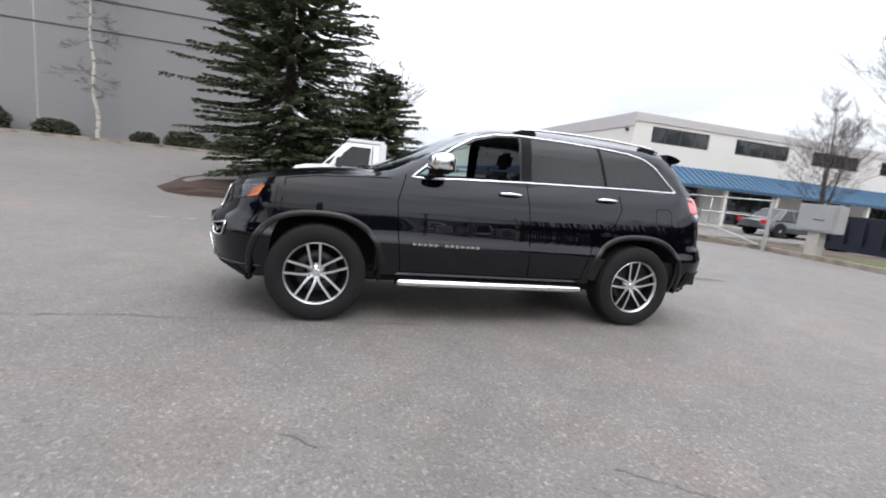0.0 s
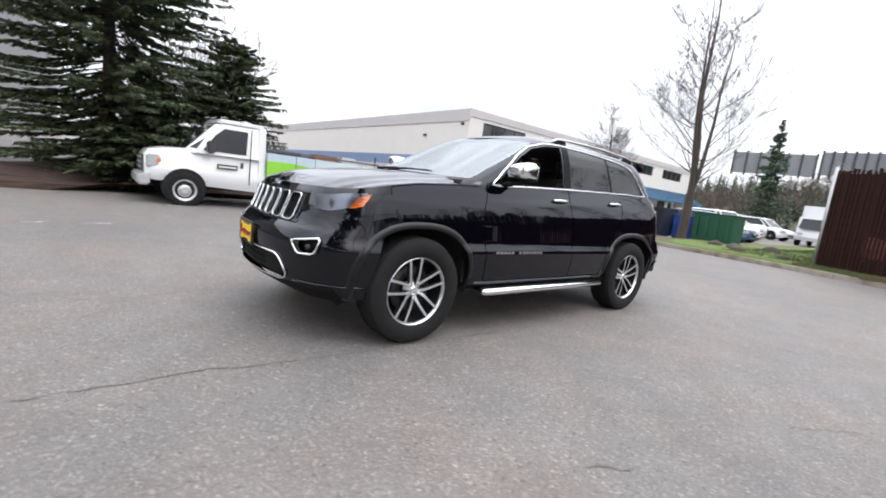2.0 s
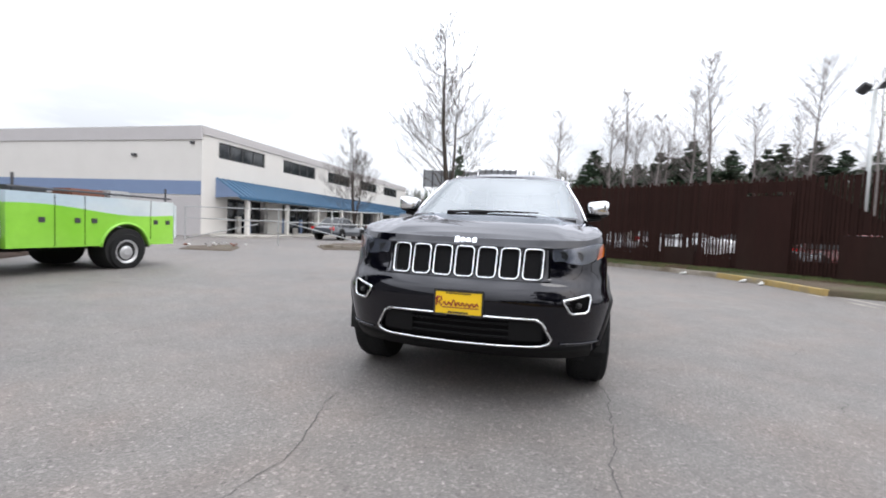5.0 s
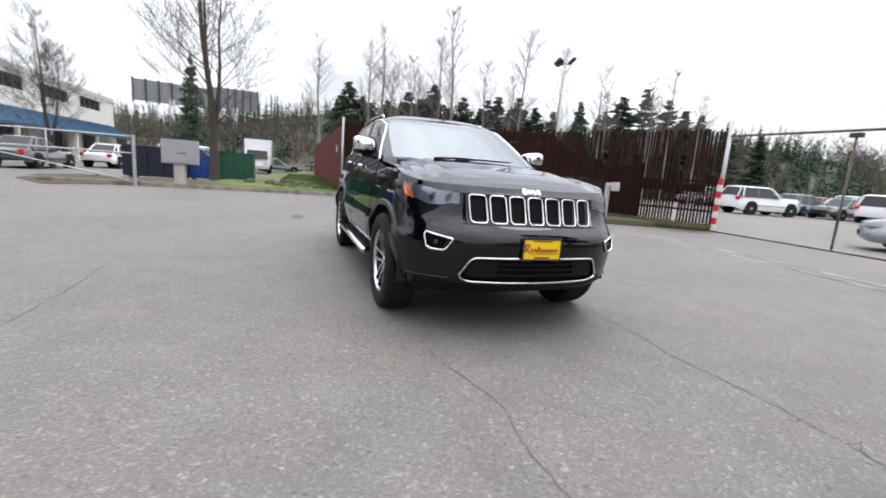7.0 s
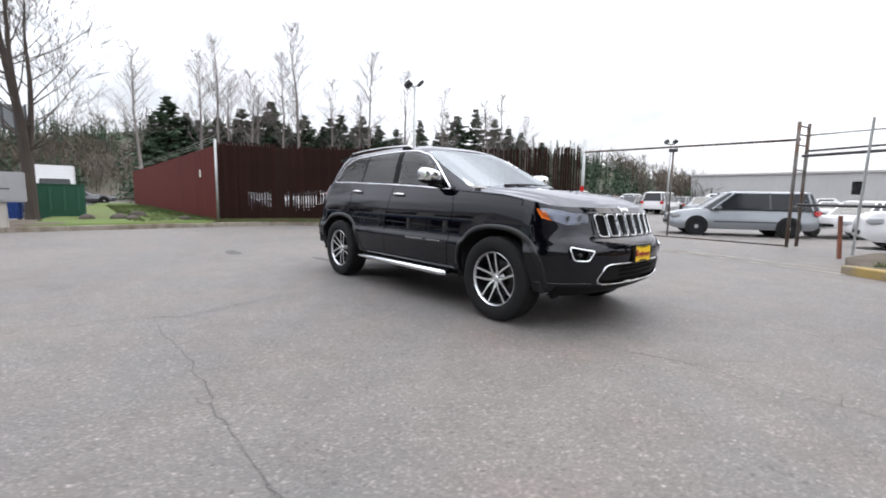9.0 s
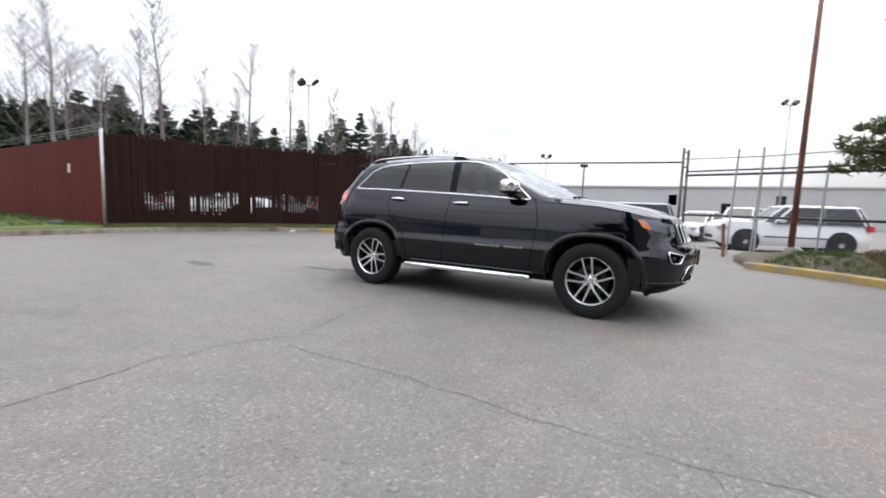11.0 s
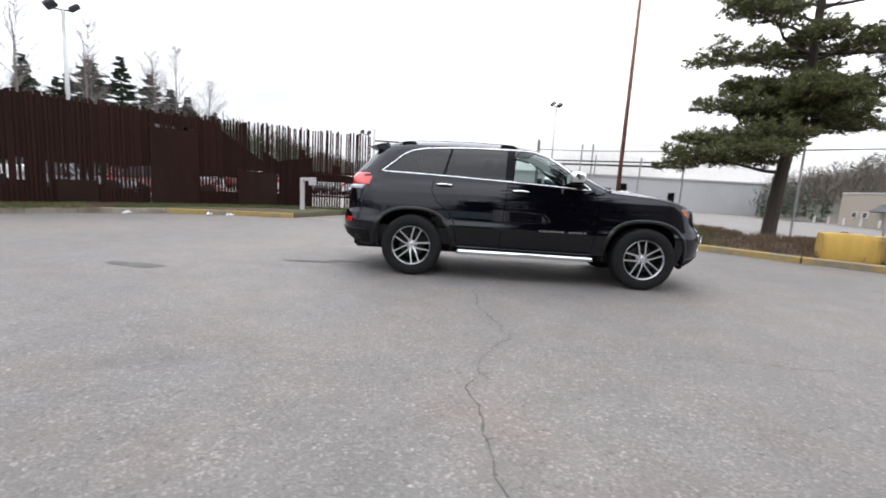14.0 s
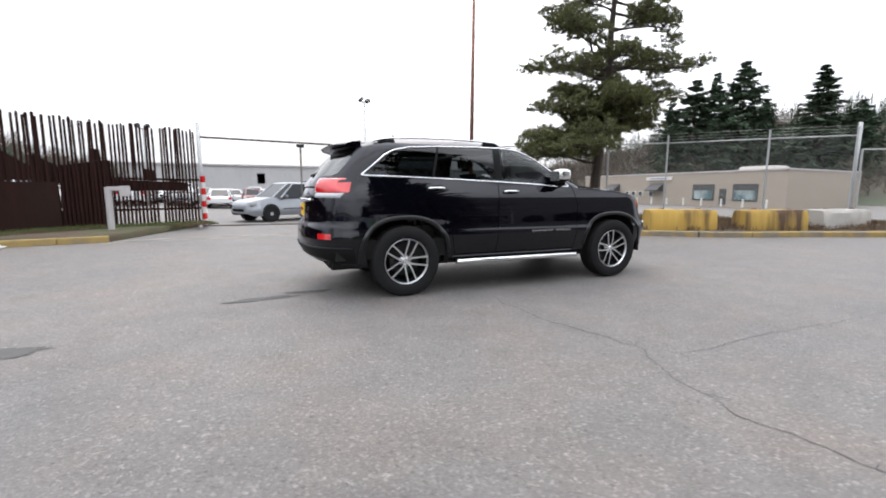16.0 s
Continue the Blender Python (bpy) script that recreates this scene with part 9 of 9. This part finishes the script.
birch = []
M_BIRCH_FAR = material("pale_far_bark", (0.19, 0.17, 0.16), 0.9, vary=0.2, scale=1)
M_TWIG_FAR = material("far_twigs", (0.18, 0.155, 0.15), 0.95, vary=0.2, scale=0.5)
for k in range(3):
    rr = random.Random(201 + k)
    b = thing("bare_poplar", "tall thin bare poplar beyond the fence", "tree", "bare poplars")
    t = Twigs()
    stem = [Vector((0, 0, -0.3))]
    for q in range(8):
        stem.append(stem[-1] + Vector((rr.uniform(-0.12, 0.12), rr.uniform(-0.12, 0.12), 1.6)))
    t.line(stem, [0.15 * (1 - q / 8.5) for q in range(9)], 6)
    o = new("trunk", t.mesh("trunk", M_BIRCH_FAR))
    o.parent = b
    t = Twigs()
    for q in range(84):
        z = 12.5 - 8.0 * rr.random() ** 1.3
        a = rr.uniform(0, math.tau)
        d = Vector((math.cos(a) * 0.85, math.sin(a) * 0.85, 1)).normalized()
        L = (0.5 + 1.6 * math.sin(math.pi * min(1, (z - 3.0) / 9.6)) ** 0.8) * rr.uniform(0.6, 1.1)
        bare_branch(t, rr, Vector((0, 0, z)), d, L * 1.0, 0.016, 1, 0, 0.2)
    o = new("crown", t.mesh("crown", M_TWIG_FAR))
    o.parent = b
    birch.append(b)
poplar_spots = [(38.0, -1.0, 12.5), (37.4, -6.9, 14.1), (35.6, -13.2, 16.2), (33.0, -18.8, 14.6), (28.8, -24.8, 11.5), (24.7, -28.9, 11.1), (37.7, -5.1, 12.8), (36.9, -8.9, 11.7), (36.1, -11.7, 13.6), (37.3, -7.5, 11.8),
                (34.4, -16.2, 11.8), (31.1, -21.8, 13.0), (25.8, -27.9, 10.5), (23.1, -30.1, 8.8), (33.4, -18.0, 10.5), (39.5, -10.6, 11.0), (30.2, -26.5, 9.5), (26.0, -28.0, 9.0)]
for k, (x, y, h) in enumerate(poplar_spots):
    o = birch[k] if k < 3 else copy_thing(birch[k % 3], Matrix())
    o.matrix_basis = pose(x, y, 0, rr.uniform(-2, 2), rr.uniform(-2, 2), k * 71)
    o.scale = (h / 12.9 * 1.15, h / 12.9 * 1.15, h / 12.9)


def woods(name, arcs, seed, label, n, share):
    """Far wooded slopes: crowds of small trees on rising ground, as one bare and one evergreen mass."""
    rr = random.Random(seed)
    bare, green = Twigs(), Twigs()
    for _ in range(n):
        az = rr.uniform(arcs[0][0], arcs[-1][0])
        top = float(np.interp(az, [a for a, _ in arcs], [t for _, t in arcs]))
        u = rr.random() ** 0.8
        R = 58 + 42 * u
        h = rr.uniform(3.0, 6.5) * (0.7 + 0.3 * u)
        z = max(0.0, (top - 4.5) * u)
        p = Vector((R * math.cos(radians(az)), R * math.sin(radians(az)), z - 0.5))
        lump = noise.noise(Vector((p.x * 0.05, p.y * 0.05, seed)))
        if lump + rr.uniform(-0.25, 0.25) > share:
            green.stick(p, p + Vector((0, 0, h)), 0.12, 0.03)
            for q in range(60):
                f = q / 60
                a = rr.uniform(0, math.tau)
                c = p + Vector((0, 0, h * (0.15 + 0.85 * f)))
                d = Vector((math.cos(a), math.sin(a), rr.uniform(-0.6, 0.1))).normalized()
                green.quad(c, d, d.cross(Vector((rr.uniform(-0.4, 0.4), 0, 1))).normalized(), ((1 - f) * h * 0.30 + 0.15) * rr.uniform(0.6, 1.1), 0.13)
        else:
            bare.stick(p, p + Vector((0, 0, h * 0.75)), 0.09, 0.03)
            for q in range(34):
                d = Vector((rr.gauss(0, 0.6), rr.gauss(0, 0.6), rr.uniform(0.5, 1.4))).normalized()
                c = p + Vector((rr.gauss(0, 0.6), rr.gauss(0, 0.6), h * rr.uniform(0.2, 0.85)))
                bare.quad(c, d, d.cross(Vector((rr.uniform(-1, 1), rr.uniform(-1, 1), 0.3))).normalized(), rr.uniform(1.0, 2.2), rr.uniform(0.02, 0.06))
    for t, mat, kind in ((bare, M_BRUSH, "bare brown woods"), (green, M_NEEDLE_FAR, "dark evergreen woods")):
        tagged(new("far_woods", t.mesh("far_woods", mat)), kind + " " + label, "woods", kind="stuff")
    bm = bmesh.new()
    prev = None
    for k in range(41):
        az = arcs[0][0] + (arcs[-1][0] - arcs[0][0]) * k / 40
        top = float(np.interp(az, [a for a, _ in arcs], [t for _, t in arcs]))
        cur = []
        for u in np.linspace(0, 1.4, 12):
            R = 56 + 42 * u
            cur.append(bm.verts.new((R * math.cos(radians(az)), R * math.sin(radians(az)), max(0.0, (top - 3.4) * min(1, u)) - 0.4 + 0.5 * noise.noise(Vector((az * 0.3, R * 0.1, 0))))))
        if prev:
            for i in range(11):
                bm.faces.new((prev[i], prev[i + 1], cur[i + 1], cur[i]))
        prev = cur
    solid("wooded_hill", bm, M_HILL, "low brown wooded hillside", "hill", kind="structure", smooth=True)


woods("east", [(-76, 4.0), (-66, 10.4), (-61, 13.0), (-54, 14.4), (-40, 14.0), (-28, 15.5), (-18, 17.6), (-6, 17.0), (3, 14.0), (12, 10.8), (24, 8.5), (32, 6.0)], 5, "on the rise beyond the lots", 2600, -0.02)
woods("west", [(186, 9.0), (196, 17.0), (203, 18.0), (217, 16.5), (227, 11.0), (235, 6.0)], 6, "on the western hillside", 1300, 0.05)
